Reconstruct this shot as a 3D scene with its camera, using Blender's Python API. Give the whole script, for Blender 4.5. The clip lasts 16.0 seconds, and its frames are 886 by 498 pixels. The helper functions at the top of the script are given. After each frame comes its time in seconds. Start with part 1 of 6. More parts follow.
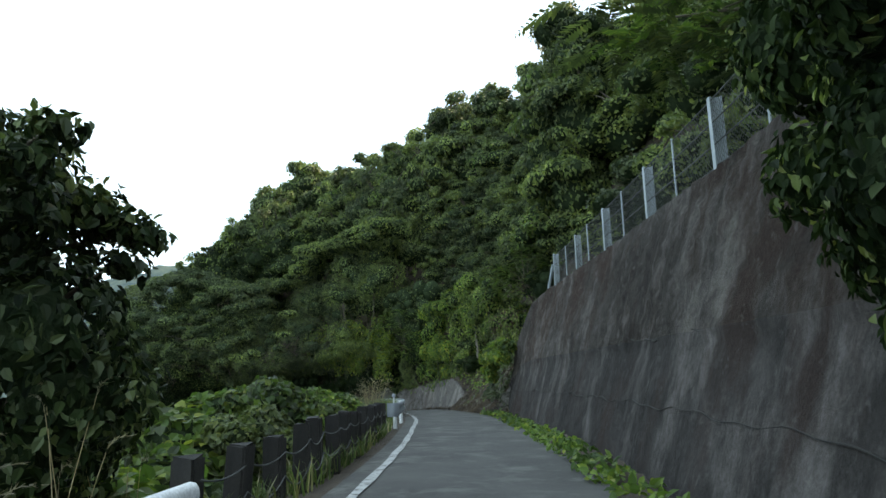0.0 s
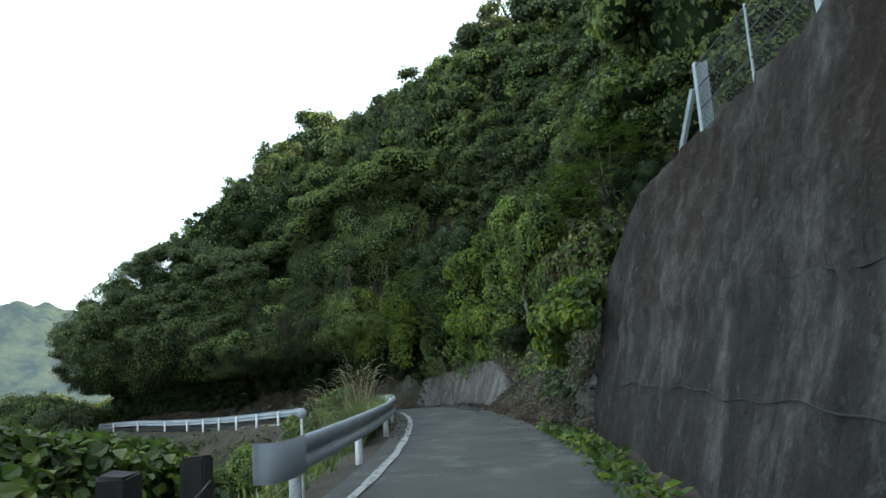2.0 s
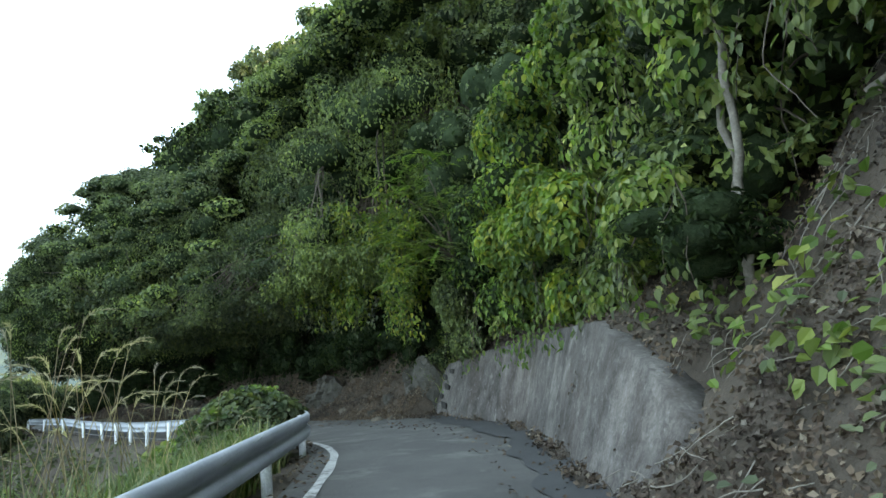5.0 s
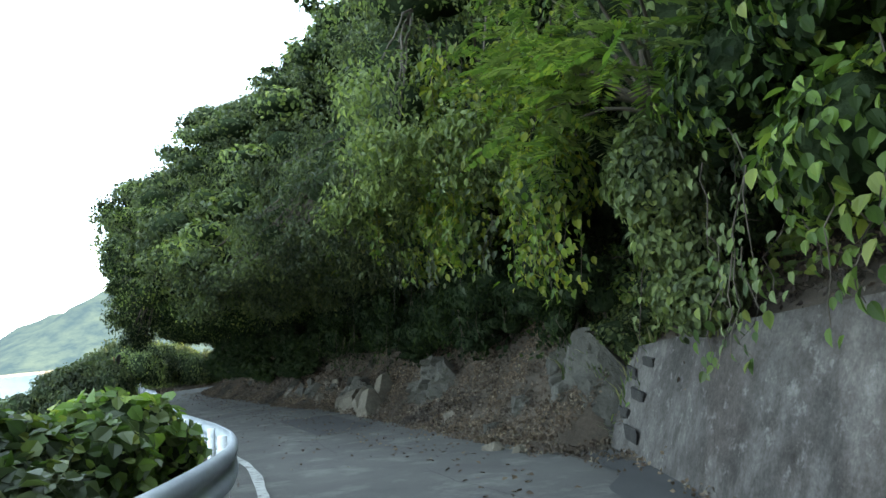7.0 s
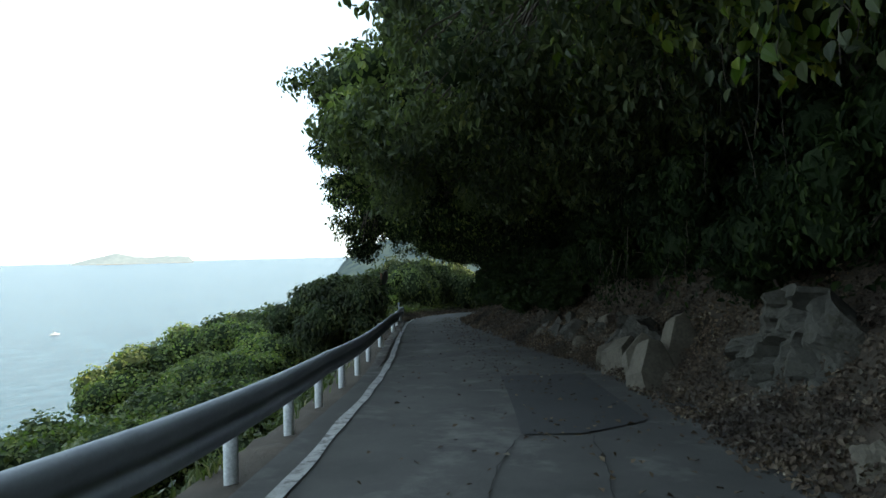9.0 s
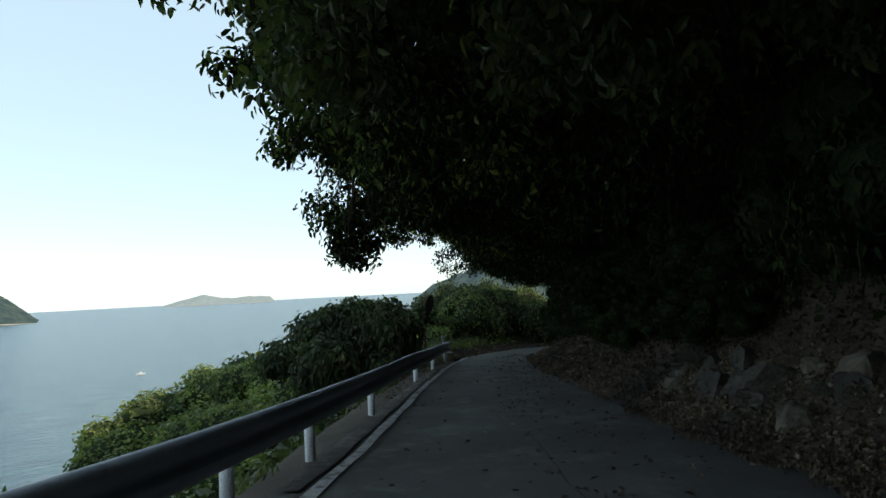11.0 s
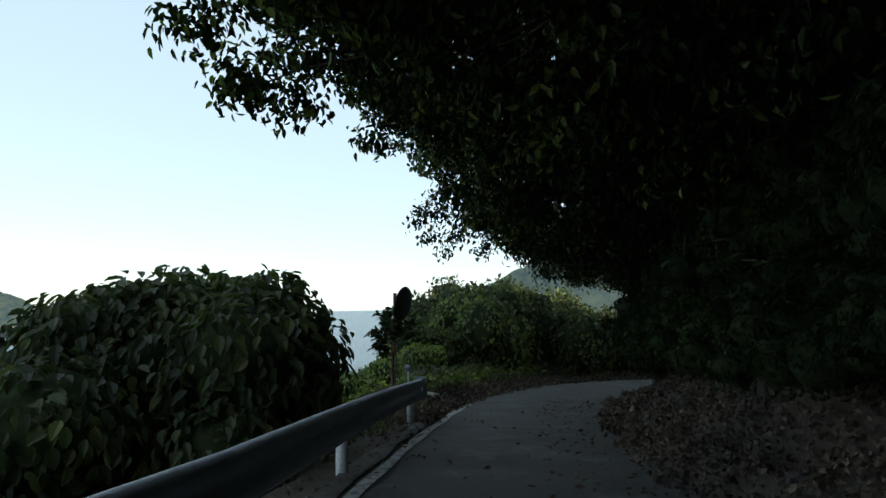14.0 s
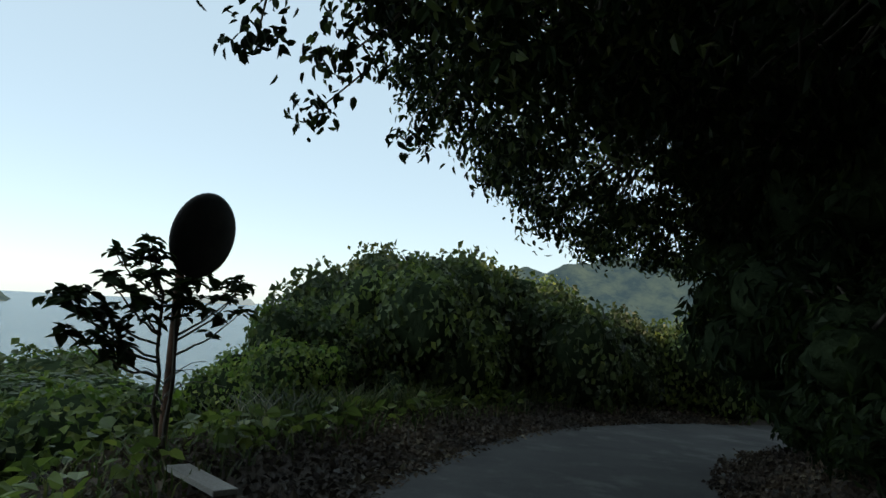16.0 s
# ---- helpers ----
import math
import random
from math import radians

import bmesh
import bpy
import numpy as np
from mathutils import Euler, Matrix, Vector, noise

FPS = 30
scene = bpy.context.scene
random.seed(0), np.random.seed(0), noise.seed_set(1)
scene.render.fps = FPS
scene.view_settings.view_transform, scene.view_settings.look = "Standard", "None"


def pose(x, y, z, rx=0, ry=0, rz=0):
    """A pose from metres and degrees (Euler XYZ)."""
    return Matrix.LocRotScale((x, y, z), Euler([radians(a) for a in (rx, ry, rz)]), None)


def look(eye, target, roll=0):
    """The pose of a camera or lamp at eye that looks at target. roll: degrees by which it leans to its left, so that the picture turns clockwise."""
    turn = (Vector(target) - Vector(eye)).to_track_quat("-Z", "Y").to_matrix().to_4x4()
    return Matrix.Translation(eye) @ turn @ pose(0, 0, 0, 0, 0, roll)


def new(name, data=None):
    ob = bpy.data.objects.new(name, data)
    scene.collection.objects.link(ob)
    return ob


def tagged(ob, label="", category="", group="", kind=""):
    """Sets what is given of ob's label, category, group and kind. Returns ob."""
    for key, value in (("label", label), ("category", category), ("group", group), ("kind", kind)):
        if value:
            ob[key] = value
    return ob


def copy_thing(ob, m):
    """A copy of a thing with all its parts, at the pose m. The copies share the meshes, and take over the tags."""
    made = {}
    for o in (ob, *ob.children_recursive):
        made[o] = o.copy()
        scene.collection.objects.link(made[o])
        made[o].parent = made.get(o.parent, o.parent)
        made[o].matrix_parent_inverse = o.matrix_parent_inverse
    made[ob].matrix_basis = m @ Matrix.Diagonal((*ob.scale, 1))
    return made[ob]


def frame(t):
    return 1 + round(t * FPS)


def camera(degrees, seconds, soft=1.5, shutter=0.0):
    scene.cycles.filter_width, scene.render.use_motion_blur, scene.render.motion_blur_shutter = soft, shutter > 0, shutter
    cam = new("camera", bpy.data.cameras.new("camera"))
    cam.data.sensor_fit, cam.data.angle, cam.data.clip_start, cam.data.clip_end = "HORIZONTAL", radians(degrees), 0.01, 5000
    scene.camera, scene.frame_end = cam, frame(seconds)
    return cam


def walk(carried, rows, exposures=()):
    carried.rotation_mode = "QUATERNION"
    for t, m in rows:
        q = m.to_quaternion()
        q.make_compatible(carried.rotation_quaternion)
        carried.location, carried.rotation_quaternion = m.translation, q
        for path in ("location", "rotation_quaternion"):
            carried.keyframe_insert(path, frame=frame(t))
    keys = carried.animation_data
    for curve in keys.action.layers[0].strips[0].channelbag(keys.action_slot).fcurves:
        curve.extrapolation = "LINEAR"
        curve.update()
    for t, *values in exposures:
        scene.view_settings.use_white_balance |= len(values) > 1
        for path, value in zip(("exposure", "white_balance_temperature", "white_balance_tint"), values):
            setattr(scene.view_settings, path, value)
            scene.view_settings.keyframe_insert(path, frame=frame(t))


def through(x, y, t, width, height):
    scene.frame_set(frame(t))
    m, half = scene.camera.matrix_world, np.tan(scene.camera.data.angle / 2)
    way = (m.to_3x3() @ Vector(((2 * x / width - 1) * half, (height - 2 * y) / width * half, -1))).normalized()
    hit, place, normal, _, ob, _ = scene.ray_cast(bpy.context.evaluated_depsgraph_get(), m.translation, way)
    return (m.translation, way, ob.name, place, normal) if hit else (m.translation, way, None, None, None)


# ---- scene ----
cam = camera(69.7, 16.0)
METRES, EYE, TILT, LEAN, TURN = 72.0, 1.25, 0.0, 0.0, 0.0
ROWS = [
    (0.0, 0.0, 0.0, 0.0, 0.27, 9.86, 1.56),
    (0.5, 0.0038, 0.0408, -0.0007, 1.79, 7.68, 0.89),
    (1.0, 0.0065, 0.0814, -0.0016, 2.61, 7.75, 1.29),
    (1.5, 0.0083, 0.1221, -0.0029, 4.3, 8.9, 2.56),
    (2.0, 0.0092, 0.1622, -0.0044, 5.09, 8.45, 3.32),
    (2.5, 0.0091, 0.2009, -0.0059, 5.37, 8.26, 3.22),
    (3.0, 0.0085, 0.2372, -0.0074, 6.26, 7.91, 2.94),
    (3.5, 0.0073, 0.2716, -0.0091, 7.38, 6.17, 2.87),
    (4.0, 0.006, 0.3044, -0.0099, 8.79, 6.84, 3.48),
    (6.5, -0.0193, 0.4598, -0.0177, 19.27, 5.25, 3.21),
    (7.0, -0.0268, 0.4863, -0.0195, 25.3, 5.15, 2.99),
    (7.5, -0.0356, 0.5107, -0.0216, 31.01, 2.78, 2.89),
    (8.0, -0.0467, 0.5337, -0.0236, 37.58, 2.69, 2.1),
    (8.5, -0.0616, 0.5557, -0.0263, 43.33, 1.43, 1.59),
    (9.0, -0.0791, 0.5765, -0.029, 51.64, 0.01, 1.25),
    (9.5, -0.0973, 0.5966, -0.0315, 55.06, 1.25, 0.72),
    (12.0, -0.2066, 0.6827, -0.0438, 59.01, 3.78, 3.79),
    (12.5, -0.2294, 0.6984, -0.0455, 58.33, 4.61, 4.16),
    (13.0, -0.2518, 0.7139, -0.0472, 58.53, 5.73, 2.7),
    (13.5, -0.2734, 0.7299, -0.0486, 59.03, 6.05, 1.85),
    (14.0, -0.2962, 0.7463, -0.0499, 59.8, 4.92, 0.86),
    (14.5, -0.3208, 0.7645, -0.0513, 60.34, 4.43, -0.6),
    (15.0, -0.3464, 0.7839, -0.0529, 58.55, 5.85, -0.83),
    (15.5, -0.3718, 0.8027, -0.0551, 57.73, 6.85, -2.32),
    (16.0, -0.3975, 0.8223, -0.0576, 56.83, 5.35, -3.23),
]
EXPOSURES = [(0.0, 2.2, 8600, 8), (2.5, 2.3, 8600, 8), (4.0, 2.7, 8500, 8), (7.0, 3.22, 8300, 8), (8.0, 2.75, 8200, 7), (9.0, 1.88, 8100, 7), (9.7, 1.34, 8100, 7), (12.0, 1.08, 8100, 7), (13.0, 1.24, 8200, 8), (16.0, 0.94, 8200, 8)]
walk(cam, [(t, pose(0, 0, EYE, TILT, LEAN, TURN) @ pose(METRES * x, METRES * y, METRES * z, 90 + pitch, roll, yaw)) for t, x, y, z, yaw, pitch, roll in ROWS], EXPOSURES)

# ---- world, sun, exposure ----
world = bpy.data.worlds.new("sky")
scene.world = world
world.use_nodes = True
wn = world.node_tree.nodes
sky = wn.new("ShaderNodeTexSky")
sky.sky_type = 'NISHITA'
sky.sun_disc = False
SUN_EL, SUN_AZ = radians(38), radians(58)          # azimuth from +y towards +x
sky.sun_elevation, sky.sun_rotation = SUN_EL, SUN_AZ
sky.air_density, sky.dust_density, sky.ozone_density = 0.8, 0.4, 1.6
wn["Background"].inputs["Strength"].default_value = 0.18
haze = wn.new("ShaderNodeMix")                       # a hazy summer sky: clear air seen through a thin even veil
haze.data_type = 'RGBA'
haze.inputs[0].default_value = 0.78
haze.inputs[7].default_value = (1.5, 2.2, 3.0, 1)
world.node_tree.links.new(sky.outputs[0], haze.inputs[6])
world.node_tree.links.new(haze.outputs[2], wn["Background"].inputs["Color"])
sun = new("sun", bpy.data.lights.new("sun", 'SUN'))
sun.data.energy, sun.data.angle, sun.data.color = 2.2, radians(0.6), (1.0, 0.9, 0.76)
sun.matrix_world = look((0, 0, 60), (-math.cos(SUN_EL) * math.sin(SUN_AZ), -math.cos(SUN_EL) * math.cos(SUN_AZ), 60 - math.sin(SUN_EL)))

# ---- materials ----


def material(name):
    m = bpy.data.materials.new(name)
    m.use_nodes = True
    nt = m.node_tree
    return m, nt, nt.nodes["Principled BSDF"]


def ramp_node(nt, fac, stops):
    r = nt.nodes.new("ShaderNodeValToRGB")
    while len(r.color_ramp.elements) < len(stops):
        r.color_ramp.elements.new(0.5)
    for e, (p, c) in zip(r.color_ramp.elements, stops):
        e.position, e.color = p, (*c, 1)
    nt.links.new(fac, r.inputs[0])
    return r.outputs[0]


def noise_node(nt, scale, detail=5.0, rough=0.6, coords=None, stretch=None, kind="Object"):
    tc = coords
    if tc is None:
        tc = nt.nodes.new("ShaderNodeTexCoord").outputs[kind]
    if stretch:
        mp = nt.nodes.new("ShaderNodeMapping")
        mp.inputs["Scale"].default_value = stretch
        nt.links.new(tc, mp.inputs["Vector"])
        tc = mp.outputs[0]
    n = nt.nodes.new("ShaderNodeTexNoise")
    n.inputs["Scale"].default_value, n.inputs["Detail"].default_value, n.inputs["Roughness"].default_value = scale, detail, rough
    nt.links.new(tc, n.inputs["Vector"])
    return n.outputs["Fac"]


def mix_node(nt, fac, a, b, mode="MIX"):
    m = nt.nodes.new("ShaderNodeMix")
    m.data_type, m.blend_type = 'RGBA', mode
    for sock, v in ((m.inputs[0], fac), (m.inputs[6], a), (m.inputs[7], b)):
        if hasattr(v, "is_linked"):
            nt.links.new(v, sock)
        else:
            sock.default_value = v if not isinstance(v, tuple) else (*v, 1)
    return m.outputs[2]


def bump_node(nt, bsdf, height, strength=0.4, distance=0.02):
    b = nt.nodes.new("ShaderNodeBump")
    b.inputs["Strength"].default_value, b.inputs["Distance"].default_value = strength, distance
    nt.links.new(height, b.inputs["Height"])
    nt.links.new(b.outputs[0], bsdf.inputs["Normal"])


def surface(name, dark, light, scale=3.0, grain=60.0, rough=0.85, bump=0.4, dist=0.01, metal=0.0, stretch=None, spots=None, speck=1.0):
    """A weathered surface: large blotches between two colours, a fine grain, and, if given, spots of a third colour."""
    m, nt, b = material(name)
    big = noise_node(nt, scale, 6, 0.62, stretch=stretch)
    col = ramp_node(nt, big, [(0.3, dark), (0.7, light)])
    fine = noise_node(nt, grain, 4, 0.7)
    shade = ramp_node(nt, fine, [(0.25, (1 - 0.38 * speck,) * 3), (0.75, (1 + 0.2 * speck,) * 3)])
    col = mix_node(nt, 1.0, col, shade, "MULTIPLY")
    if spots:
        sc, lo, hi, c = spots
        k = ramp_node(nt, noise_node(nt, sc, 5, 0.7), [(lo, (0, 0, 0)), (hi, (1, 1, 1))])
        col = mix_node(nt, k, col, c)
    nt.links.new(col, b.inputs["Base Color"])
    b.inputs["Roughness"].default_value, b.inputs["Metallic"].default_value = rough, metal
    bump_node(nt, b, fine, bump, dist)
    return m


def leaf_material(name, stops, rough=0.45, through=0.35, spread=0.25, gloss=0.3):
    """A leaf surface: each leaf and each plant takes its own shade of green, and some light shines through."""
    m, nt, b = material(name)
    geo = nt.nodes.new("ShaderNodeNewGeometry")
    col = ramp_node(nt, geo.outputs["Random Per Island"], stops)
    info = nt.nodes.new("ShaderNodeObjectInfo")
    shade = ramp_node(nt, info.outputs["Random"], [(0.0, (1 - spread, 1 - spread, 1 - spread * 0.8)), (1.0, (1 + spread, 1 + spread, 1 + spread * 0.4))])
    col = mix_node(nt, 1.0, col, shade, "MULTIPLY")
    # blotches that put lit and shaded foliage clumps into the colour
    patch = ramp_node(nt, noise_node(nt, 0.75, 3, 0.55, coords=geo.outputs["Position"]), [(0.36, (0.55, 0.58, 0.62)), (0.64, (1.4, 1.36, 1.18))])
    col = mix_node(nt, 1.0, col, patch, "MULTIPLY")
    nt.links.new(col, b.inputs["Base Color"])
    b.inputs["Roughness"].default_value = rough
    b.inputs["Specular IOR Level"].default_value = gloss
    tr = nt.nodes.new("ShaderNodeBsdfTranslucent")
    nt.links.new(mix_node(nt, 1.0, col, (1.2, 1.35, 0.8), "MULTIPLY"), tr.inputs["Color"])
    ms = nt.nodes.new("ShaderNodeMixShader")
    ms.inputs[0].default_value = through
    nt.links.new(b.outputs[0], ms.inputs[1])
    nt.links.new(tr.outputs[0], ms.inputs[2])
    nt.links.new(ms.outputs[0], nt.nodes["Material Output"].inputs["Surface"])
    return m


M_LEAF = leaf_material("leaf_green", [(0.0, (0.072, 0.1, 0.044)), (0.5, (0.112, 0.148, 0.062)), (0.88, (0.152, 0.186, 0.076)), (1.0, (0.22, 0.232, 0.088))], spread=0.42)
# near-black: the canopy's deep shade put into leaf colour, besides dark-leaved plants
M_DARK = leaf_material("leaf_dark_shaded", [(0.0, (0.009, 0.017, 0.008)), (0.6, (0.019, 0.034, 0.013)), (1.0, (0.036, 0.056, 0.02))], rough=0.6, through=0.18, gloss=0.1)
M_MID = leaf_material("leaf_deep_green", [(0.0, (0.052, 0.072, 0.038)), (0.5, (0.086, 0.114, 0.056)), (1.0, (0.132, 0.166, 0.078))], rough=0.5, through=0.3, spread=0.35)
M_VINE = leaf_material("leaf_vine", [(0.0, (0.05, 0.09, 0.03)), (0.5, (0.098, 0.165, 0.045)), (0.85, (0.15, 0.215, 0.055)), (1.0, (0.24, 0.26, 0.065))], through=0.4)
M_YELLOW = leaf_material("leaf_yellowing", [(0.0, (0.07, 0.13, 0.025)), (0.5, (0.15, 0.21, 0.04)), (1.0, (0.29, 0.28, 0.055))], through=0.45)
# colour of the cores: the shade deep between leaves, painted on a solid
M_CORE = surface("foliage_shaded_core", (0.024, 0.036, 0.02), (0.05, 0.072, 0.036), 2.5, 12, 1.0, 0.6, 0.1)
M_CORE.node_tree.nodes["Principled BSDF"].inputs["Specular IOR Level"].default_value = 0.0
M_BARK = surface("bark", (0.05, 0.038, 0.028), (0.13, 0.105, 0.08), 4, 40, 0.9, 0.6, 0.01, stretch=(1, 1, 0.25))
M_GRASS = leaf_material("grass_blade", [(0.0, (0.055, 0.09, 0.03)), (0.6, (0.1, 0.14, 0.048)), (0.88, (0.2, 0.185, 0.105)), (1.0, (0.3, 0.27, 0.18))], through=0.3)
M_STRAW = leaf_material("dry_grass", [(0.0, (0.2, 0.15, 0.09)), (1.0, (0.42, 0.34, 0.24))], through=0.3)
M_PLUME = leaf_material("grass_plume", [(0.0, (0.2, 0.17, 0.14)), (1.0, (0.38, 0.33, 0.28))], through=0.4)
M_DULL = leaf_material("leaf_dusty", [(0.0, (0.055, 0.072, 0.045)), (0.6, (0.092, 0.112, 0.072)), (1.0, (0.14, 0.16, 0.1))], rough=0.6, through=0.25)
M_LITTER = leaf_material("dead_leaf", [(0.0, (0.05, 0.034, 0.028)), (0.5, (0.098, 0.07, 0.056)), (0.92, (0.16, 0.122, 0.098)), (1.0, (0.24, 0.21, 0.18))], rough=0.8, through=0.08, spread=0.1)
M_ASPHALT = surface("asphalt", (0.054, 0.0525, 0.051), (0.1, 0.097, 0.093), 0.8, 110, 0.9, 0.6, 0.008, spots=(1.3, 0.52, 0.68, (0.135, 0.132, 0.125)))
M_PATCH = surface("asphalt_patch", (0.035, 0.036, 0.038), (0.05, 0.051, 0.053), 2, 150, 0.88, 0.5, 0.006)
M_PAINT = surface("road_paint", (0.34, 0.34, 0.33), (0.56, 0.56, 0.55), 4, 60, 0.75, 0.3, 0.003, spots=(7, 0.5, 0.6, (0.15, 0.145, 0.14)))
M_SOIL = surface("soil", (0.04, 0.03, 0.022), (0.105, 0.08, 0.06), 1.2, 25, 0.95, 0.8, 0.05)
M_ROCK = surface("rock", (0.03, 0.028, 0.023), (0.1, 0.092, 0.076), 2.4, 18, 0.9, 0.9, 0.06, stretch=(1.2, 1.2, 0.35), spots=(2.6, 0.56, 0.68, (0.16, 0.157, 0.138)))
M_STEEL = surface("galvanised_steel", (0.27, 0.3, 0.335), (0.39, 0.42, 0.455), 1.2, 30, 0.68, 0.05, 0.002, metal=0.1, stretch=(1, 1, 3), spots=(6, 0.6, 0.72, (0.3, 0.3, 0.29)), speck=0.25)
M_WHITE = surface("white_steel_paint", (0.62, 0.64, 0.66), (0.8, 0.81, 0.82), 3, 40, 0.5, 0.1, 0.002)
M_POST = surface("blackened_wood", (0.012, 0.011, 0.011), (0.035, 0.031, 0.028), 5, 45, 0.85, 0.6, 0.01, stretch=(1, 1, 0.2))


def concrete(name, dark, light, streak, strength, bleach=2.4, rust=0.85):
    """Old concrete: blotches, streaks that run down the face, and a rough grain."""
    m, nt, b = material(name)
    base = ramp_node(nt, noise_node(nt, 0.55, 6, 0.65), [(0.36, dark), (0.64, light)])
    run = ramp_node(nt, noise_node(nt, 1.6, 5, 0.65, stretch=(1, 1, 0.12)), [(0.44, (0, 0, 0)), (0.6, (1, 1, 1))])
    fine = noise_node(nt, 28, 5, 0.75)
    speck = ramp_node(nt, noise_node(nt, 5.5, 6, 0.75), [(0.56, (0, 0, 0)), (0.66, (1, 1, 1))])
    low = nt.nodes.new("ShaderNodeMath")
    low.operation = 'MULTIPLY'
    low.inputs[1].default_value = strength
    nt.links.new(run, low.inputs[0])
    col = mix_node(nt, low.outputs[0], base, streak)
    pale = ramp_node(nt, noise_node(nt, 0.75, 6, 0.7, stretch=(1, 1, 0.3)), [(0.5, (0, 0, 0)), (0.64, (0.8, 0.8, 0.8))])
    col = mix_node(nt, pale, col, tuple(min(0.6, c * bleach) for c in light))
    drip = ramp_node(nt, noise_node(nt, 4.5, 4, 0.7, stretch=(1, 1, 0.06)), [(0.52, (0, 0, 0)), (0.68, (0.5, 0.5, 0.5))])
    col = mix_node(nt, drip, col, streak)
    blot = ramp_node(nt, noise_node(nt, 3.2, 7, 0.75), [(0.3, (0.5, 0.48, 0.46)), (0.7, (1.4, 1.38, 1.36))])
    col = mix_node(nt, 1.0, col, blot, "MULTIPLY")
    rusty = ramp_node(nt, noise_node(nt, 0.42, 5, 0.7, stretch=(1, 1.3, 0.7)), [(0.5, (0, 0, 0)), (0.62, (rust, rust, rust))])
    col = mix_node(nt, rusty, col, (dark[0] * 1.15, dark[1] * 0.78, dark[2] * 0.66))
    sp = nt.nodes.new("ShaderNodeMath")
    sp.operation = 'MULTIPLY'
    sp.inputs[1].default_value = 0.45
    nt.links.new(speck, sp.inputs[0])
    col = mix_node(nt, sp.outputs[0], col, tuple(min(0.6, c * 2.0) for c in light))
    col = mix_node(nt, 1.0, col, ramp_node(nt, fine, [(0.25, (0.6, 0.6, 0.6)), (0.75, (1.25, 1.25, 1.25))]), "MULTIPLY")
    nt.links.new(col, b.inputs["Base Color"])
    b.inputs["Roughness"].default_value = 0.92
    b.inputs["Specular IOR Level"].default_value = 0.25
    bump_node(nt, b, noise_node(nt, 9, 9, 0.75), 0.8, 0.05)
    return m


M_WALL_DARK = concrete("stained_concrete", (0.0255, 0.0222, 0.0215), (0.06, 0.055, 0.0535), (0.014, 0.0122, 0.0118), 0.5)
M_WALL_ROUGH = concrete("coarse_concrete", (0.046, 0.036, 0.031), (0.105, 0.094, 0.088), (0.022, 0.016, 0.0135), 0.4)
for nd in M_WALL_ROUGH.node_tree.nodes:
    if nd.type == 'BUMP':
        nd.inputs["Strength"].default_value, nd.inputs["Distance"].default_value = 1.0, 0.16
M_WALL_PALE = concrete("pale_concrete", (0.075, 0.069, 0.065), (0.16, 0.15, 0.142), (0.06, 0.056, 0.053), 0.45, 1.5, 0.2)

m, nt, b = material("sea_water")
# wind patches and the ripples' light and dark, put into the water's colour
wind = mix_node(nt, noise_node(nt, 0.012, 5, 0.6, stretch=(1.0, 0.3, 1.0)), (0.034, 0.084, 0.118), (0.07, 0.125, 0.155))
nt.links.new(mix_node(nt, 1.0, wind, ramp_node(nt, noise_node(nt, 0.16, 4, 0.7, stretch=(1.0, 0.35, 1.0)), [(0.35, (0.72, 0.75, 0.78)), (0.7, (1.3, 1.27, 1.25))]), "MULTIPLY"), b.inputs["Base Color"])
b.inputs["Roughness"].default_value = 0.25
b.inputs["Specular IOR Level"].default_value = 0.16
wave = noise_node(nt, 0.22, 6, 0.65, stretch=(1.0, 0.45, 1.0))
bump_node(nt, b, wave, 0.8, 1.2)
M_SEA = m


def far_material(name, dark, light, haze_glow, strength):
    """Far land: the haze before it is put in as a bluish emission over tinted colours."""
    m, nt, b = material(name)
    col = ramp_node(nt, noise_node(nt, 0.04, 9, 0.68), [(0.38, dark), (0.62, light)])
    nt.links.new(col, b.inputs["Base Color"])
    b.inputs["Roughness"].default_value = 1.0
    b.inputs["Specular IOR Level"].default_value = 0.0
    b.inputs["Emission Color"].default_value = (*haze_glow, 1)
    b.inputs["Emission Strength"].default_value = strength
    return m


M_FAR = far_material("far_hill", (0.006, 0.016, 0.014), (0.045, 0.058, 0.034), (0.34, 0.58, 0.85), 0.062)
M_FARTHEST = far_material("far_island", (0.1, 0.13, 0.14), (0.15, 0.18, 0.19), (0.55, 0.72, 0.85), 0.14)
M_SHORE = far_material("far_shore", (0.25, 0.2, 0.15), (0.4, 0.34, 0.27), (0.5, 0.6, 0.7), 0.05)

# ---- mesh helpers ----


def link_mesh(name, me, mats, parent=None, label=""):
    for mt in mats if isinstance(mats, (list, tuple)) else [mats]:
        me.materials.append(mt)
    ob = new(name, me)
    if parent is not None:
        ob.parent = parent
    if label:
        ob["label"] = label
    return ob


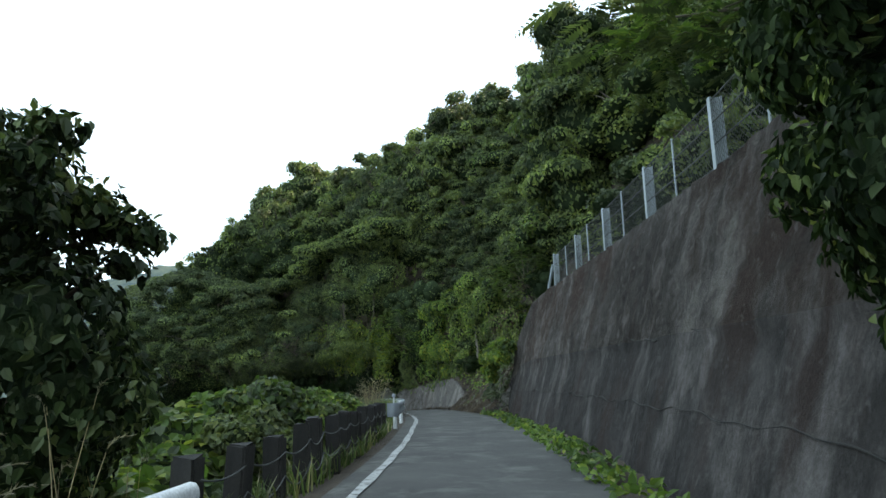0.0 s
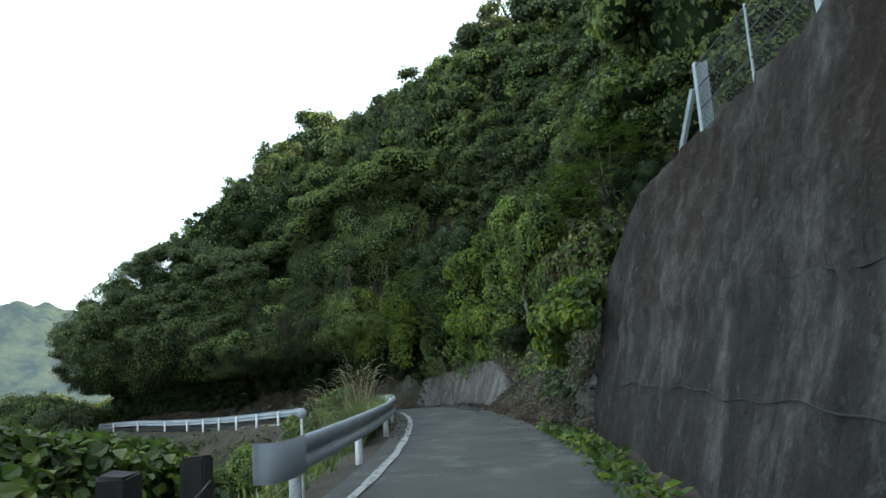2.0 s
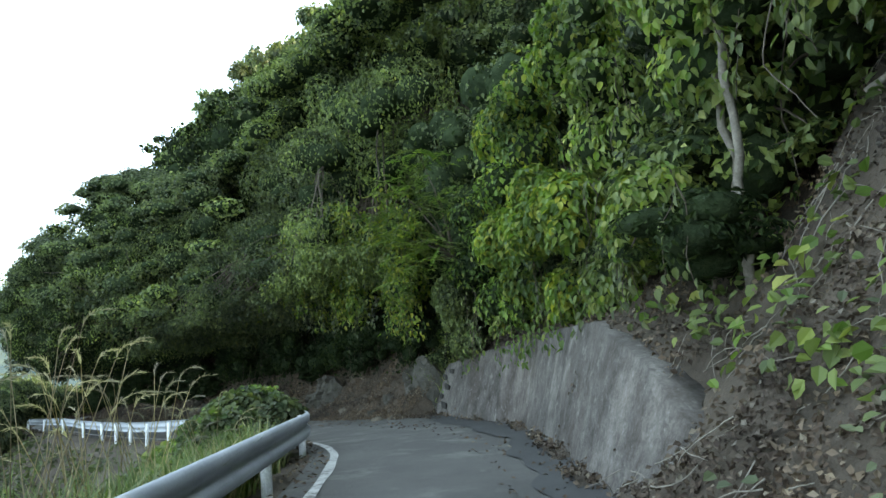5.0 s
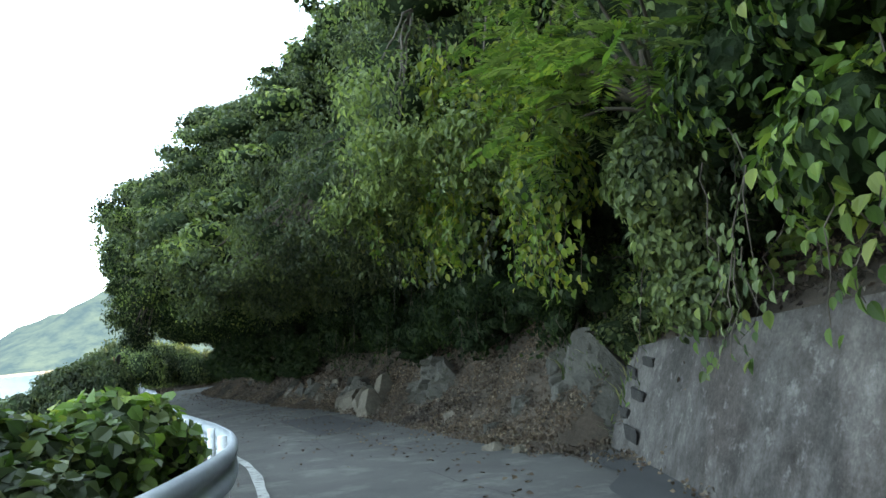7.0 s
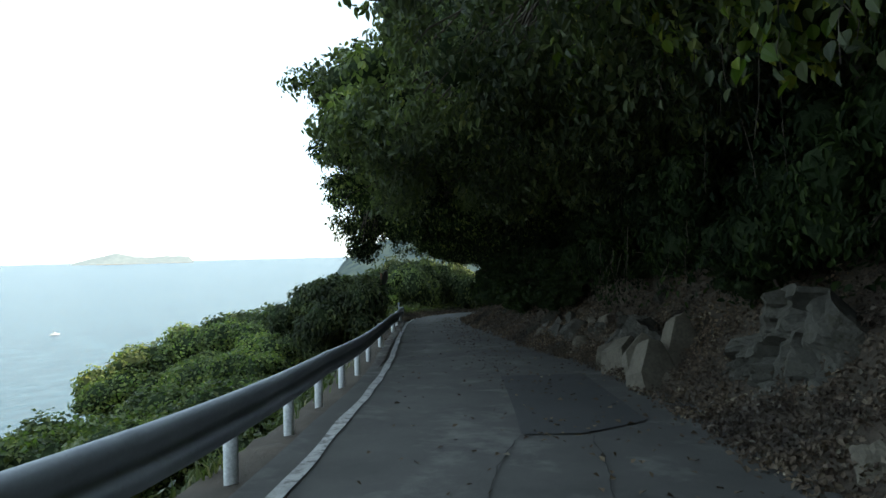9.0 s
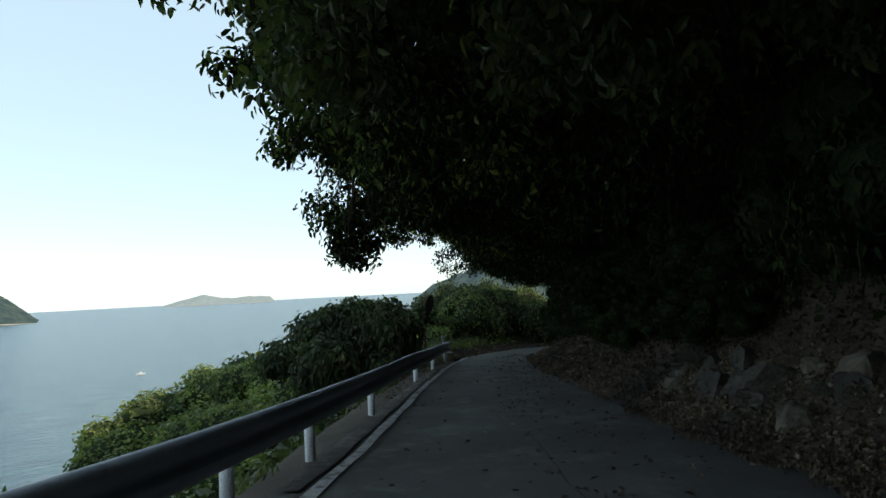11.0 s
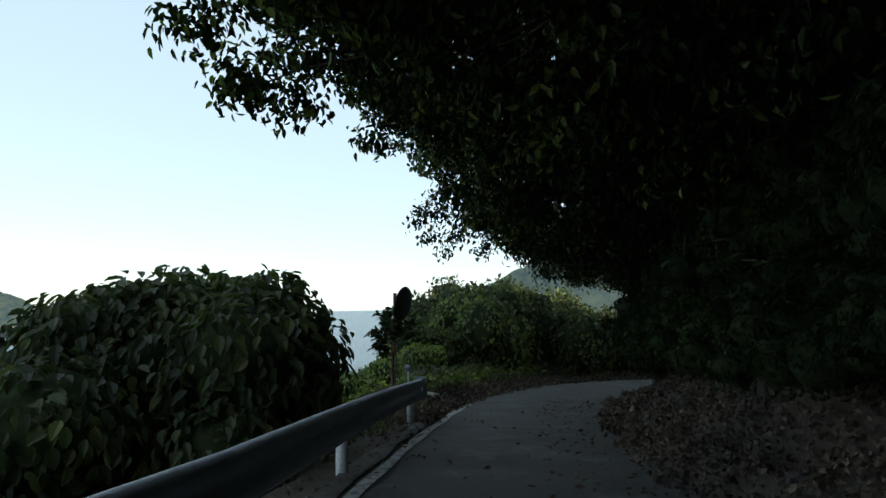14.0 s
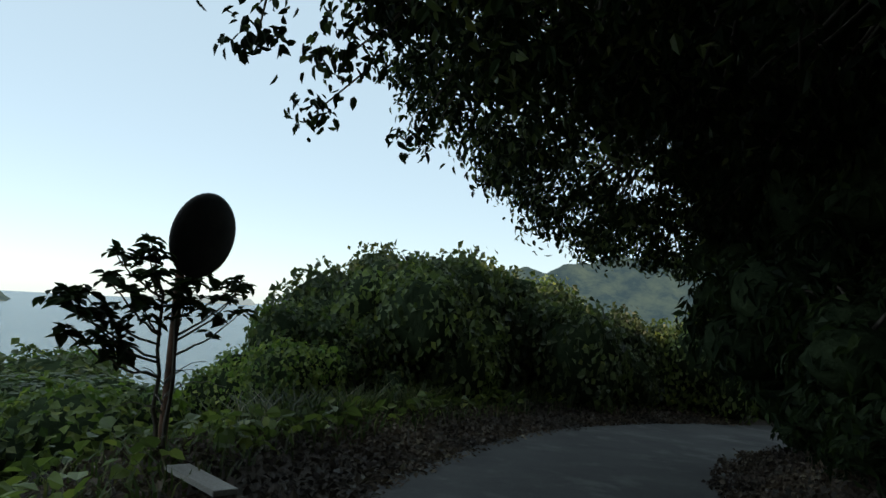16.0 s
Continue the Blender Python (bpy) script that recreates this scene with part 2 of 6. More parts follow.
def chunks_mesh(name, chunks):
    """One mesh from chunks of (vertices n x 3, faces m x k, material slot, smooth)."""
    me = bpy.data.meshes.new(name)
    V = np.concatenate([c[0] for c in chunks]).astype(np.float32)
    loops, starts, slots, smooth, base, at0 = [], [], [], [], 0, 0
    for v, f, slot, sm in chunks:
        f = np.asarray(f)
        loops.append((f + base).ravel())
        starts.append(at0 + np.arange(len(f)) * f.shape[1])
        slots.append(np.full(len(f), slot))
        smooth.append(np.full(len(f), sm))
        base, at0 = base + len(v), at0 + f.size
    loops, starts = np.concatenate(loops).astype(np.int32), np.concatenate(starts).astype(np.int32)
    me.vertices.add(len(V)), me.loops.add(len(loops)), me.polygons.add(len(starts))
    me.vertices.foreach_set("co", V.ravel())
    me.loops.foreach_set("vertex_index", loops)
    me.polygons.foreach_set("loop_start", starts)
    me.polygons.foreach_set("material_index", np.concatenate(slots).astype(np.int32))
    me.polygons.foreach_set("use_smooth", np.concatenate(smooth).astype(bool))
    me.update(calc_edges=True)
    return me


def part(name, bm, mat, parent=None, label="", smooth=False):
    me = bpy.data.meshes.new(name)
    bmesh.ops.recalc_face_normals(bm, faces=bm.faces)
    bm.to_mesh(me)
    bm.free()
    if smooth:
        me.polygons.foreach_set("use_smooth", np.ones(len(me.polygons), bool))
    return link_mesh(name, me, mat, parent, label)


def box(bm, x0, x1, y0, y1, z0, z1, bevel=0.0):
    g = bmesh.ops.create_cube(bm, size=1.0, matrix=Matrix.Translation(((x0 + x1) / 2, (y0 + y1) / 2, (z0 + z1) / 2)) @ Matrix.Diagonal((x1 - x0, y1 - y0, z1 - z0, 1)))
    if bevel:
        es = list({e for v in g["verts"] for e in v.link_edges})
        bmesh.ops.bevel(bm, geom=es, offset=bevel, segments=2, affect='EDGES')
    return bm


def tube_arrays(points, radii, sides=8):
    """A tapered tube along points, as vertices and faces."""
    P = np.array(points, float)
    R = np.array(radii, float)
    d = np.gradient(P, axis=0)
    d /= np.linalg.norm(d, axis=1)[:, None] + 1e-9
    up = np.where(np.abs(d[:, 2:3]) > 0.9, [[1.0, 0, 0]], [[0, 0, 1.0]])
    a = np.cross(d, up)
    a /= np.linalg.norm(a, axis=1)[:, None] + 1e-9
    c = np.cross(d, a)
    th = np.linspace(0, 2 * np.pi, sides, endpoint=False)
    V = P[:, None] + R[:, None, None] * (np.cos(th)[None, :, None] * a[:, None] + np.sin(th)[None, :, None] * c[:, None])
    n = len(P)
    i = np.arange(n - 1)[:, None] * sides
    j = np.arange(sides)[None]
    k = (j + 1) % sides
    F = np.stack([i + j, i + k, i + sides + k, i + sides + j], -1).reshape(-1, 4)
    return V.reshape(-1, 3), F


def grid_faces(rows, cols):
    i = np.arange(rows - 1)[:, None] * cols
    j = np.arange(cols - 1)[None]
    return np.stack([i + j, i + j + 1, i + cols + j + 1, i + cols + j], -1).reshape(-1, 4)


rng = np.random.default_rng(7)


def unit(v):
    return v / (np.linalg.norm(v, axis=-1, keepdims=True) + 1e-9)


def waves(p, scale, seed=0):
    """A cheap smooth noise of points n x 3 (or n x 2), about -1 to 1."""
    r = np.random.default_rng(seed)
    out = np.zeros(len(p))
    for o in range(5):
        k = unit(r.normal(size=(3, p.shape[1]))) * (1.7 ** o) / scale * 2 * np.pi
        ph = r.uniform(0, 6.28, 3)
        out += (np.sin(p @ k[0] + ph[0] + 1.3 * np.sin(p @ k[1] + ph[1])) * np.cos(p @ k[2] + ph[2])) * 0.6 ** o
    return out / 1.6


def leaf_chunk(pos, nrm, size, slot=0, wide=0.36, down=0.5, wild=0.55, seed=1, full=False):
    """Leaves: each a blade folded along its rib, that springs from pos, faces about nrm and droops."""
    r = np.random.default_rng(seed)
    n = len(pos)
    L = (size * r.uniform(0.65, 1.3, n))[:, None] if np.isscalar(size) else np.asarray(size)[:, None]
    nn = unit(unit(nrm) + wild * r.normal(size=(n, 3)))
    d = r.normal(size=(n, 3)) + np.array([0, 0, -down * 2])
    d = unit(d - (d * nn).sum(1, keepdims=True) * nn)
    w = np.cross(nn, d)
    base, tip = pos, pos + d * L - nn * L * 0.18
    if full >= 2:
        V = [base]
        for f, q, h in ((0.1, 0.62, 0.05), (0.34, 1.0, 0.08), (0.66, 0.78, 0.03)) if full == 2 else ((0.06, 0.6, 0.04), (0.36, 1.0, 0.08), (0.78, 0.82, 0.02)):
            V += [pos + d * L * f + w * L * wide * q + nn * L * h, pos + d * L * f - w * L * wide * q + nn * L * h]
        V = np.stack(V + [tip], 1).reshape(-1, 3)
        F = (np.arange(n)[:, None, None] * 8 + np.array([[0, 7, 5, 3, 1], [0, 2, 4, 6, 7]])[None]).reshape(-1, 5)
    elif full:
        l1 = pos + d * L * 0.22 + w * L * wide * 0.95 + nn * L * 0.07
        l2 = pos + d * L * 0.62 + w * L * wide * 0.85 + nn * L * 0.03
        r1, r2 = l1 - 2 * w * L * wide * 0.95, l2 - 2 * w * L * wide * 0.85
        V = np.stack([base, tip, l1, l2, r1, r2], 1).reshape(-1, 3)
        F = (np.arange(n)[:, None, None] * 6 + np.array([[0, 1, 3, 2], [0, 4, 5, 1]])[None]).reshape(-1, 4)
    else:
        l1 = pos + d * L * 0.45 + w * L * wide + nn * L * 0.08
        r1 = l1 - 2 * w * L * wide
        V = np.stack([base, tip, l1, r1], 1).reshape(-1, 3)
        F = (np.arange(n)[:, None, None] * 4 + np.array([[0, 1, 2], [0, 3, 1]])[None]).reshape(-1, 3)
    return V, F, slot, False


bm = bmesh.new()
bmesh.ops.create_icosphere(bm, subdivisions=2, radius=1.0)
ICO_V = np.array([v.co[:] for v in bm.verts])
ICO_F = np.array([[v.index for v in f.verts] for f in bm.faces])
bm.free()


def crown_chunks(lobes, leaf, count, seed, full=False, wild=0.6, down=0.45, inner=0.8, wide=0.36, core=True, slot2=0.25, fringe=0.0, under=-0.6):
    """A crown: lobes are rows of x, y, z, rx, ry, rz. Leaves cover the lobes' outsides; a solid core, coloured dark
    like the shade between leaves, fills them.
    """
    r = np.random.default_rng(seed)
    lobes = np.asarray(lobes, float)
    area = (lobes[:, 3] * lobes[:, 4] * lobes[:, 5]) ** (2 / 3)
    out, pts, nrms = [], [], []
    for i, lb in enumerate(lobes):
        n = max(8, int(count * area[i] / area.sum() * 1.5))
        u = unit(r.normal(size=(n, 3)))
        thin = lb[3] < fringe
        if thin:
            n = int(n * 1.6)
            u = unit(r.normal(size=(n, 3)))
        rad = 0.93 + 0.16 * waves(u * 2.0, 2.2, seed * 31 + i)[:, None] + r.normal(0, 0.07, (n, 1))
        if thin:
            rad *= r.uniform(0.15, 1.25, (n, 1)) ** 0.7
        p = lb[:3] + u * rad * lb[3:]
        # few leaves below, so the dark core reads as a shaded underside
        keep = (u[:, 2] > under) | (r.random(n) < 0.3)
        for j, other in enumerate(lobes):
            if j != i:
                keep &= (((p - other[:3]) / other[3:]) ** 2).sum(1) > (0.62 if other[3] >= fringe else 0.05)
        pts.append(p[keep])
        nrms.append(unit(u / lb[3:])[keep])
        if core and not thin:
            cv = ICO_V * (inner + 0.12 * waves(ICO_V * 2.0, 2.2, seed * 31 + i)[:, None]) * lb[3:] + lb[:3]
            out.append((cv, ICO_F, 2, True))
    p, nr = np.concatenate(pts), np.concatenate(nrms)
    nr = unit(nr + np.array([0, 0, 0.35]))
    other = r.random(len(p)) < slot2
    for slot, k in ((0, ~other), (1, other)):
        if k.any():
            out.append(leaf_chunk(p[k], nr[k], leaf, slot, wide, down, wild, seed + slot, full))
    return out


# ---- the road's line: x, y, z of its surface ----
LINE = np.array([
    (0.0, -14.0, 0.15), (0.0, -7.0, 0.1), (0.0, 0.0, 0.0), (0.47, 5.86, -0.12), (0.66, 11.68, -0.32), (0.61, 17.08, -0.53),
    (0.43, 21.92, -0.71), (-0.25, 27.6, -0.98), (-1.39, 33.11, -1.27), (-2.56, 36.77, -1.56), (-4.44, 40.01, -1.89),
    (-7.01, 42.96, -2.27), (-10.8, 46.1, -2.74), (-14.88, 49.15, -3.15), (-19.68, 52.55, -3.5), (-23.1, 55.04, -3.69), (-28.62, 59.21, -4.15),
    (-33.1, 63.3, -4.6), (-36.0, 68.3, -5.0), (-36.4, 74.5, -5.4), (-34.5, 81.0, -5.9), (-31.0, 88.0, -6.4)])


def smooth_line(ctrl, step=0.05):
    out = []
    ext = np.vstack([2 * ctrl[0] - ctrl[1], ctrl, 2 * ctrl[-1] - ctrl[-2]])
    for i in range(1, len(ext) - 2):
        p0, p1, p2, p3 = ext[i - 1:i + 3]
        u = np.linspace(0, 1, 60, endpoint=False)[:, None]
        out.append(0.5 * (2 * p1 + (p2 - p0) * u + (2 * p0 - 5 * p1 + 4 * p2 - p3) * u ** 2 + (3 * p1 - p0 - 3 * p2 + p3) * u ** 3))
    return np.vstack(out + [ctrl[-1:]])


RAW = smooth_line(LINE)
RAW_S = np.r_[0, np.cumsum(np.linalg.norm(np.diff(RAW[:, :2], axis=0), axis=1))]
RAW_S -= RAW_S[np.argmin(np.linalg.norm(RAW[:, :2], axis=1))]
S0, S1 = RAW_S[0], RAW_S[-1]
LS = np.arange(S0, S1, 0.1)
LP = np.stack([np.interp(LS, RAW_S, RAW[:, k]) for k in range(3)], 1)
LT = unit(np.gradient(LP[:, :2], axis=0))
for k in range(2):
    LT[:, k] = np.convolve(np.pad(LT[:, k], 12, mode="edge"), np.ones(25) / 25, "valid")
LT = unit(LT)


def at(s, off=0.0, dz=0.0):
    """A place by the length s along the road, the offset to its right and the height over it."""
    s, off, dz = np.broadcast_arrays(np.asarray(s, float), off, dz)
    p = np.stack([np.interp(s, LS, LP[:, k]) for k in range(3)], -1)
    tx, ty = np.interp(s, LS, LT[:, 0]), np.interp(s, LS, LT[:, 1])
    p[..., 0] += ty * off
    p[..., 1] -= tx * off
    p[..., 2] += dz
    return p


def heading(s):
    """The turn about z that takes +y to the road's way."""
    return math.degrees(math.atan2(-np.interp(s, LS, LT[:, 0]), np.interp(s, LS, LT[:, 1])))


def curve_of(rows):
    xs, ys = [r[0] for r in rows], [r[1] for r in rows]
    return lambda s: np.interp(s, xs, ys)


left_line = curve_of([(-14, -1.55), (18, -1.53), (26, -1.45), (31, -1.33), (38, -1.33), (43, -1.55), (50, -1.6), (58, -1.38), (66, -1.28), (76, -1.3), (90, -1.5)])
rail_off = curve_of([(-14, -2.2), (17, -1.98), (22, -1.9), (30, -1.76), (36, -1.7), (41, -1.72), (45, -1.98), (52, -2.1), (60, -1.74), (66, -1.48), (74, -1.7)])
right_edge = curve_of([(-14, 0.95), (20, 1.05), (27, 1.0), (31, 0.95), (35, 1.2), (38, 1.75), (40, 1.9), (43, 1.85), (46, 1.85), (50, 2.3), (55, 2.55), (60, 2.0), (66, 1.35), (72, 1.2), (78, 1.7), (90, 1.6)])


def ribbon(name, s_values, offsets, heights, mats, label="", kind="structure", bumps=0.0, bump_size=1.0, smooth=True):
    """A strip along the road. offsets and heights: functions of s that give one row of the cross-section."""
    V = np.concatenate([at(np.full(len(offsets(s)), s), offsets(s), heights(s)) for s in s_values])
    cols = len(offsets(s_values[0]))
    if bumps:
        dx, dy, dz = (bumps * q * waves(V, bump_size, k) for q, k in ((0.6, 6), (0.6, 8), (1.0, 5)))
        V += np.stack([dx, dy, dz], 1)
    ob = link_mesh(name, chunks_mesh(name, [(V, grid_faces(len(s_values), cols), 0, smooth)]), mats)
    return tagged(ob, label, kind=kind)

# ---- ground, road, slopes, sea ----
S_ALL = np.arange(S0 + 0.2, S1 - 0.2, 0.4)


def road_cols(s):
    a, c = left_line(s) - 0.35, right_edge(s) + 0.25
    return np.linspace(a, c, 9)


ribbon("road", S_ALL, road_cols, lambda s: 0.02 - 0.012 * np.abs(np.linspace(-1, 1, 9)) ** 2, M_ASPHALT, "worn grey asphalt lane along the hillside", bumps=0.008, bump_size=1.6)

LEFT_U = np.array([0.0, 0.3, 0.7, 1.1, 1.6, 2.3, 3.2, 4.4, 6.0])
LEFT_Z = np.array([0.0, -0.02, -0.08, -0.3, -0.8, -1.5, -2.3, -3.3, -4.6])
LAND_Z = np.array([0.0, 0.03, 0.08, 0.12, 0.14, 0.05, -0.3, -0.9, -1.9])


def sea_side_z(s, u):
    """The height of the sea-side ground, u beyond the edge line: it drops at once, but for the land outside the last bend."""
    k = np.interp(s, [72, 77], [0, 1])
    steep = np.interp(s, [44, 47, 56, 60], [1.0, 1.55, 1.55, 1.0])
    return np.interp(u, LEFT_U, LEFT_Z) * steep * (1 - k) + np.interp(u, LEFT_U, LAND_Z) * k


ribbon("verge", S_ALL, lambda s: left_line(s) - 0.22 - LEFT_U, lambda s: sea_side_z(s, LEFT_U) - 0.02, M_SOIL, "strip of soil and weeds that drops away to the sea", bumps=0.05, bump_size=0.9)


wall2_base = curve_of([(29.8, 1.15), (33, 1.3), (36, 1.62), (38.3, 2.0), (40.5, 2.05), (43.2, 2.75)])
wall2_crest = curve_of([(29.8, 0.2), (31, 0.5), (32.2, 1.1), (34, 1.55), (37, 1.6), (40, 1.45), (43.2, 1.25)])


def hill_profile(s):
    """Offsets beyond the road's right edge and heights of the hillside there."""
    near_u = np.array([0.0, 0.35, 0.8, 1.25, 1.7, 2.3, 3.2, 4.4, 6.0, 9.0, 14.0, 22.0, 34.0, 48.0])
    rock = np.array([0.0, 0.18, 0.5, 1.05, 2.0, 3.5, 7.2, 11.2, 14.0, 16.2, 19.2, 24.0, 31.5, 37.0])
    bank = np.array([0.0, 0.2, 0.62, 1.15, 1.8, 2.7, 4.1, 6.4, 9.2, 12.8, 17.8, 24.8, 33.0, 39.0])
    wall = np.array([0.0, 0.02, 0.05, 0.6, 2.0, 3.5, 4.0, 5.0, 7.4, 11.4, 17.0, 25.0, 33.5, 39.0])
    # upper heights, unseen behind the trees, are raised to block the sun here
    last = np.array([0.0, 0.1, 0.3, 0.6, 1.1, 1.9, 3.2, 4.6, 6.0, 8.0, 9.6, 10.6, 11.2, 11.6])
    k = np.interp(s, [-14, 22, 24, 40, 50, 70, 78, 110], [0, 0, 1, 1, 2, 2, 3, 3])
    fams = [wall, bank, rock, last]
    i = min(int(k), 2)
    h = fams[i] * (1 - (k - i)) + fams[i + 1] * (k - i)
    u = near_u * np.interp(s, [70, 78], [1.0, 0.2])
    h = h + 2.7 * np.interp(near_u, [4.4, 8.0], [0, 1]) * np.interp(s, [27, 37, 46, 53], [0, 1, 1, 0])
    if s > 70:
        u = np.where(near_u < 4.5, near_u, 4.5 + (near_u - 4.5) * np.interp(s, [70, 78], [1.0, 0.1]))
    if 31.8 < s < 43.2:
        uw = float(wall2_base(s)) + 0.42 - float(right_edge(s))
        h = np.where(u < uw, np.minimum(h, 0.0), np.maximum(wall2_crest(s) - 0.12 + (u - uw) * 0.75, h - 0.6))
    return u, h


def refine(u, n=3):
    i = np.arange((len(u) - 1) * n + 1) / n
    return np.interp(i, np.arange(len(u)), u)


ribbon("hillside", np.arange(S0 + 0.2, S1 - 0.2, 0.5), lambda s: right_edge(s) + 0.1 + refine(hill_profile(s)[0]), lambda s: 0.012 + refine(hill_profile(s)[1]), M_SOIL,
       "steep bank of brown soil under the trees", bumps=0.12, bump_size=1.7)


def hill_point(s, u, lift=0.0):
    """A place on the hillside, with its bumps."""
    s, u = np.atleast_1d(s), np.atleast_1d(u)
    V = at(s, right_edge(s) + 0.1 + u, [0.012 + hill_z(a, c) for a, c in zip(s, u)])
    dx, dy, dz = (0.12 * q * waves(V, 1.7, k) for q, k in ((0.6, 6), (0.6, 8), (1.0, 5)))
    V[:, 0] += dx
    V[:, 1] += dy
    V[:, 2] += dz + lift
    return V


def hill_z(s, u):
    a, h = hill_profile(s)
    return np.interp(u, a, h)


# the slope on the sea side, down to the water, with a spur: x, y, the height of its growth and its breadth
SPUR = [(-49.2, 58.6, -4.0, 4.2), (-50.0, 56.1, -5.2, 4.0), (-50.8, 53.1, -6.4, 4.0), (-51.3, 50.8, -7.6, 3.8), (-44.5, 56.8, -4.6, 3.4),
        (-36.2, 49.7, -6.5, 2.6), (-33.8, 51.2, -5.9, 2.4), (-29.4, 51.5, -5.7, 2.0), (-40.5, 53.0, -5.9, 3.0), (-38.5, 56.0, -4.9, 3.0)]
gx, gy = np.arange(-150, 12, 2.0), np.arange(-60, 170, 2.0)
GX, GY = np.meshgrid(gx, gy)
G = np.stack([GX.ravel(), GY.ravel()], 1)
near = np.array([np.argmin(((LP[::5, :2] - g) ** 2).sum(1)) * 5 for g in G])
dist = np.linalg.norm(LP[near, :2] - G, axis=1)
side = ((G - LP[near, :2]) * np.stack([LT[near, 1], -LT[near, 0]], 1)).sum(1)
fall = np.where(side < 0, np.clip(dist - 2.2, 0, None), 0)
gz = LP[near, 2] - 1.2 - 0.72 * fall + np.where(fall > 4, 1.2 * waves(G, 17, 3), 0)
gz = np.where((side >= 0), LP[near, 2] - 1.6, gz)
gz = np.where((np.abs(side) > 60) & (side > 0), -60, gz)
for x, y, top, R in SPUR:
    gz = np.maximum(gz, top - R * 0.8 - 0.8 * np.linalg.norm(G - [x, y], axis=1))
tagged(link_mesh("ground", chunks_mesh("ground", [(np.c_[G, np.maximum(gz, -52)], grid_faces(len(gy), len(gx)), 0, True)]), M_SOIL), "overgrown slope falling to the sea", kind="structure")

SEA = -45.0
ang = np.linspace(0, 2 * np.pi, 97)[:-1]
rad = np.array([0.0, 60, 150, 400, 1000, 2200, 4900])
SV = np.stack([rad[:, None] * np.cos(ang), rad[:, None] * np.sin(ang), np.full((len(rad), len(ang)), SEA)], -1).reshape(-1, 3)
i, j = np.arange(len(rad) - 1)[:, None] * 96, np.arange(96)[None]
SF = np.stack([i + j, i + 96 + j, i + 96 + (j + 1) % 96, i + (j + 1) % 96], -1).reshape(-1, 4)
tagged(link_mesh("water", chunks_mesh("water", [(SV, SF, 0, True)]), M_SEA), "calm blue-grey sea with small ripples", kind="structure")


def far_land(name, mat, yaw0, yaw1, ridge, d, depth, label, seed):
    """A far hill range round the camera: ridge gives its height over the sea by the yaw to the left of +y."""
    yaws = np.radians(np.linspace(yaw0, yaw1, 120))
    prof = np.array([-0.02, 0.0, 0.035, 0.12, 0.3, 0.48, 0.66, 0.82, 0.94, 1.0, 0.7, 0.0])
    dd = np.array([-0.05, 0.0, 0.02, 0.1, 0.22, 0.34, 0.48, 0.6, 0.74, 0.9, 1.2, 1.6]) * depth
    hgt = np.array([ridge(math.degrees(y)) for y in yaws])
    D = d + dd[None] + 0 * yaws[:, None]
    V = np.stack([-np.sin(yaws)[:, None] * D, np.cos(yaws)[:, None] * D, SEA + prof[None] * hgt[:, None]], -1).reshape(-1, 3)
    mid = np.tile(prof > 0.1, 120) & (V[:, 2] > SEA + 3)
    V[mid, 2] += 0.1 * hgt.max() * waves(V[mid][:, :2], depth * 1.1, seed + 1) * np.minimum(1, (V[mid, 2] - SEA) / (0.5 * hgt.max()))
    low = np.tile(prof <= 0, 120)
    V[low, 2] -= 0.5
    f = grid_faces(120, 12)
    ob = link_mesh(name, chunks_mesh(name, [(V, f[np.arange(len(f)) % 11 > 1], 0, True), (V, f[np.arange(len(f)) % 11 <= 1], 1, True)]), [mat, M_SHORE])
    return tagged(ob, label, "hill", kind="structure")


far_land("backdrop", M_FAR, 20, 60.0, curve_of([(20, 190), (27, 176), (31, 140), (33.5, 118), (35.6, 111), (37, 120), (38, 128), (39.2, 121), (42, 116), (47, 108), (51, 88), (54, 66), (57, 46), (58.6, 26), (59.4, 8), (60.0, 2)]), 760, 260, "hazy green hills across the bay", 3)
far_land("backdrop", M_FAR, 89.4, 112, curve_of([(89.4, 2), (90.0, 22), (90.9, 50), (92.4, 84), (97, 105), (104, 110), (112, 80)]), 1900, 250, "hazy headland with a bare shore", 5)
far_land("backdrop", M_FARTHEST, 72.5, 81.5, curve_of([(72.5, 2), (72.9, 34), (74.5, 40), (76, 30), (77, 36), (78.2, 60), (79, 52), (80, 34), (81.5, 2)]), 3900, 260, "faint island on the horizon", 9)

# ---- painted line and patches ----


def strip(name, s_values, o0, o1, mat, label, lift=0.006):
    V = np.concatenate([at([s, s], [o0(s), o1(s)], 0.02 + lift) for s in s_values])
    return tagged(link_mesh(name, chunks_mesh(name, [(V, grid_faces(len(s_values), 2), 0, True)]), mat), label, kind="structure")


strip("edge_line", np.arange(-12, 76.2, 0.25), lambda s: left_line(s) - 0.06 + 0.012 * math.sin(s * 2.1), lambda s: left_line(s) + 0.06 + 0.01 * math.sin(s * 3.3), M_PAINT, "worn white edge line painted on the asphalt", 0.008)

# ---- retaining walls ----


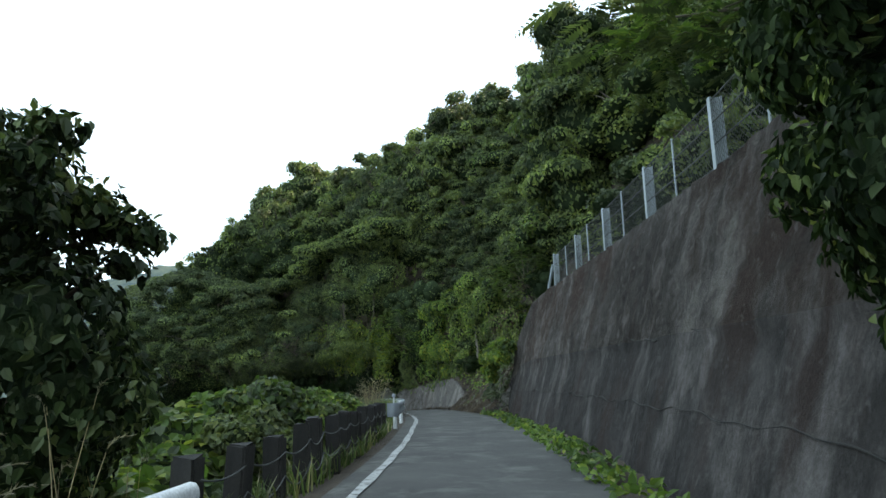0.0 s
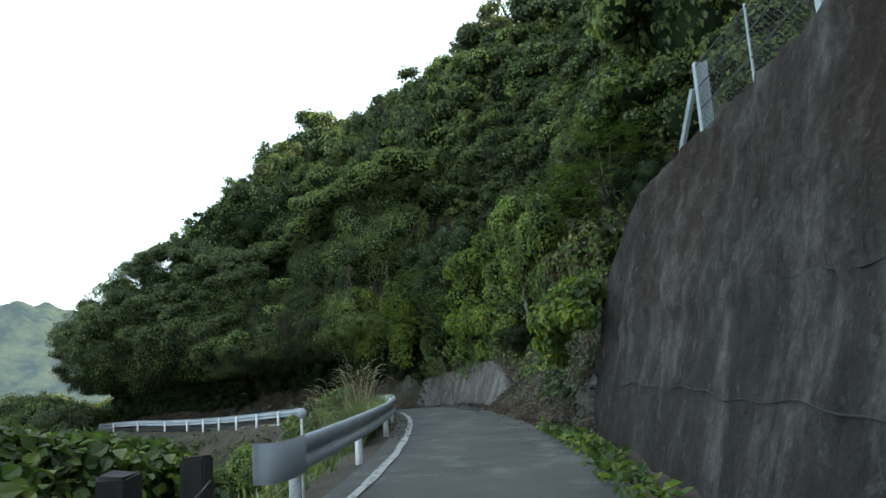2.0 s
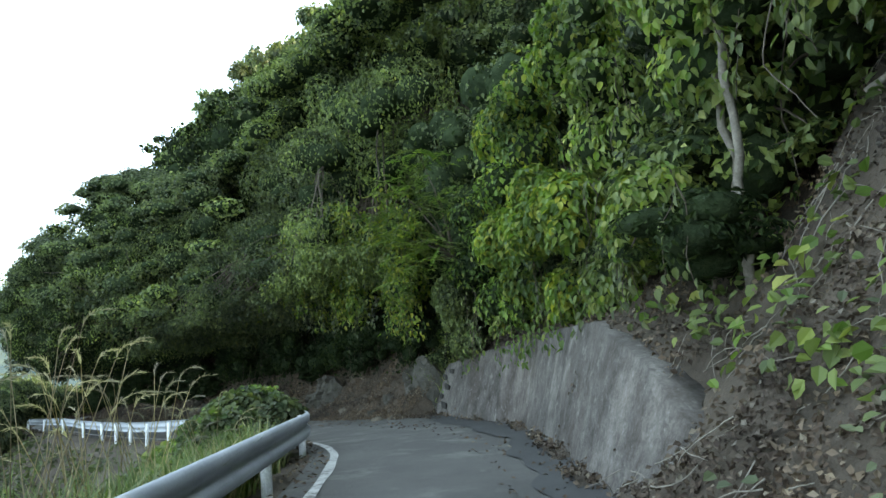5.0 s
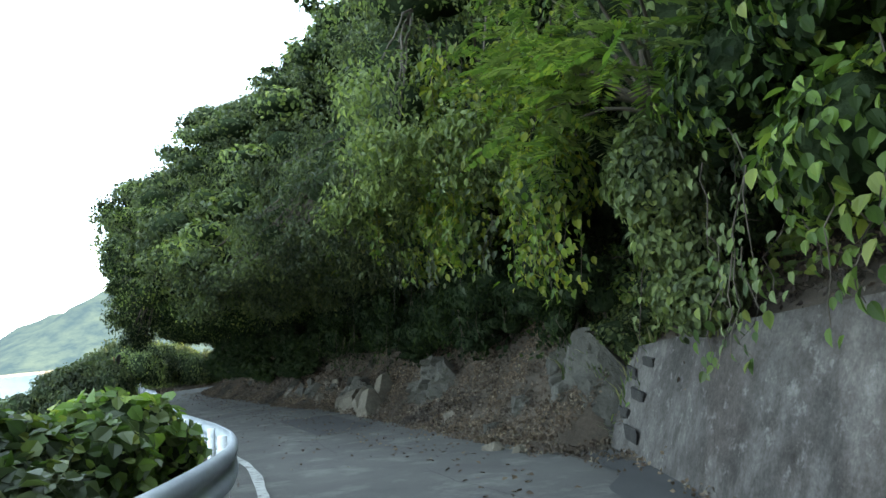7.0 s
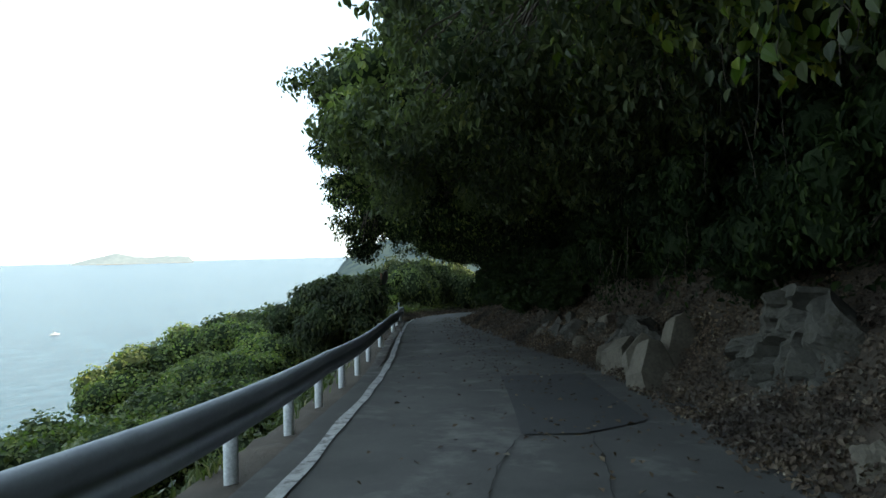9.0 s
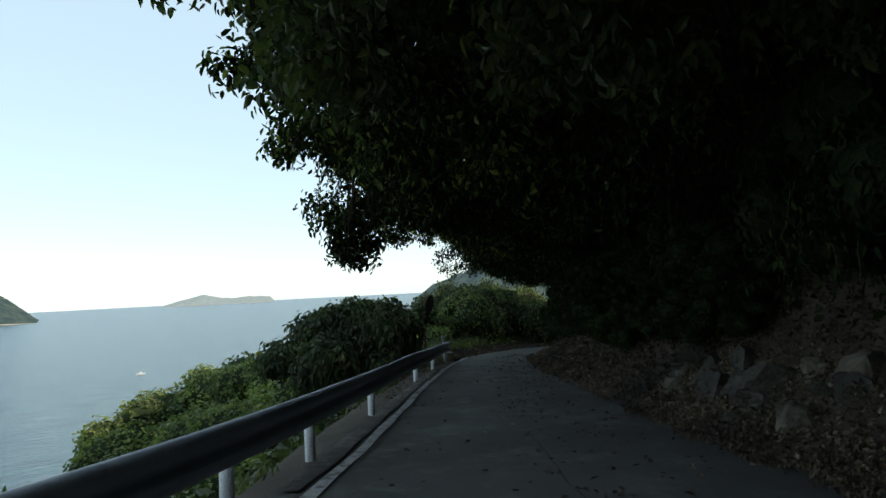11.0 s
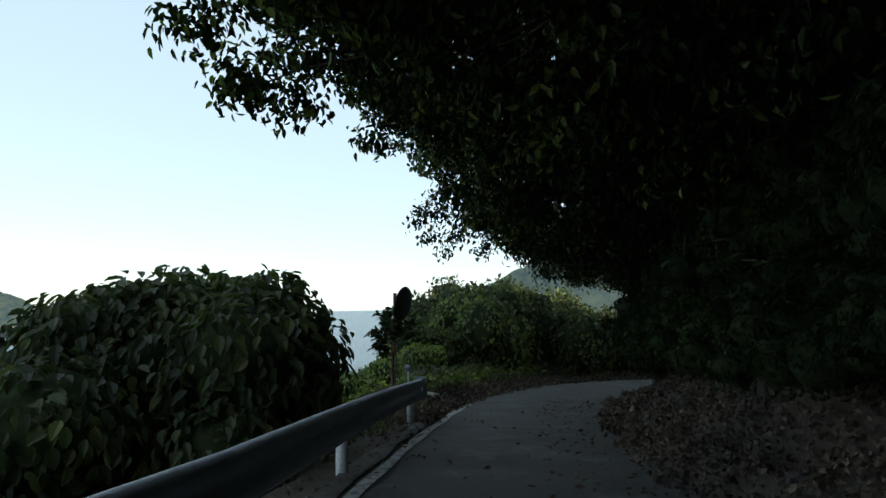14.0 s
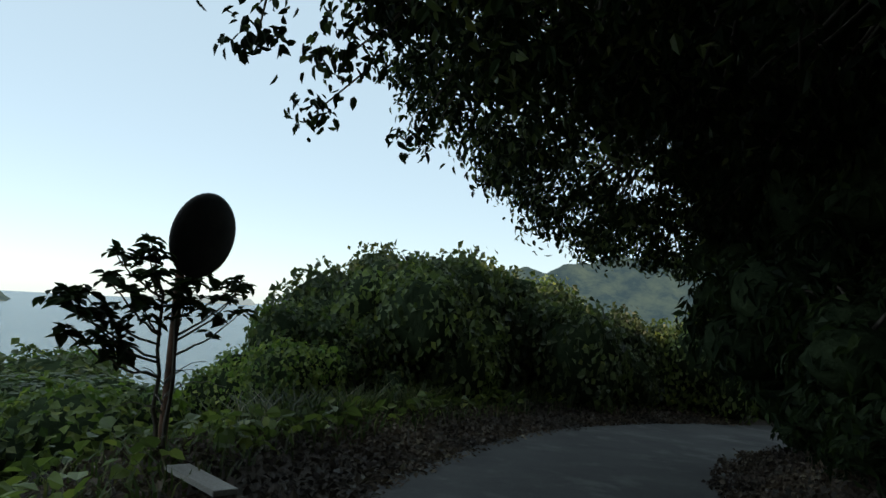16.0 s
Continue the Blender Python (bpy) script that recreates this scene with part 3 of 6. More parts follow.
def leaning_wall(name, s_values, base, top, top_z, mat, label, rough=0.03, thick=0.35, rows=14, level=True):
    """A concrete wall that leans back: the face, the top and the back as one body."""
    V = []
    for s in s_values:
        z0 = np.interp(s, LS, LP[:, 2])
        f = np.linspace(0, 1, rows)
        zt = top_z(s) - (z0 if level else 0)
        o = base(s) + (top(s) - base(s)) * f
        h = -0.25 + (zt + 0.25) * f
        V.append(np.vstack([at(np.full(rows, s), o, h), at([s, s], [o[-1] + thick, o[0] + thick + 0.4], [h[-1], h[0]])]))
    V = np.concatenate(V)
    upper = np.tile((np.arange(rows + 2) > rows * 0.46) & (np.arange(rows + 2) < rows), len(s_values)) if name == "wall_1" else np.zeros(len(V), bool)
    nz = rough * waves(V, 0.9, 2) * np.where(upper, 1.3, 0.6) + rough * waves(V, 0.45, 4) * np.where(upper, 1.3, 0.25) - np.where(upper, 0.05, 0.0)
    tx = np.interp(np.repeat(s_values, rows + 2), LS, LT[:, 0])
    ty = np.interp(np.repeat(s_values, rows + 2), LS, LT[:, 1])
    V[:, 0] += ty * nz
    V[:, 1] -= tx * nz
    f = grid_faces(len(s_values), rows + 2)
    coarse = upper[f].all(1) if name == "wall_1" else np.arange(len(f)) < 1
    ends = np.array([[i for i in range(rows + 2)], [(len(s_values) - 1) * (rows + 2) + i for i in range(rows + 2)][::-1]])
    ob = link_mesh(name, chunks_mesh(name, [(V, f[~coarse], 0, True), (np.zeros((0, 3)), f[coarse] - len(V), 1, True), (np.zeros((0, 3)), ends - len(V), 0, False)]), mat)
    return tagged(ob, label, kind="structure")


wall_base = curve_of([(-14, 1.5), (20, 1.62), (24, 1.62)])
wall_top = curve_of([(-14, 2.95), (16, 2.85), (19.5, 2.95), (21.6, 2.6), (22.8, 2.1)])
wall_crest = curve_of([(-14, 3.55), (11, 3.5), (17, 3.44), (20, 3.42), (21.6, 3.1), (22.6, 1.7)])
leaning_wall("wall_1", np.arange(-13, 22.65, 0.2), wall_base, wall_top, wall_crest, [M_WALL_DARK, M_WALL_ROUGH], "tall dark stained concrete retaining wall leaning back", 0.035, rows=30)
leaning_wall("wall_2", np.arange(29.8, 43.2, 0.2), wall2_base, lambda s: wall2_base(s) + 0.5, wall2_crest, [M_WALL_PALE, M_WALL_PALE], "low pale grey concrete retaining wall with stains", 0.02, rows=16, level=False)

# ---- guardrail ----
BEAM = np.array([(0.0, 0.705), (0.03, 0.7), (0.05, 0.672), (0.055, 0.635), (0.05, 0.6), (0.006, 0.562), (0.0, 0.54), (0.006, 0.518), (0.05, 0.48), (0.055, 0.445), (0.05, 0.408), (0.03, 0.38), (0.0, 0.375)]) - np.array([0.0, 0.03])


def beam_arrays(s_values, off):
    back = BEAM[::-1] - np.array([0.012, 0.0])
    prof = np.vstack([BEAM, back])
    n = len(prof)
    V = np.concatenate([at(np.full(n, s), off(s) + prof[:, 0], prof[:, 1]) for s in s_values])
    i = np.arange(len(s_values) - 1)[:, None] * n
    j = np.arange(n)[None]
    k = (j + 1) % n
    return V, np.stack([i + j, i + k, i + n + k, i + n + j], -1).reshape(-1, 4)


def guardrail(name, s0, s1, off, posts, label, mat):
    ob = tagged(new(name), label, "guardrail")
    p0 = at(s0, off(s0))
    ob.matrix_world = Matrix.Translation(p0.tolist())
    edges = np.arange(s0, s1, 4.0)
    for k, a in enumerate(edges):
        c = min(a + 4.06, s1)
        ss = np.arange(a, c + 0.01, 0.2)
        V, F = beam_arrays(ss, lambda s: off(s) + (0.004 if k % 2 else 0))
        link_mesh("beam", chunks_mesh("beam", [(V - p0, F, 0, True)]), mat, ob)
    for s in posts:
        V, F = tube_arrays([at(s, off(s) - 0.07, -0.6) - p0, at(s, off(s) - 0.07, 0.0) - p0, at(s, off(s) - 0.07, 0.62) - p0, at(s, off(s) - 0.07, 0.625) - p0], [0.057, 0.057, 0.057, 0.001], 12)
        link_mesh("post", chunks_mesh("post", [(V, F, 0, True)]), M_WHITE, ob, "white round steel post")
    return ob


rail_main = guardrail("guardrail", 18.0, 73.2, rail_off, [18.1, 21.3, 25.4, 29.4, 33.4, 37.4, 39.6, 41.6, 43.6, 45.7, 47.75, 49.75, 51.75, 53.7, 55.6, 57.6, 60.6, 64.8, 68.7, 72.6], "corrugated steel guardrail on round white posts along the road", M_STEEL)
guardrail("guardrail", -12.0, 3.7, lambda s: -1.75 + 0 * s, np.arange(-11.0, 3.6, 2.0), "white corrugated steel guardrail that ends beside the grass", M_WHITE)

# ---- trees and shrubs ----


def limb_chunk(points, r0, r1, slot=3, sides=7):
    P = np.array(points, float)
    u = np.linspace(0, 1, 9)[:, None]
    if len(P) == 3:
        Q = (1 - u) ** 2 * P[0] + 2 * u * (1 - u) * P[1] + u ** 2 * P[2]
    else:
        Q = P[0] + (P[-1] - P[0]) * u
    Q[1:-1] += rng.normal(0, 0.02 * np.linalg.norm(P[-1] - P[0]), (7, 3)) * 0.5
    V, F = tube_arrays(Q, np.linspace(r0, r1, 9), sides)
    return V, F, slot, True


def plant(name, lobes, leaf, count, seed, mats, label, category, trunk=None, group="", **kw):
    """A tree or shrub: an Empty at its base with a trunk that has limbs, and a crown. trunk: base, fork and radius."""
    ob = tagged(new(name), label, category, group)
    lobes = np.asarray(lobes, float)
    if trunk:
        base, fork, r = trunk
        few = r < 0.06
        chunks = [limb_chunk([base, (np.array(base) + fork) / 2 + [0.08, 0.05, 0], fork], r, r * 0.62, 0, 5 if few else 8)]
        order = np.argsort(-lobes[:, 3])[:7]
        for lb in lobes[order]:
            mid = (np.array(fork) + lb[:3]) / 2 + [0, 0, 0.25]
            chunks.append(limb_chunk([fork, mid, lb[:3]], r * 0.45, r * 0.1, 0, 3 if few else 6))
        fr = kw.get("fringe", 0.0)
        for lb in lobes[lobes[:, 3] < fr]:
            near_lobe = lobes[order][np.argmin(((lobes[order][:, :3] - lb[:3]) ** 2).sum(1))]
            chunks.append(limb_chunk([near_lobe[:3], (near_lobe[:3] + lb[:3]) / 2 + [0, 0, 0.15], lb[:3]], 0.03, 0.008, 0, 3 if few else 5))
        link_mesh("trunk", chunks_mesh("trunk", chunks), M_BARK, ob)
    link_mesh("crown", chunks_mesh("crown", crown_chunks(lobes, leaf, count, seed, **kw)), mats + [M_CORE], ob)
    return ob


def mound_lobes(seed, n=14, flat=0.75, spread=1.0):
    """Lobes that make a lumpy half-round mass of about unit radius over its base."""
    r = np.random.default_rng(seed)
    out = [(0, 0, 0.25, 0.66, 0.66, 0.55 * flat / 0.75)]
    for i in range(n):
        a = i * 2.4 + r.uniform(-0.4, 0.4)
        e = r.uniform(0.0, 1.45)
        d = r.uniform(0.55, 0.92)
        q = r.uniform(0.2, 0.46)
        out.append((math.cos(a) * math.cos(e) * d * spread, math.sin(a) * math.cos(e) * d * spread, 0.2 + math.sin(e) * d * flat, q, q * r.uniform(0.8, 1.2), q * r.uniform(0.7, 0.95)))
    return np.array(out)


def clump_lobes(seed, big=9, small=12):
    """Lobes of an uneven crown: a few large masses with deep clefts between them and small ones that stand out."""
    r = np.random.default_rng(seed)
    out = [(0, 0, 0.75, 0.6, 0.6, 0.62)]
    for i in range(big):
        a, e = i * 2.4 + r.uniform(-0.5, 0.5), r.uniform(-0.2, 1.4)
        d, q = r.uniform(0.5, 0.82), r.uniform(0.3, 0.5)
        out.append((math.cos(a) * math.cos(e) * d, math.sin(a) * math.cos(e) * d, 0.72 + math.sin(e) * d, q, q * r.uniform(0.8, 1.2), q * r.uniform(0.46, 0.7)))
    for i in range(small):
        a, e = i * 2.4 + r.uniform(-0.9, 0.9), r.uniform(-0.1, 1.5)
        d, q = r.uniform(0.85, 1.12), r.uniform(0.13, 0.22)
        out.append((math.cos(a) * math.cos(e) * d, math.sin(a) * math.cos(e) * d, 0.72 + math.sin(e) * d * 0.95, q, q, q * 0.75))
    return np.array(out)


# hillside trees: a few kinds, built once and copied
KINDS = []
for k, (mats, lab, leaf, n) in enumerate([
        ([M_LEAF, M_MID], "leafy evergreen hillside tree draped in creeper", 0.082, 3800),
        ([M_LEAF, M_VINE], "creeper-covered hillside tree with lighter leaves", 0.084, 3800),
        ([M_DARK, M_DARK], "evergreen hillside tree with its shade put into dark leaves", 0.08, 3800),
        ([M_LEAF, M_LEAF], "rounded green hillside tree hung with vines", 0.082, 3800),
        ([M_DARK, M_LEAF], "dense hillside tree, its leaves darkened for the shade", 0.08, 3800),
        ([M_DARK, M_DARK], "low bank shrub, its leaves darkened for the canopy's shade", 0.125, 1800),
        ([M_DARK, M_DARK], "low shrub with drooping leaves darkened for the canopy's shade", 0.13, 1700),
        ([M_LEAF, M_DARK], "low green shrub above the wall", 0.135, 1800),
        ([M_VINE, M_LEAF], "low creeper-covered shrub above the wall", 0.14, 1700),
        ([M_MID, M_LEAF], "deep green hillside tree with a billowing crown", 0.082, 3800),
        ([M_MID, M_MID], "deep green evergreen on the slope", 0.082, 3800)]):
    big = k < 5 or k > 8
    lobes = clump_lobes(40 + k, 8 + k % 3, 10 + 2 * (k % 3))
    KINDS.append(plant("hillside_tree" if big else "bank_shrub", lobes, leaf, n, 60 + k, mats, lab, "tree" if big else "shrub", ((0, 0, -0.5 if big else 0.15), (0, 0, 0.5), 0.05 if big else 0.03), "trees on the hillside" if big else "shrubs on the bank", slot2=0.3, fringe=0.2, down=0.6 if big else 0.9, under=-0.3, wild=0.45, wide=0.24 if k in (5, 6) else 0.36))
used = set()
r = np.random.default_rng(3)


def hill_tree(s, u, R, tall=1.0, lift=0.0, out=0.0, shade=False):
    p = at(s, right_edge(s) + u - out, hill_z(s, u) + lift - 0.2 * R)
    m = Matrix.Translation(p.tolist()) @ Euler((r.uniform(-0.15, 0.15), r.uniform(-0.15, 0.15), r.uniform(0, 6.28))).to_matrix().to_4x4() @ Matrix.Diagonal((R, R * r.uniform(0.8, 1.2), R * tall * r.uniform(0.85, 1.15), 1))
    # shaded spots take the kinds whose leaf colour already holds the shade
    if R < 1.22:
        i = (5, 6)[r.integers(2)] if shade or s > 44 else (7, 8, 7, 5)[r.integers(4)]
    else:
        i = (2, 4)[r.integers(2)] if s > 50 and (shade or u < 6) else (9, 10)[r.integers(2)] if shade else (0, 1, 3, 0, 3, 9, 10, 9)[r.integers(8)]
    k = KINDS[i]
    if i not in used:
        k.matrix_world = m
        used.add(i)
    else:
        copy_thing(k, m @ Matrix.Diagonal((*(1 / c for c in k.scale), 1)))


for s in np.arange(2, 24, 2.8):
    for u, R in ((4.6, 1.6), (7.5, 2.3), (11.5, 2.8)):
        hill_tree(s + r.uniform(-1, 1), u + r.uniform(-0.7, 0.7), R * r.uniform(0.85, 1.15))
for s in np.arange(25, 44, 2.0):
    for u, R in ((3.0, 1.0), (4.6, 1.6), (6.8, 2.1), (9.5, 2.5), (13.5, 2.8), (18.5, 3.2)):
        hill_tree(s + r.uniform(-0.8, 0.8), u + r.uniform(-0.5, 0.5), R * r.uniform(0.85, 1.2))
for s in np.arange(45, 74, 2.0):
    for u, R in ((2.1, 1.15), (3.2, 1.8), (4.6, 2.3), (6.8, 2.5), (10.0, 2.8), (14.5, 3.1)):
        hill_tree(s + r.uniform(-0.8, 0.8), u + r.uniform(-0.4, 0.4), R * r.uniform(0.85, 1.15), 1.22)
for s in np.arange(75, 100, 2.2):
    for u, R in ((1.7, 1.0), (2.8, 1.6), (3.8, 2.1), (4.8, 2.6)):
        hill_tree(s + r.uniform(-0.8, 0.8), u + r.uniform(-0.3, 0.3), R * r.uniform(0.85, 1.2), 1.3)
# undergrowth in darker leaves, which paints shaded gaps between the lit crowns
for s in np.arange(27, 51, 1.7):
    for u, R in ((5.4, 1.7), (6.1, 1.8), (7.7, 2.0), (8.6, 2.0), (11.2, 2.4)):
        hill_tree(s + r.uniform(-0.6, 0.6), u + r.uniform(-0.4, 0.4), R * r.uniform(0.7, 1.0), 1.1, shade=True)
for s, u, R, lift in ((27.6, 5.0, 2.2, 0.6), (28.2, 5.2, 2.2, 3.8), (27.2, 5.6, 2.1, 6.4), (25.4, 4.8, 2.0, 0.6), (25.8, 5.2, 1.9, 3.4), (30.4, 6.4, 2.2, 5.0)):
    hill_tree(s, u, R, 1.25, lift)
# low growth that hides the foot of the trees above the bank
for s in np.arange(43.8, 82, 1.15):
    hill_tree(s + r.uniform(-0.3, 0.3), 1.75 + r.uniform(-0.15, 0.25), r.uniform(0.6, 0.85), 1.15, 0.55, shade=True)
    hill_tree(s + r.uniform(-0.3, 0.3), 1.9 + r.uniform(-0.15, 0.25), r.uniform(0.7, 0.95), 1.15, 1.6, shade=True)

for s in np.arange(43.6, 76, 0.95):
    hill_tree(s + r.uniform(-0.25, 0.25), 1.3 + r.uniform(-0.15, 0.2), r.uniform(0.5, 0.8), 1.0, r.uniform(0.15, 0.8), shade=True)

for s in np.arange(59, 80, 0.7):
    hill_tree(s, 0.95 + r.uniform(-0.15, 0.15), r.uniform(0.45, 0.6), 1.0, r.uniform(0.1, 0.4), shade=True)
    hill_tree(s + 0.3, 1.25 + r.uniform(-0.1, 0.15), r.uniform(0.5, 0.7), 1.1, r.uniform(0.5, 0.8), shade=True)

# growth along the top of the low wall, and inside the last bend
for s in np.arange(32.2, 43.4, 0.9):
    hill_tree(s, 1.35 + r.uniform(-0.1, 0.2), r.uniform(0.5, 0.7), 1.0, 0.15)
    hill_tree(s + 0.4, 2.1 + r.uniform(-0.1, 0.2), r.uniform(0.6, 0.9), 1.0, 0.2)
for s in np.arange(77, 92, 1.1):
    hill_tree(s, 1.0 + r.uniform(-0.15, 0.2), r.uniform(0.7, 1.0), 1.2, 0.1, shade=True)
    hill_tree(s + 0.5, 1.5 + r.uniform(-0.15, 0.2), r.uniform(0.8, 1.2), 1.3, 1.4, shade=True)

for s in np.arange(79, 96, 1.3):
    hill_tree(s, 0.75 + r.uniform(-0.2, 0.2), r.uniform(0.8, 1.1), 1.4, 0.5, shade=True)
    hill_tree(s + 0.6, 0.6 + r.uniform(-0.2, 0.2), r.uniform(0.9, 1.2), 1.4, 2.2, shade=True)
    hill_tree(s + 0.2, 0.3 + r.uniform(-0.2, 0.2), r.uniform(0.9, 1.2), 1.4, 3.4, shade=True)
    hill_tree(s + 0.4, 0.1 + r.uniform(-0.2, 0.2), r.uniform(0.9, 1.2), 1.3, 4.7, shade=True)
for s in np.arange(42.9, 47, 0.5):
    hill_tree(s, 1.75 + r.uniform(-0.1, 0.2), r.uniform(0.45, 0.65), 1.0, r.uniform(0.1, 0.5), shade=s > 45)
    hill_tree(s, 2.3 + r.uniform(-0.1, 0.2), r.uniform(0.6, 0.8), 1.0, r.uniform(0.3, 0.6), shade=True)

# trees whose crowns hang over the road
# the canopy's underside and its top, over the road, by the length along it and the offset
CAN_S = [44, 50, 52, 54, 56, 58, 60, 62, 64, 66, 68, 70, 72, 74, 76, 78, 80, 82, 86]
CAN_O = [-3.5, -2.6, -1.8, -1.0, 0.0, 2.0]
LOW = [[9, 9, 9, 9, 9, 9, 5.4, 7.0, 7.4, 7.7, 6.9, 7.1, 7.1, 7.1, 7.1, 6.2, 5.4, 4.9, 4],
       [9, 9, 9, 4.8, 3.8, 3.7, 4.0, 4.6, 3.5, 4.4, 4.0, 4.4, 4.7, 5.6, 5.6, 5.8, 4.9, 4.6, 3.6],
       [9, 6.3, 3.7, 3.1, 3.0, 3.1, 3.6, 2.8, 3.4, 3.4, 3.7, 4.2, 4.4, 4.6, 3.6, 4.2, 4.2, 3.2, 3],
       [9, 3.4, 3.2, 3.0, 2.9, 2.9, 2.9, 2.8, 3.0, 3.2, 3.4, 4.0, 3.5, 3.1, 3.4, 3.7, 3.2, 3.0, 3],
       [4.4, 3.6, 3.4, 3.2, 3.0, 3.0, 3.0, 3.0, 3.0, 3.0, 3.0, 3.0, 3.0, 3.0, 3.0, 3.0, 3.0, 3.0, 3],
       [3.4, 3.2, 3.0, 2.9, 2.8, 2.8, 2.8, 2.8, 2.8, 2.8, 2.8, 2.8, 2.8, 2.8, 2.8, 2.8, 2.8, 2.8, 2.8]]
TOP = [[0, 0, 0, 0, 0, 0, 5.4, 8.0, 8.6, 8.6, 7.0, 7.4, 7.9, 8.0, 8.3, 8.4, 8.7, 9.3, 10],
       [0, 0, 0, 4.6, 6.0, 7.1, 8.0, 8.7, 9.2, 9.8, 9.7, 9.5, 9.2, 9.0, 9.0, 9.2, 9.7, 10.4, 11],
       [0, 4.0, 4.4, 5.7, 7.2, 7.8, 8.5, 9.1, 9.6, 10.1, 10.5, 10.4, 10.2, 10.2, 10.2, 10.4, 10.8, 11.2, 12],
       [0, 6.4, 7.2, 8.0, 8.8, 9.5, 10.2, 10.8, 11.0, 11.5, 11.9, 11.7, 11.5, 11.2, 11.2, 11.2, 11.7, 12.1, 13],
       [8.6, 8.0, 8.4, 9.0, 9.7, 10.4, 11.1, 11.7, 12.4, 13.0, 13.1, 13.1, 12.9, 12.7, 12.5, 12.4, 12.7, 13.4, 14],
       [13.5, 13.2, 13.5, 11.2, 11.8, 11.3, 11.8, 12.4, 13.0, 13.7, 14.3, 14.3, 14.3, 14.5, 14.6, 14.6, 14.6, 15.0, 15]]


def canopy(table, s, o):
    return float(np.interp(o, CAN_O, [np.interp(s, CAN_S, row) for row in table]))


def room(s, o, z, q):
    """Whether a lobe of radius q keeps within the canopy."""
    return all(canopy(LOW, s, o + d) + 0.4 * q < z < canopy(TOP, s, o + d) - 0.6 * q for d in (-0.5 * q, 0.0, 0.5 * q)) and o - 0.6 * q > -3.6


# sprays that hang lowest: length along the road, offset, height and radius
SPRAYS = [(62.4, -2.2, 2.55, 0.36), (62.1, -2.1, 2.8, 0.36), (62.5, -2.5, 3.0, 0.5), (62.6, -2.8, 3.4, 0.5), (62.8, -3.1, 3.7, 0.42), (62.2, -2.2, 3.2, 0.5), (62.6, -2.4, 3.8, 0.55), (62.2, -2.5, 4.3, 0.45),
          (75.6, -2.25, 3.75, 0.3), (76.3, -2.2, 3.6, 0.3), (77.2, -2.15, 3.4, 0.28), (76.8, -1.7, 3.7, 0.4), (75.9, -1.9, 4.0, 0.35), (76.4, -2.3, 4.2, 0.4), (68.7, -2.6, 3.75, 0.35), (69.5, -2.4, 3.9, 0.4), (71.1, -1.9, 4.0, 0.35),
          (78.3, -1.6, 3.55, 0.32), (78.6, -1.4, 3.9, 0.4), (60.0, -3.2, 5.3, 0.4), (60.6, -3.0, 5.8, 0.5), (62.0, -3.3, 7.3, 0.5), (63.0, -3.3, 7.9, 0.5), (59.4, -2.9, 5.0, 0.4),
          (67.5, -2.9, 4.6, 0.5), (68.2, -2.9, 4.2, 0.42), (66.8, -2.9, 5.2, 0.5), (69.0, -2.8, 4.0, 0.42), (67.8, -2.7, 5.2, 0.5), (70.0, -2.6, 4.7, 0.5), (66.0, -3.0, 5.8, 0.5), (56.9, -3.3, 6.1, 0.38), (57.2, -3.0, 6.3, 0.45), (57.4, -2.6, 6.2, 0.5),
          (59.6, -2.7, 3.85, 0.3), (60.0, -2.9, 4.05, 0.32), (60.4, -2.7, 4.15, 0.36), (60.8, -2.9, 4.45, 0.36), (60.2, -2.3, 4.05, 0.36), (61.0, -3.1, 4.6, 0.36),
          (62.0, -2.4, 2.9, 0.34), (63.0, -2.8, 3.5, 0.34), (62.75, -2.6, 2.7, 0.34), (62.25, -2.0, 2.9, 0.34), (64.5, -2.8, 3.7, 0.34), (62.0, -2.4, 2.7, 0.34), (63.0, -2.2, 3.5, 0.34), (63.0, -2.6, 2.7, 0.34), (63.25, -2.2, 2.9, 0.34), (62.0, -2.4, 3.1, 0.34)]
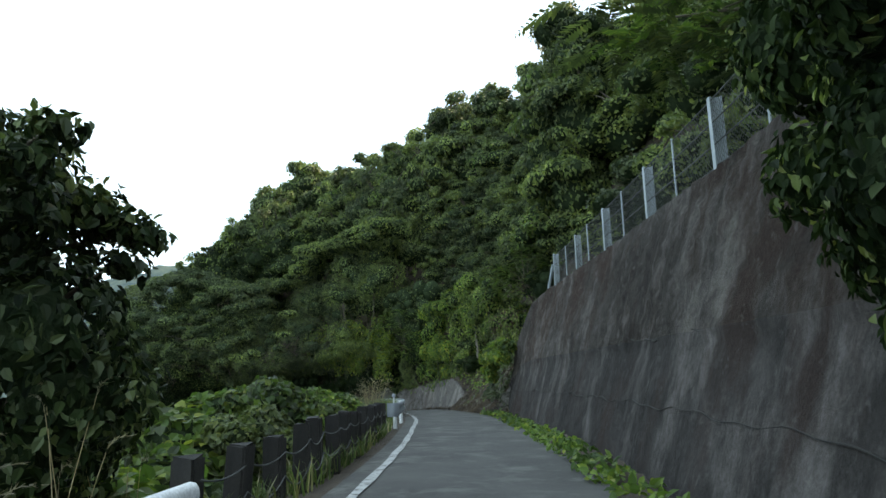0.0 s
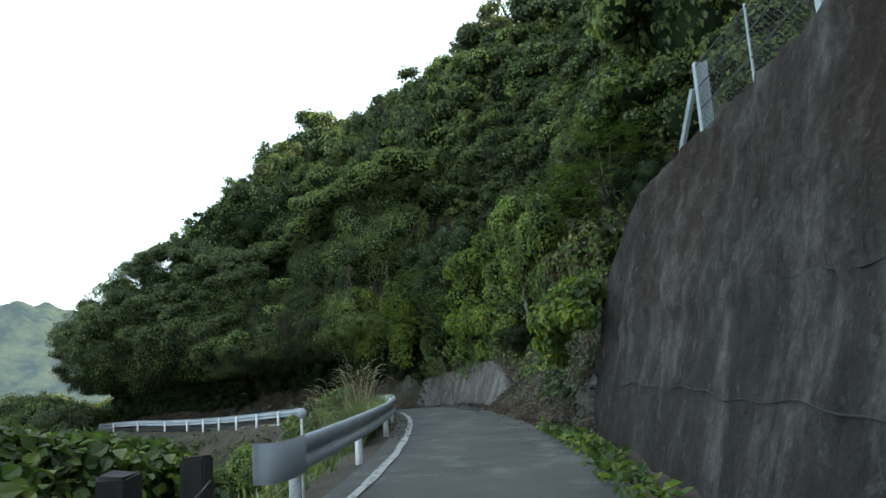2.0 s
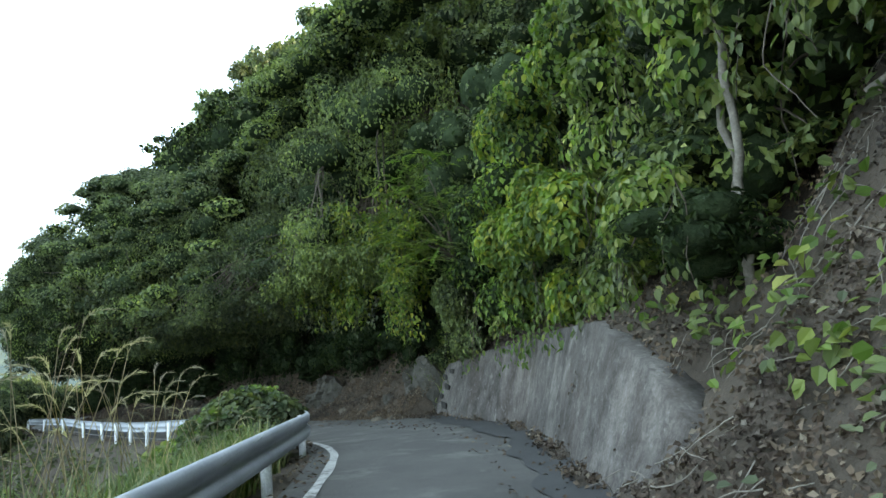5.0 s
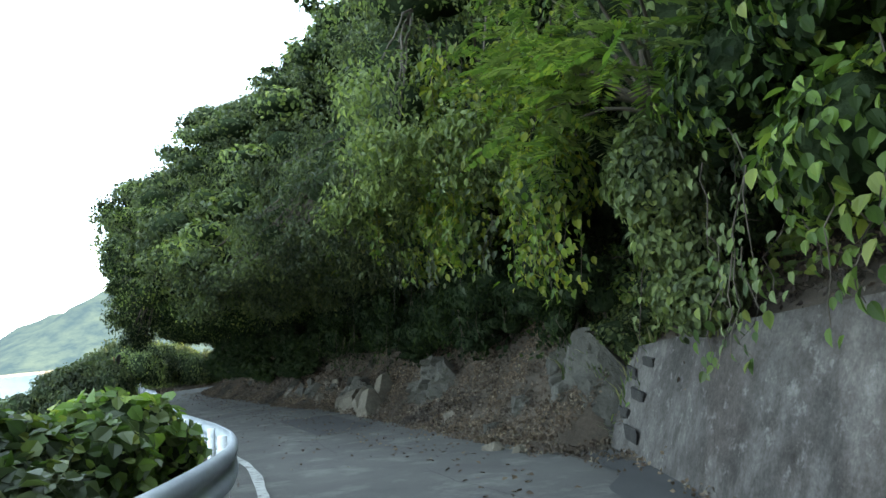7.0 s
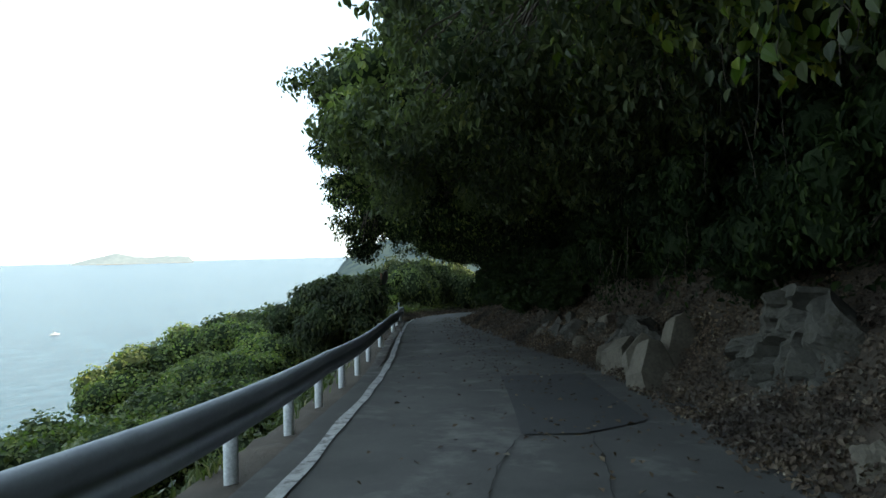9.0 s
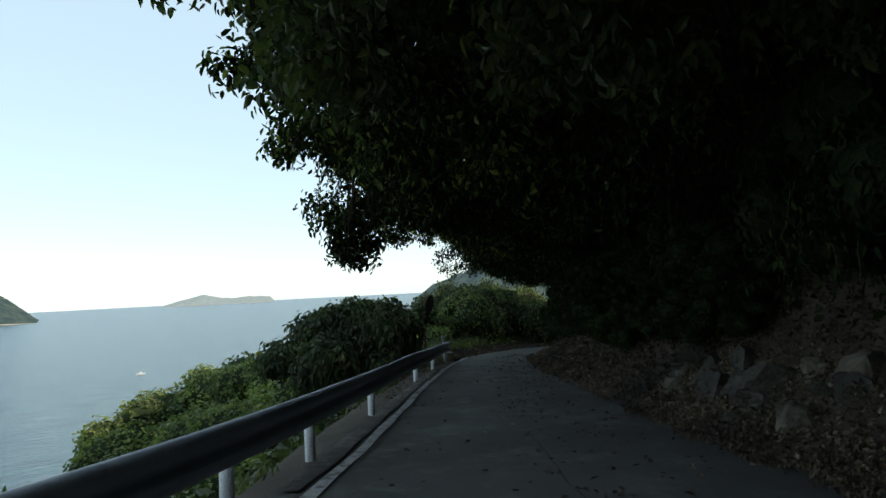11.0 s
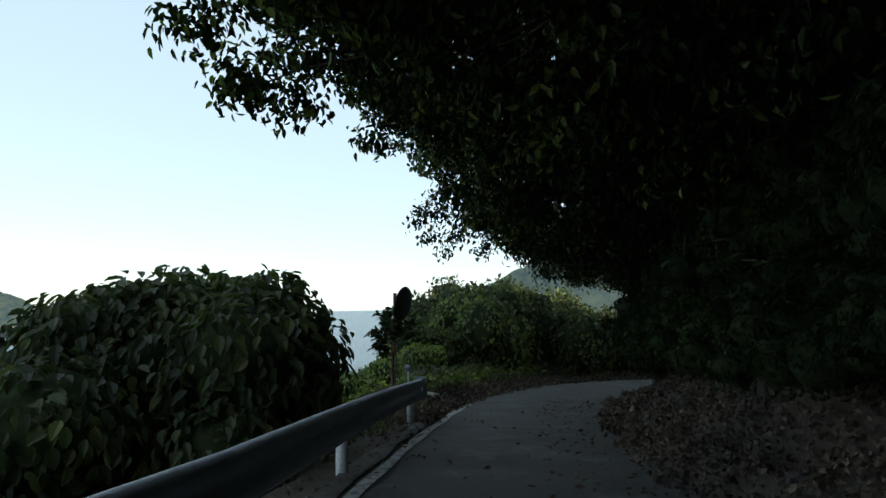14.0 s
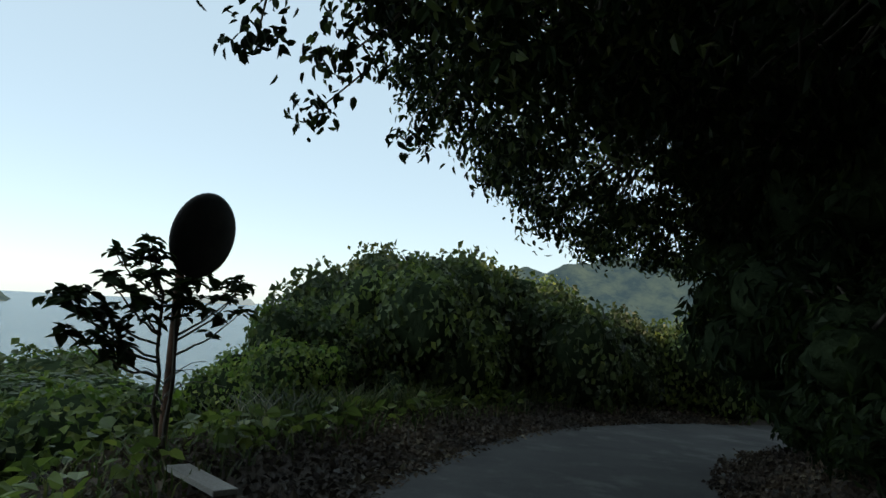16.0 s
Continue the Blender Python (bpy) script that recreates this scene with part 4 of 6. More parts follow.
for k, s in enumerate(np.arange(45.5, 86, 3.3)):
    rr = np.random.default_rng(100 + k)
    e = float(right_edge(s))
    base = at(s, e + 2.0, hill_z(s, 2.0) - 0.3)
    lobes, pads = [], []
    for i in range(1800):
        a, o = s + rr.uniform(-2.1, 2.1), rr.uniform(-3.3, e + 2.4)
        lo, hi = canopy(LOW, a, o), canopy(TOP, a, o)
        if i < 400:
            # the inner masses; high ones, mostly unseen, reach out to block light from above
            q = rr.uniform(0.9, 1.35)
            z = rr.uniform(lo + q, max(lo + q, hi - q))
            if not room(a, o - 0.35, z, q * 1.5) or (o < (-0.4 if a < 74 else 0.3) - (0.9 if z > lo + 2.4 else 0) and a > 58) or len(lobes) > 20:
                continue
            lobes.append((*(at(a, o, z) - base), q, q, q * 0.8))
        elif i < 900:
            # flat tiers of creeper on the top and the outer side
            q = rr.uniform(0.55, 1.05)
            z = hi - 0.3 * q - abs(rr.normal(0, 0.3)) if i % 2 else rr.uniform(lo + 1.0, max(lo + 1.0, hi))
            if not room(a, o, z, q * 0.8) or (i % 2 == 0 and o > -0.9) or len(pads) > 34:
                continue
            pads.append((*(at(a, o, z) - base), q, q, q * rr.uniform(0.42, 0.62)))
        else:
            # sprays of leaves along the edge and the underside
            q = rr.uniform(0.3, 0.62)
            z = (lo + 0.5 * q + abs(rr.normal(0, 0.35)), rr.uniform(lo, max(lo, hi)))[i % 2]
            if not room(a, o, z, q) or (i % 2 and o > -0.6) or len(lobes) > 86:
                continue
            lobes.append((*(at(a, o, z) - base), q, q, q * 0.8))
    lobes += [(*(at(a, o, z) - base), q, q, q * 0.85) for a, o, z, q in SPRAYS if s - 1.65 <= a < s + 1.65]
    fork = at(s, e + 1.3, 3.4) - base
    # the same trees get a darker leaf colour where the road lies in shade
    ob = plant("overhanging_tree", lobes, 0.115, 20000 if s < 74 else 13000, 120 + k, [M_MID if s < 57 else M_DARK, M_LEAF], "evergreen tree leaning over the road, coloured darker along the shaded stretch", "tree", ((0, 0, 0), fork, 0.11), "trees leaning over the road", full=True, down=1.0, inner=0.46, wide=0.25, fringe=0.72, slot2=0.5 if s < 58 else 0.25)
    # lighter leaves put the crown's lit top into the colour
    link_mesh("creeper_cover", chunks_mesh("creeper_cover", crown_chunks(pads, 0.13, 7000 if s < 74 else 5000, 160 + k, True, 0.6, 0.6, 0.6, 0.34, core=s < 74, slot2=0.3)), [M_LEAF if s < 60 else M_MID, M_MID, M_CORE], ob, "green creeper over the crown, coloured lighter for its lit top")
    ob.matrix_world = Matrix.Translation(base.tolist())

# shrubs below the road on the sea side
SHRUBS = []
for k, (mats, lab) in enumerate([([M_VINE, M_MID], "broad mound of green creeper leaves"), ([M_LEAF, M_VINE], "rounded shrub overgrown with creeper"), ([M_LEAF, M_MID], "low leafy shrub on the slope"), ([M_LEAF, M_VINE], "dense green shrub on the slope above the sea"), ([M_MID, M_LEAF], "dark leafy shrub outside the bend"), ([M_LEAF, M_VINE], "large creeper-covered shrub above the sea")]):
    SHRUBS.append(plant("creeper_shrub", mound_lobes(80 + k, 12 if k < 3 else 18, 0.62), 0.12 if k < 3 else 0.062, 3100 if k < 3 else 7000, 90 + k, mats, lab, "shrub", ((0, 0, -0.4), (0, 0, 0.2), 0.03), "shrubs on the sea side", full=k < 3, down=0.35, wide=0.4))
used_s = set()


def shrub(s, o, top, R, tall=1.0):
    """A shrub whose top stands at the height top over the road."""
    if s > 79:
        R = max(R, (top + 0.35) / (1.4 * 1.12))
        tall = (top + 0.35) / (R * 1.12)
    p = at(s, o, top - R * tall * 1.12)
    m = Matrix.Translation(p.tolist()) @ Euler((0, 0, r.uniform(0, 6.28))).to_matrix().to_4x4() @ Matrix.Diagonal((R, R, R * tall, 1))
    i = 4 if s > 82 else 3 if s > 79.5 else (3, 3, 5)[r.integers(3)] if s > 51 else 5 if R > 1.45 and s > 22 else int(r.integers(3))
    if i not in used_s:
        SHRUBS[i].matrix_world = m
        used_s.add(i)
    else:
        k = SHRUBS[i]
        copy_thing(k, m @ Matrix.Diagonal((*(1 / c for c in k.scale), 1)))


for s, o, top, R in [(9.2, -3.3, 1.0, 0.7), (10.5, -3.65, 1.45, 1.0), (11.6, -3.45, 1.2, 0.85), (12.8, -3.55, 1.2, 0.95), (14.0, -3.35, 1.25, 0.85), (15.1, -3.4, 1.25, 0.9), (16.3, -3.5, 1.15, 0.9), (17.4, -3.6, 1.0, 0.9), (14.2, -3.6, 1.2, 1.1), (16, -3.8, 1.1, 1.1), (18, -4.0, 0.75, 1.3), (13, -5.0, 1.2, 1.6), (16.5, -5.2, 1.0, 1.6), (10, -4.4, 1.25, 1.4), (36.2, -2.9, 0.6, 0.7), (37.0, -2.75, 1.0, 0.85), (38.0, -2.6, 1.2, 0.85), (38.9, -2.5, 1.27, 0.8), (40.0, -2.55, 1.3, 0.85), (40.8, -2.8, 1.1, 0.9), (42.2, -3.1, 0.7, 1.0), (6.5, -4.6, 0.8, 1.7), (8.5, -4.0, 0.6, 1.4), (9.5, -6.2, 1.6, 2.2), (12, -4.4, 0.75, 1.6), (13.5, -6.4, 0.9, 2.0), (16, -4.4, 0.6, 1.6), (18.5, -5.2, 0.4, 1.7), (21, -5.8, 0.1, 1.8), (19, -8.5, 0.4, 2.2), (23.5, -7.8, -0.6, 2.0),
                     (27, -9, -1.6, 2.2), (30, -10, -2.2, 2.2), (36.4, -3.4, 0.45, 1.0), (38.3, -3.5, 0.5, 1.1), (34.6, -3.9, 0.1, 1.0), (41, -3.6, 0.1, 0.9), (43.5, -5.0, -0.5, 1.7), (46, -5.6, -1.2, 1.7), (56.5, -6.4, -0.5, 2.0), (59, -6.6, -0.5, 2.2), (62, -6.6, -1.3, 2.2), (65, -6.4, -1.3, 2.4),
                     (61, -11, -1.6, 2.8), (75, -5.6, 0.1, 2.2), (73, -8.5, -0.8, 2.6), (78.5, -6.4, 0.85, 2.0), (76.5, -7.4, 0.7, 2.2), (79.5, -8.6, 0.55, 2.4), (81, -6, 0.6, 1.8), (77, -10.5, -0.4, 2.6), (74.5, -11, -1.2, 2.6),
                     (80.4, -4.8, 1.5, 1.3), (81.6, -5.2, 2.3, 1.6), (83.2, -5.2, 3.3, 1.8), (84.6, -5.8, 3.95, 1.8), (86.2, -5.0, 3.6, 1.8), (88, -4.4, 2.9, 1.8), (90, -3.6, 3.0, 2.0), (84.2, -7.2, 4.0, 2.0), (87.5, -7, 3.7, 2.2), (93, -3.4, 3.8, 2.2), (97, -3.4, 3.8, 2.4)]:
    shrub(s, o, top, R)
# the overgrown spur that runs down from the dome to the sea
for k, (x, y, top, R) in enumerate(SPUR):
    copy_thing(SHRUBS[(3, 5)[k % 2]], Matrix.Translation((x, y, top - R * 0.95)) @ Euler((0, 0, r.uniform(0, 6.28))).to_matrix().to_4x4() @ Matrix.Diagonal((R, R, R * 0.85, 1)) @ Matrix.Diagonal((*(1 / c for c in SHRUBS[(3, 5)[k % 2]].scale), 1)))
dome = plant("creeper_shrub", mound_lobes(95, 24, 0.8), 0.065, 15000, 96, [M_MID, M_LEAF], "tall domed shrub smothered in creeper beside the guardrail", "shrub", ((0, 0, -0.6), (0, 0, 0.1), 0.05), "shrubs on the sea side", full=2, down=1.3, wide=0.3, wild=0.4, slot2=0.5)
dome.matrix_world = Matrix.Translation((-30.4, 54.8, -4.9)) @ Matrix.Diagonal((2.55, 2.55, 2.78, 1))

# ---- hanging vines, creepers, litter and grass ----


def vine_curtain(name, strands, leaf, mats, label, seed, every=0.09, spread=0.16, wide=0.36, group="vines hanging over the road"):
    """Vines: each strand is a row of s, offset, upper height, lower height. Thin stems with leaves in pairs down their length."""
    rr = np.random.default_rng(seed)
    s0, o0, h0, h1 = strands[0]
    org = at(s0, o0, h0)
    ob = tagged(new(name), label, "vine", group)
    ob.matrix_world = Matrix.Translation(org.tolist())
    stems, pos, nrm = [], [], []
    for s, o, top, low in strands:
        n = max(4, int((top - low) / 0.25))
        z = np.linspace(top, low, n)
        drift = np.cumsum(rr.normal(0, 0.035, (n, 2)), 0)
        p = at(s + drift[:, 0], o + drift[:, 1], z) - org
        stems.append((*tube_arrays(p, np.linspace(0.006, 0.003, n), 4), 0, True))
        k = int((top - low) / every) + 1
        q = np.linspace(0, n - 1, k) + rr.uniform(0, 0.3, k)
        c = np.stack([np.interp(q, np.arange(n), p[:, j]) for j in range(3)], 1)
        c = np.repeat(c, 3, 0) + rr.normal(0, spread / 2, (3 * k, 3))
        out = np.array([-np.interp(s, LS, LT[:, 1]), np.interp(s, LS, LT[:, 0]), 0.25])
        pos.append(c)
        nrm.append(np.repeat(out[None], len(c), 0) + rr.normal(0, 0.35, c.shape))
    link_mesh("vine_stem", chunks_mesh("vine_stem", stems), M_BARK, ob, "thin brown twining wood")["kind"] = "stuff"
    p, nr = np.concatenate(pos), np.concatenate(nrm)
    pick = rr.random(len(p)) < 0.35
    ch = [leaf_chunk(p[~pick], nr[~pick], leaf, 0, wide, 1.6, 0.5, seed, 2), leaf_chunk(p[pick], nr[pick], leaf * 0.85, 1, wide, 1.6, 0.5, seed + 1, 2)]
    link_mesh("foliage", chunks_mesh("foliage", ch), mats, ob)
    return ob


def strand_rows(seed, n, s_rng, o_rng, top_rng, low_rng, clump=0.35):
    rr = np.random.default_rng(seed)
    mids = rr.uniform(0, 1, (max(2, n // 6), 3))
    rows = []
    for i in range(n):
        m = mids[i % len(mids)]
        s = s_rng[0] + (s_rng[1] - s_rng[0]) * m[0] + rr.normal(0, clump)
        o = o_rng[0] + (o_rng[1] - o_rng[0]) * m[1] + rr.normal(0, clump * 0.3)
        low = low_rng[0] + (low_rng[1] - low_rng[0]) * m[2] + abs(rr.normal(0, 0.5))
        top = rr.uniform(*top_rng)
        rows.append((s, max(o, o_rng[0] - 0.15), top, min(low, top - 0.6)))
    return rows


LAB_Y = "curtain of hanging vines with yellow-green heart-shaped leaves"
vine_curtain("hanging_vine", strand_rows(1, 38, (44.2, 49.0), (1.0, 2.1), (4.2, 6.8), (2.6, 4.8), 0.95), 0.14, [M_YELLOW, M_VINE], LAB_Y, 11)
vine_curtain("hanging_vine", strand_rows(22, 30, (41.4, 44.0), (1.7, 2.3), (4.2, 6.0), (1.9, 3.2), 0.4), 0.11, [M_YELLOW, M_VINE], LAB_Y, 28)
vine_curtain("hanging_vine", strand_rows(2, 26, (44.6, 46.8), (1.4, 2.2), (4.0, 6.4), (2.6, 4.0), 0.5), 0.14, [M_YELLOW, M_VINE], LAB_Y, 12)
# the shade under the trees is put into these vines' leaf colour
vine_curtain("hanging_vine", strand_rows(7, 60, (47.0, 56.0), (1.6, 2.6), (4.0, 6.6), (2.2, 3.6), 0.6), 0.1, [M_DARK, M_DARK], "vines hanging from the trees, leaves darkened for the shade", 17, wide=0.22)
vine_curtain("hanging_vine", strand_rows(10, 60, (56.0, 72.0), (1.2, 2.4), (3.8, 6.0), (2.0, 3.4), 0.6), 0.1, [M_DARK, M_DARK], "vines hanging from the trees, leaves darkened for the shade", 20, wide=0.22)



def drape(label, s_rng, front, low, top, leaf, mats, count, seed, size=(0.3, 0.62), fill=1.0, slot2=0.35, wide=0.33, strands=14, gap=0.12):
    """A creeper that hangs in bulging masses with dark clefts: front, low and top give its outer offset and its edges by the length along the road."""
    rr = np.random.default_rng(seed)
    org = at(s_rng[0], front(s_rng[0]) + 0.6, low(s_rng[0]))
    lobes = []
    area = (s_rng[1] - s_rng[0]) * float(np.mean([top(s) - low(s) for s in np.linspace(*s_rng, 9)]))
    for i in range(int(area * 2.6 * fill)):
        s = rr.uniform(*s_rng)
        q = rr.uniform(*size)
        z = low(s) + 0.6 * q + (top(s) - low(s) - q) * rr.random()
        p = at(s, front(s), z)
        if waves(p[None] * [1, 1, 0.7], 2.1, seed)[0] < -gap:
            continue
        o = front(s) + 0.6 * q + 0.3 * waves(p[None], 1.5, seed + 3)[0] + 0.45 * max(0.0, 1 - (z - low(s)) / 0.9) - 0.06 * (z - low(s))
        lobes.append((*(at(s, o, z) - org), q, q, q * rr.uniform(0.8, 1.15)))
    ob = tagged(new("creeper_drape"), label, "creeper", "creepers hanging down the bank")
    ob.matrix_world = Matrix.Translation(org.tolist())
    ch = crown_chunks(lobes, leaf, count, seed, 2, 0.5, 1.3, 0.72, wide, slot2=slot2, under=-0.8)
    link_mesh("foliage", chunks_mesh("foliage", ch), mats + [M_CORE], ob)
    stems, pos, nrm = [], [], []
    for i in range(strands):
        s = rr.uniform(*s_rng)
        zt = low(s) + rr.uniform(0.5, 1.6)
        n = 8
        z = np.linspace(zt, max(zt - rr.uniform(0.7, 1.5), low(s) - rr.uniform(0.0, 0.3)), n)
        drift = np.cumsum(rr.normal(0, 0.04, (n, 2)), 0)
        p = at(s + drift[:, 0], front(s) + 0.15 + drift[:, 1], z) - org
        stems.append((*tube_arrays(p, np.linspace(0.007, 0.003, n), 4), 0, True))
        pos.append(np.repeat(p, 2, 0) + rr.normal(0, 0.05, (2 * n, 3)))
        nrm.append(np.tile([-np.interp(s, LS, LT[:, 1]), np.interp(s, LS, LT[:, 0]), 0.2], (2 * n, 1)))
    if stems:
        link_mesh("vine_stem", chunks_mesh("vine_stem", stems), M_BARK, ob, "thin brown twining wood")["kind"] = "stuff"
        link_mesh("vine_leaves", chunks_mesh("vine_leaves", [leaf_chunk(np.concatenate(pos), np.concatenate(nrm), leaf, 0, wide, 1.8, 0.4, seed + 5, 2)]), mats[:1], ob, "leaves strung along the hanging stems")
    return ob


LAB_B = "broad-leaved green and yellow creeper bulging over the low wall"
drape("heavy mass of green creeper leaves over the soil bank", (29.2, 35.6), lambda s: 2.5 - 0.03 * (s - 30), lambda s: 3.1 + 0.09 * (s - 29), lambda s: 6.6, 0.11, [M_LEAF, M_VINE], 9000, 501, strands=20)
drape("mass of yellow-green creeper leaves tumbling over the wall's top", (35.4, 40.2), lambda s: 2.4, lambda s: 3.4, lambda s: 6.4, 0.115, [M_VINE, M_YELLOW], 5600, 502, fill=0.9)
# near-black leaves mixed in give this stretch its shade by colour
drape("broad-leaved creeper over the wall's end, darkened by shade-coloured leaves", (37.6, 40.0), lambda s: 2.0, lambda s: 1.4 + 0.1 * math.sin(s * 3.1), lambda s: 4.6, 0.11, [M_VINE, M_DARK], 4600, 510, strands=10, slot2=0.5)
# added backing whose dark leaves stand for the shade of the hollow
drape("creeper backing coloured dark for the shade behind the bank's hollow", (39.4, 45.0), lambda s: 3.1, lambda s: 2.5, lambda s: 8.0, 0.11, [M_MID, M_DARK], 5600, 511, (0.45, 0.8), 0.8, strands=24, gap=0.4)
drape(LAB_B, (34.6, 37.8), lambda s: 1.85 + 0.04 * (s - 35), lambda s: 1.35 + 0.15 * math.sin(s * 2.3), lambda s: 4.4, 0.12, [M_VINE, M_YELLOW], 7600, 503, strands=16, slot2=0.4)
drape("low grey-green creeper with small leaves on the wall's top", (39.1, 41.1), lambda s: 1.95, lambda s: 1.3, lambda s: 3.0, 0.08, [M_MID, M_LEAF], 5200, 504, (0.25, 0.45), 1.3, strands=8)
drape("creeper trailing from the slope above the wall's far end", (31.6, 34.8), lambda s: 1.9, lambda s: 1.75, lambda s: 3.0, 0.1, [M_LEAF, M_VINE], 2600, 505, (0.25, 0.45), 0.8, strands=10)
drape("yellow-green creeper hanging in festoons above the rocky bank", (42.5, 50.0), lambda s: 1.9 - 0.05 * (s - 42.5), lambda s: 2.15 + 0.2 * (s - 43), lambda s: 6.4, 0.115, [M_LEAF, M_YELLOW], 10500, 506, slot2=0.5, strands=26, gap=0.15)
# leaves as dark as the shade that lies on this bank
drape("leafy creeper hanging to the rocks, coloured dark for the shade", (43.4, 58.0), lambda s: 2.55 + 0.02 * (s - 50), lambda s: 1.55 + 0.2 * math.sin(s * 1.7), lambda s: 3.4, 0.095, [M_DARK, M_DARK], 13000, 507, (0.3, 0.55), 1.0, wide=0.24, strands=30)
drape("green creeper spilling over the top of the concrete wall", (2.5, 4.7), lambda s: 1.95, curve_of([(2.5, 0.9), (3.7, 1.1), (4.0, 2.2), (4.4, 3.0), (4.7, 3.6)]), lambda s: 4.7, 0.085, [M_DARK, M_LEAF], 8200, 508, (0.25, 0.45), 1.2, slot2=0.12, strands=12, wide=0.3)
drape("mixed dry and green vines hanging above the soil bank", (24.4, 29.0), lambda s: 2.5 + 0.02 * (s - 25), lambda s: 2.5 + 0.1 * (s - 25), lambda s: 4.4, 0.11, [M_LEAF, M_LITTER], 2600, 509, (0.25, 0.5), 0.7, slot2=0.35, strands=40)

# broad-leaved creeper that bulges from the bank beside the wall's end
rows = [(*(at(22.95 + a * 0.85, 1.3 + b, 2.0 + c) - at(23.9, 2.0, 1.0)), q * 0.74, q * 0.74, q * 0.62) for a, b, c, q in ((0, 0, 0.1, 0.46), (-0.6, 0.05, 0.05, 0.42), (0.6, 0.05, 0.0, 0.42), (0.1, 0.4, 0.45, 0.45), (-0.5, 0.5, 0.4, 0.4), (1.15, 0.0, 0.05, 0.4), (1.35, 0.1, -0.35, 0.34), (1.05, 0.15, -0.65, 0.28), (-1.1, 0.2, 0.0, 0.36), (0.9, 0.4, 0.4, 0.42), (1.5, 0.2, 0.3, 0.36), (0.3, 0.1, -0.2, 0.28))]
bush = plant("creeper", rows, 0.115, 3600, 21, [M_VINE, M_YELLOW], "bulging creeper with broad round green leaves", "creeper", None, full=3, down=1.2, wide=0.46, inner=0.66, slot2=0.35)
bush.matrix_world = Matrix.Translation(at(23.9, 2.0, 1.0).tolist())

# trees at the walk's beginning
rows = [(*(at(4.85 + a, -3.8 + b, c + 0.95) - at(5.2, -4.4, -1.2)), q, q, q * 0.8) for a, b, c, q in ((0, 0, 0.7, 0.8), (0.5, -0.6, 1.3, 0.8), (-0.4, -0.3, 1.7, 0.7), (0.2, -0.5, 2.2, 0.6), (0.5, 0.1, 1.85, 0.36), (0.75, 0.3, 1.75, 0.28), (0.9, 0.5, 1.65, 0.22), (0.7, 0.4, 1.35, 0.22), (0.6, -1.2, 2.0, 0.7), (0.4, -1.6, 1.2, 0.9), (0.3, 0.2, 0.2, 0.7), (0.4, -0.4, -0.3, 0.9), (-0.9, 0.55, 1.55, 0.2), (-1.1, 0.7, 1.75, 0.2), (-1.0, 0.9, 2.0, 0.18))]
t0 = plant("roadside_tree", rows, 0.115, 7600, 23, [M_DARK, M_MID], "small dark broad-leaved tree beside the road", "tree", ((0, 0, 0), (0.1, 0.1, 1.5), 0.09), full=True, down=0.9, inner=0.6, fringe=0.4, slot2=0.4, wide=0.3)
t0.matrix_world = Matrix.Translation(at(5.2, -4.4, -1.2).tolist())


def frond_chunk(pos, way, length, seed, slot=0):
    """A pinnate leaf: leaflets in two rows along a drooping rib."""
    rr = np.random.default_rng(seed)
    n = 13
    u = np.linspace(0.1, 1, n)
    way = unit(np.array(way, float))
    rib = pos + u[:, None] * way * length + np.array([0, 0, -0.35 * length]) * (u ** 2)[:, None]
    flat = unit(np.cross(way, [0, 0, 1.0]))
    V, F = [], []
    for k in range(n):
        for sgn in (-1, 1):
            L = length * 0.3 * math.sin(math.pi * (0.15 + 0.8 * u[k])) + 0.02
            d = unit(flat * sgn + way * 0.35 + np.array([0, 0, -0.25]) + rr.normal(0, 0.1, 3))
            w = unit(np.cross(d, [0, 0, 1.0])) * L * 0.17
            b0 = len(V) * 4
            V.append([rib[k], rib[k] + d * L, rib[k] + d * L * 0.5 + w, rib[k] + d * L * 0.5 - w])
            F.append([b0, b0 + 1, b0 + 2])
            F.append([b0, b0 + 3, b0 + 1])
    return np.array(V).reshape(-1, 3), np.array(F), slot, False


def feathery_tree(base, tips, seed, fronds=26, length=0.45, label="light green tree with feathery pinnate leaves", mats=(M_VINE, M_LEAF)):
    """A tree of thin limbs with bunches of pinnate leaves at their tips."""
    rr = np.random.default_rng(seed)
    ob = tagged(new("feathery_tree"), label, "tree", "feathery trees")
    ob.matrix_world = Matrix.Translation(base.tolist())
    tips = [np.array(t) - base for t in tips]
    fork = np.mean(tips, 0) * 0.45
    wood = [limb_chunk([np.zeros(3), fork * 0.5 + [0.1, 0, 0.1], fork], 0.07, 0.045, 0)]
    leaf = []
    for j, tp in enumerate(tips):
        wood.append(limb_chunk([fork, (fork + tp) / 2 + [0, 0, 0.3], tp], 0.035, 0.008, 0, 5))
        for i in range(fronds):
            p = tp + rr.normal(0, 0.34, 3) * [1, 1, 0.6]
            leaf.append(frond_chunk(p, rr.normal(0, 1, 3) * [1, 1, 0.25], length * rr.uniform(0.7, 1.25), seed * 977 + j * 31 + i, int(rr.random() < 0.4)))
    link_mesh("trunk", chunks_mesh("trunk", wood), M_BARK, ob)
    link_mesh("crown", chunks_mesh("crown", leaf), list(mats), ob)
    return ob


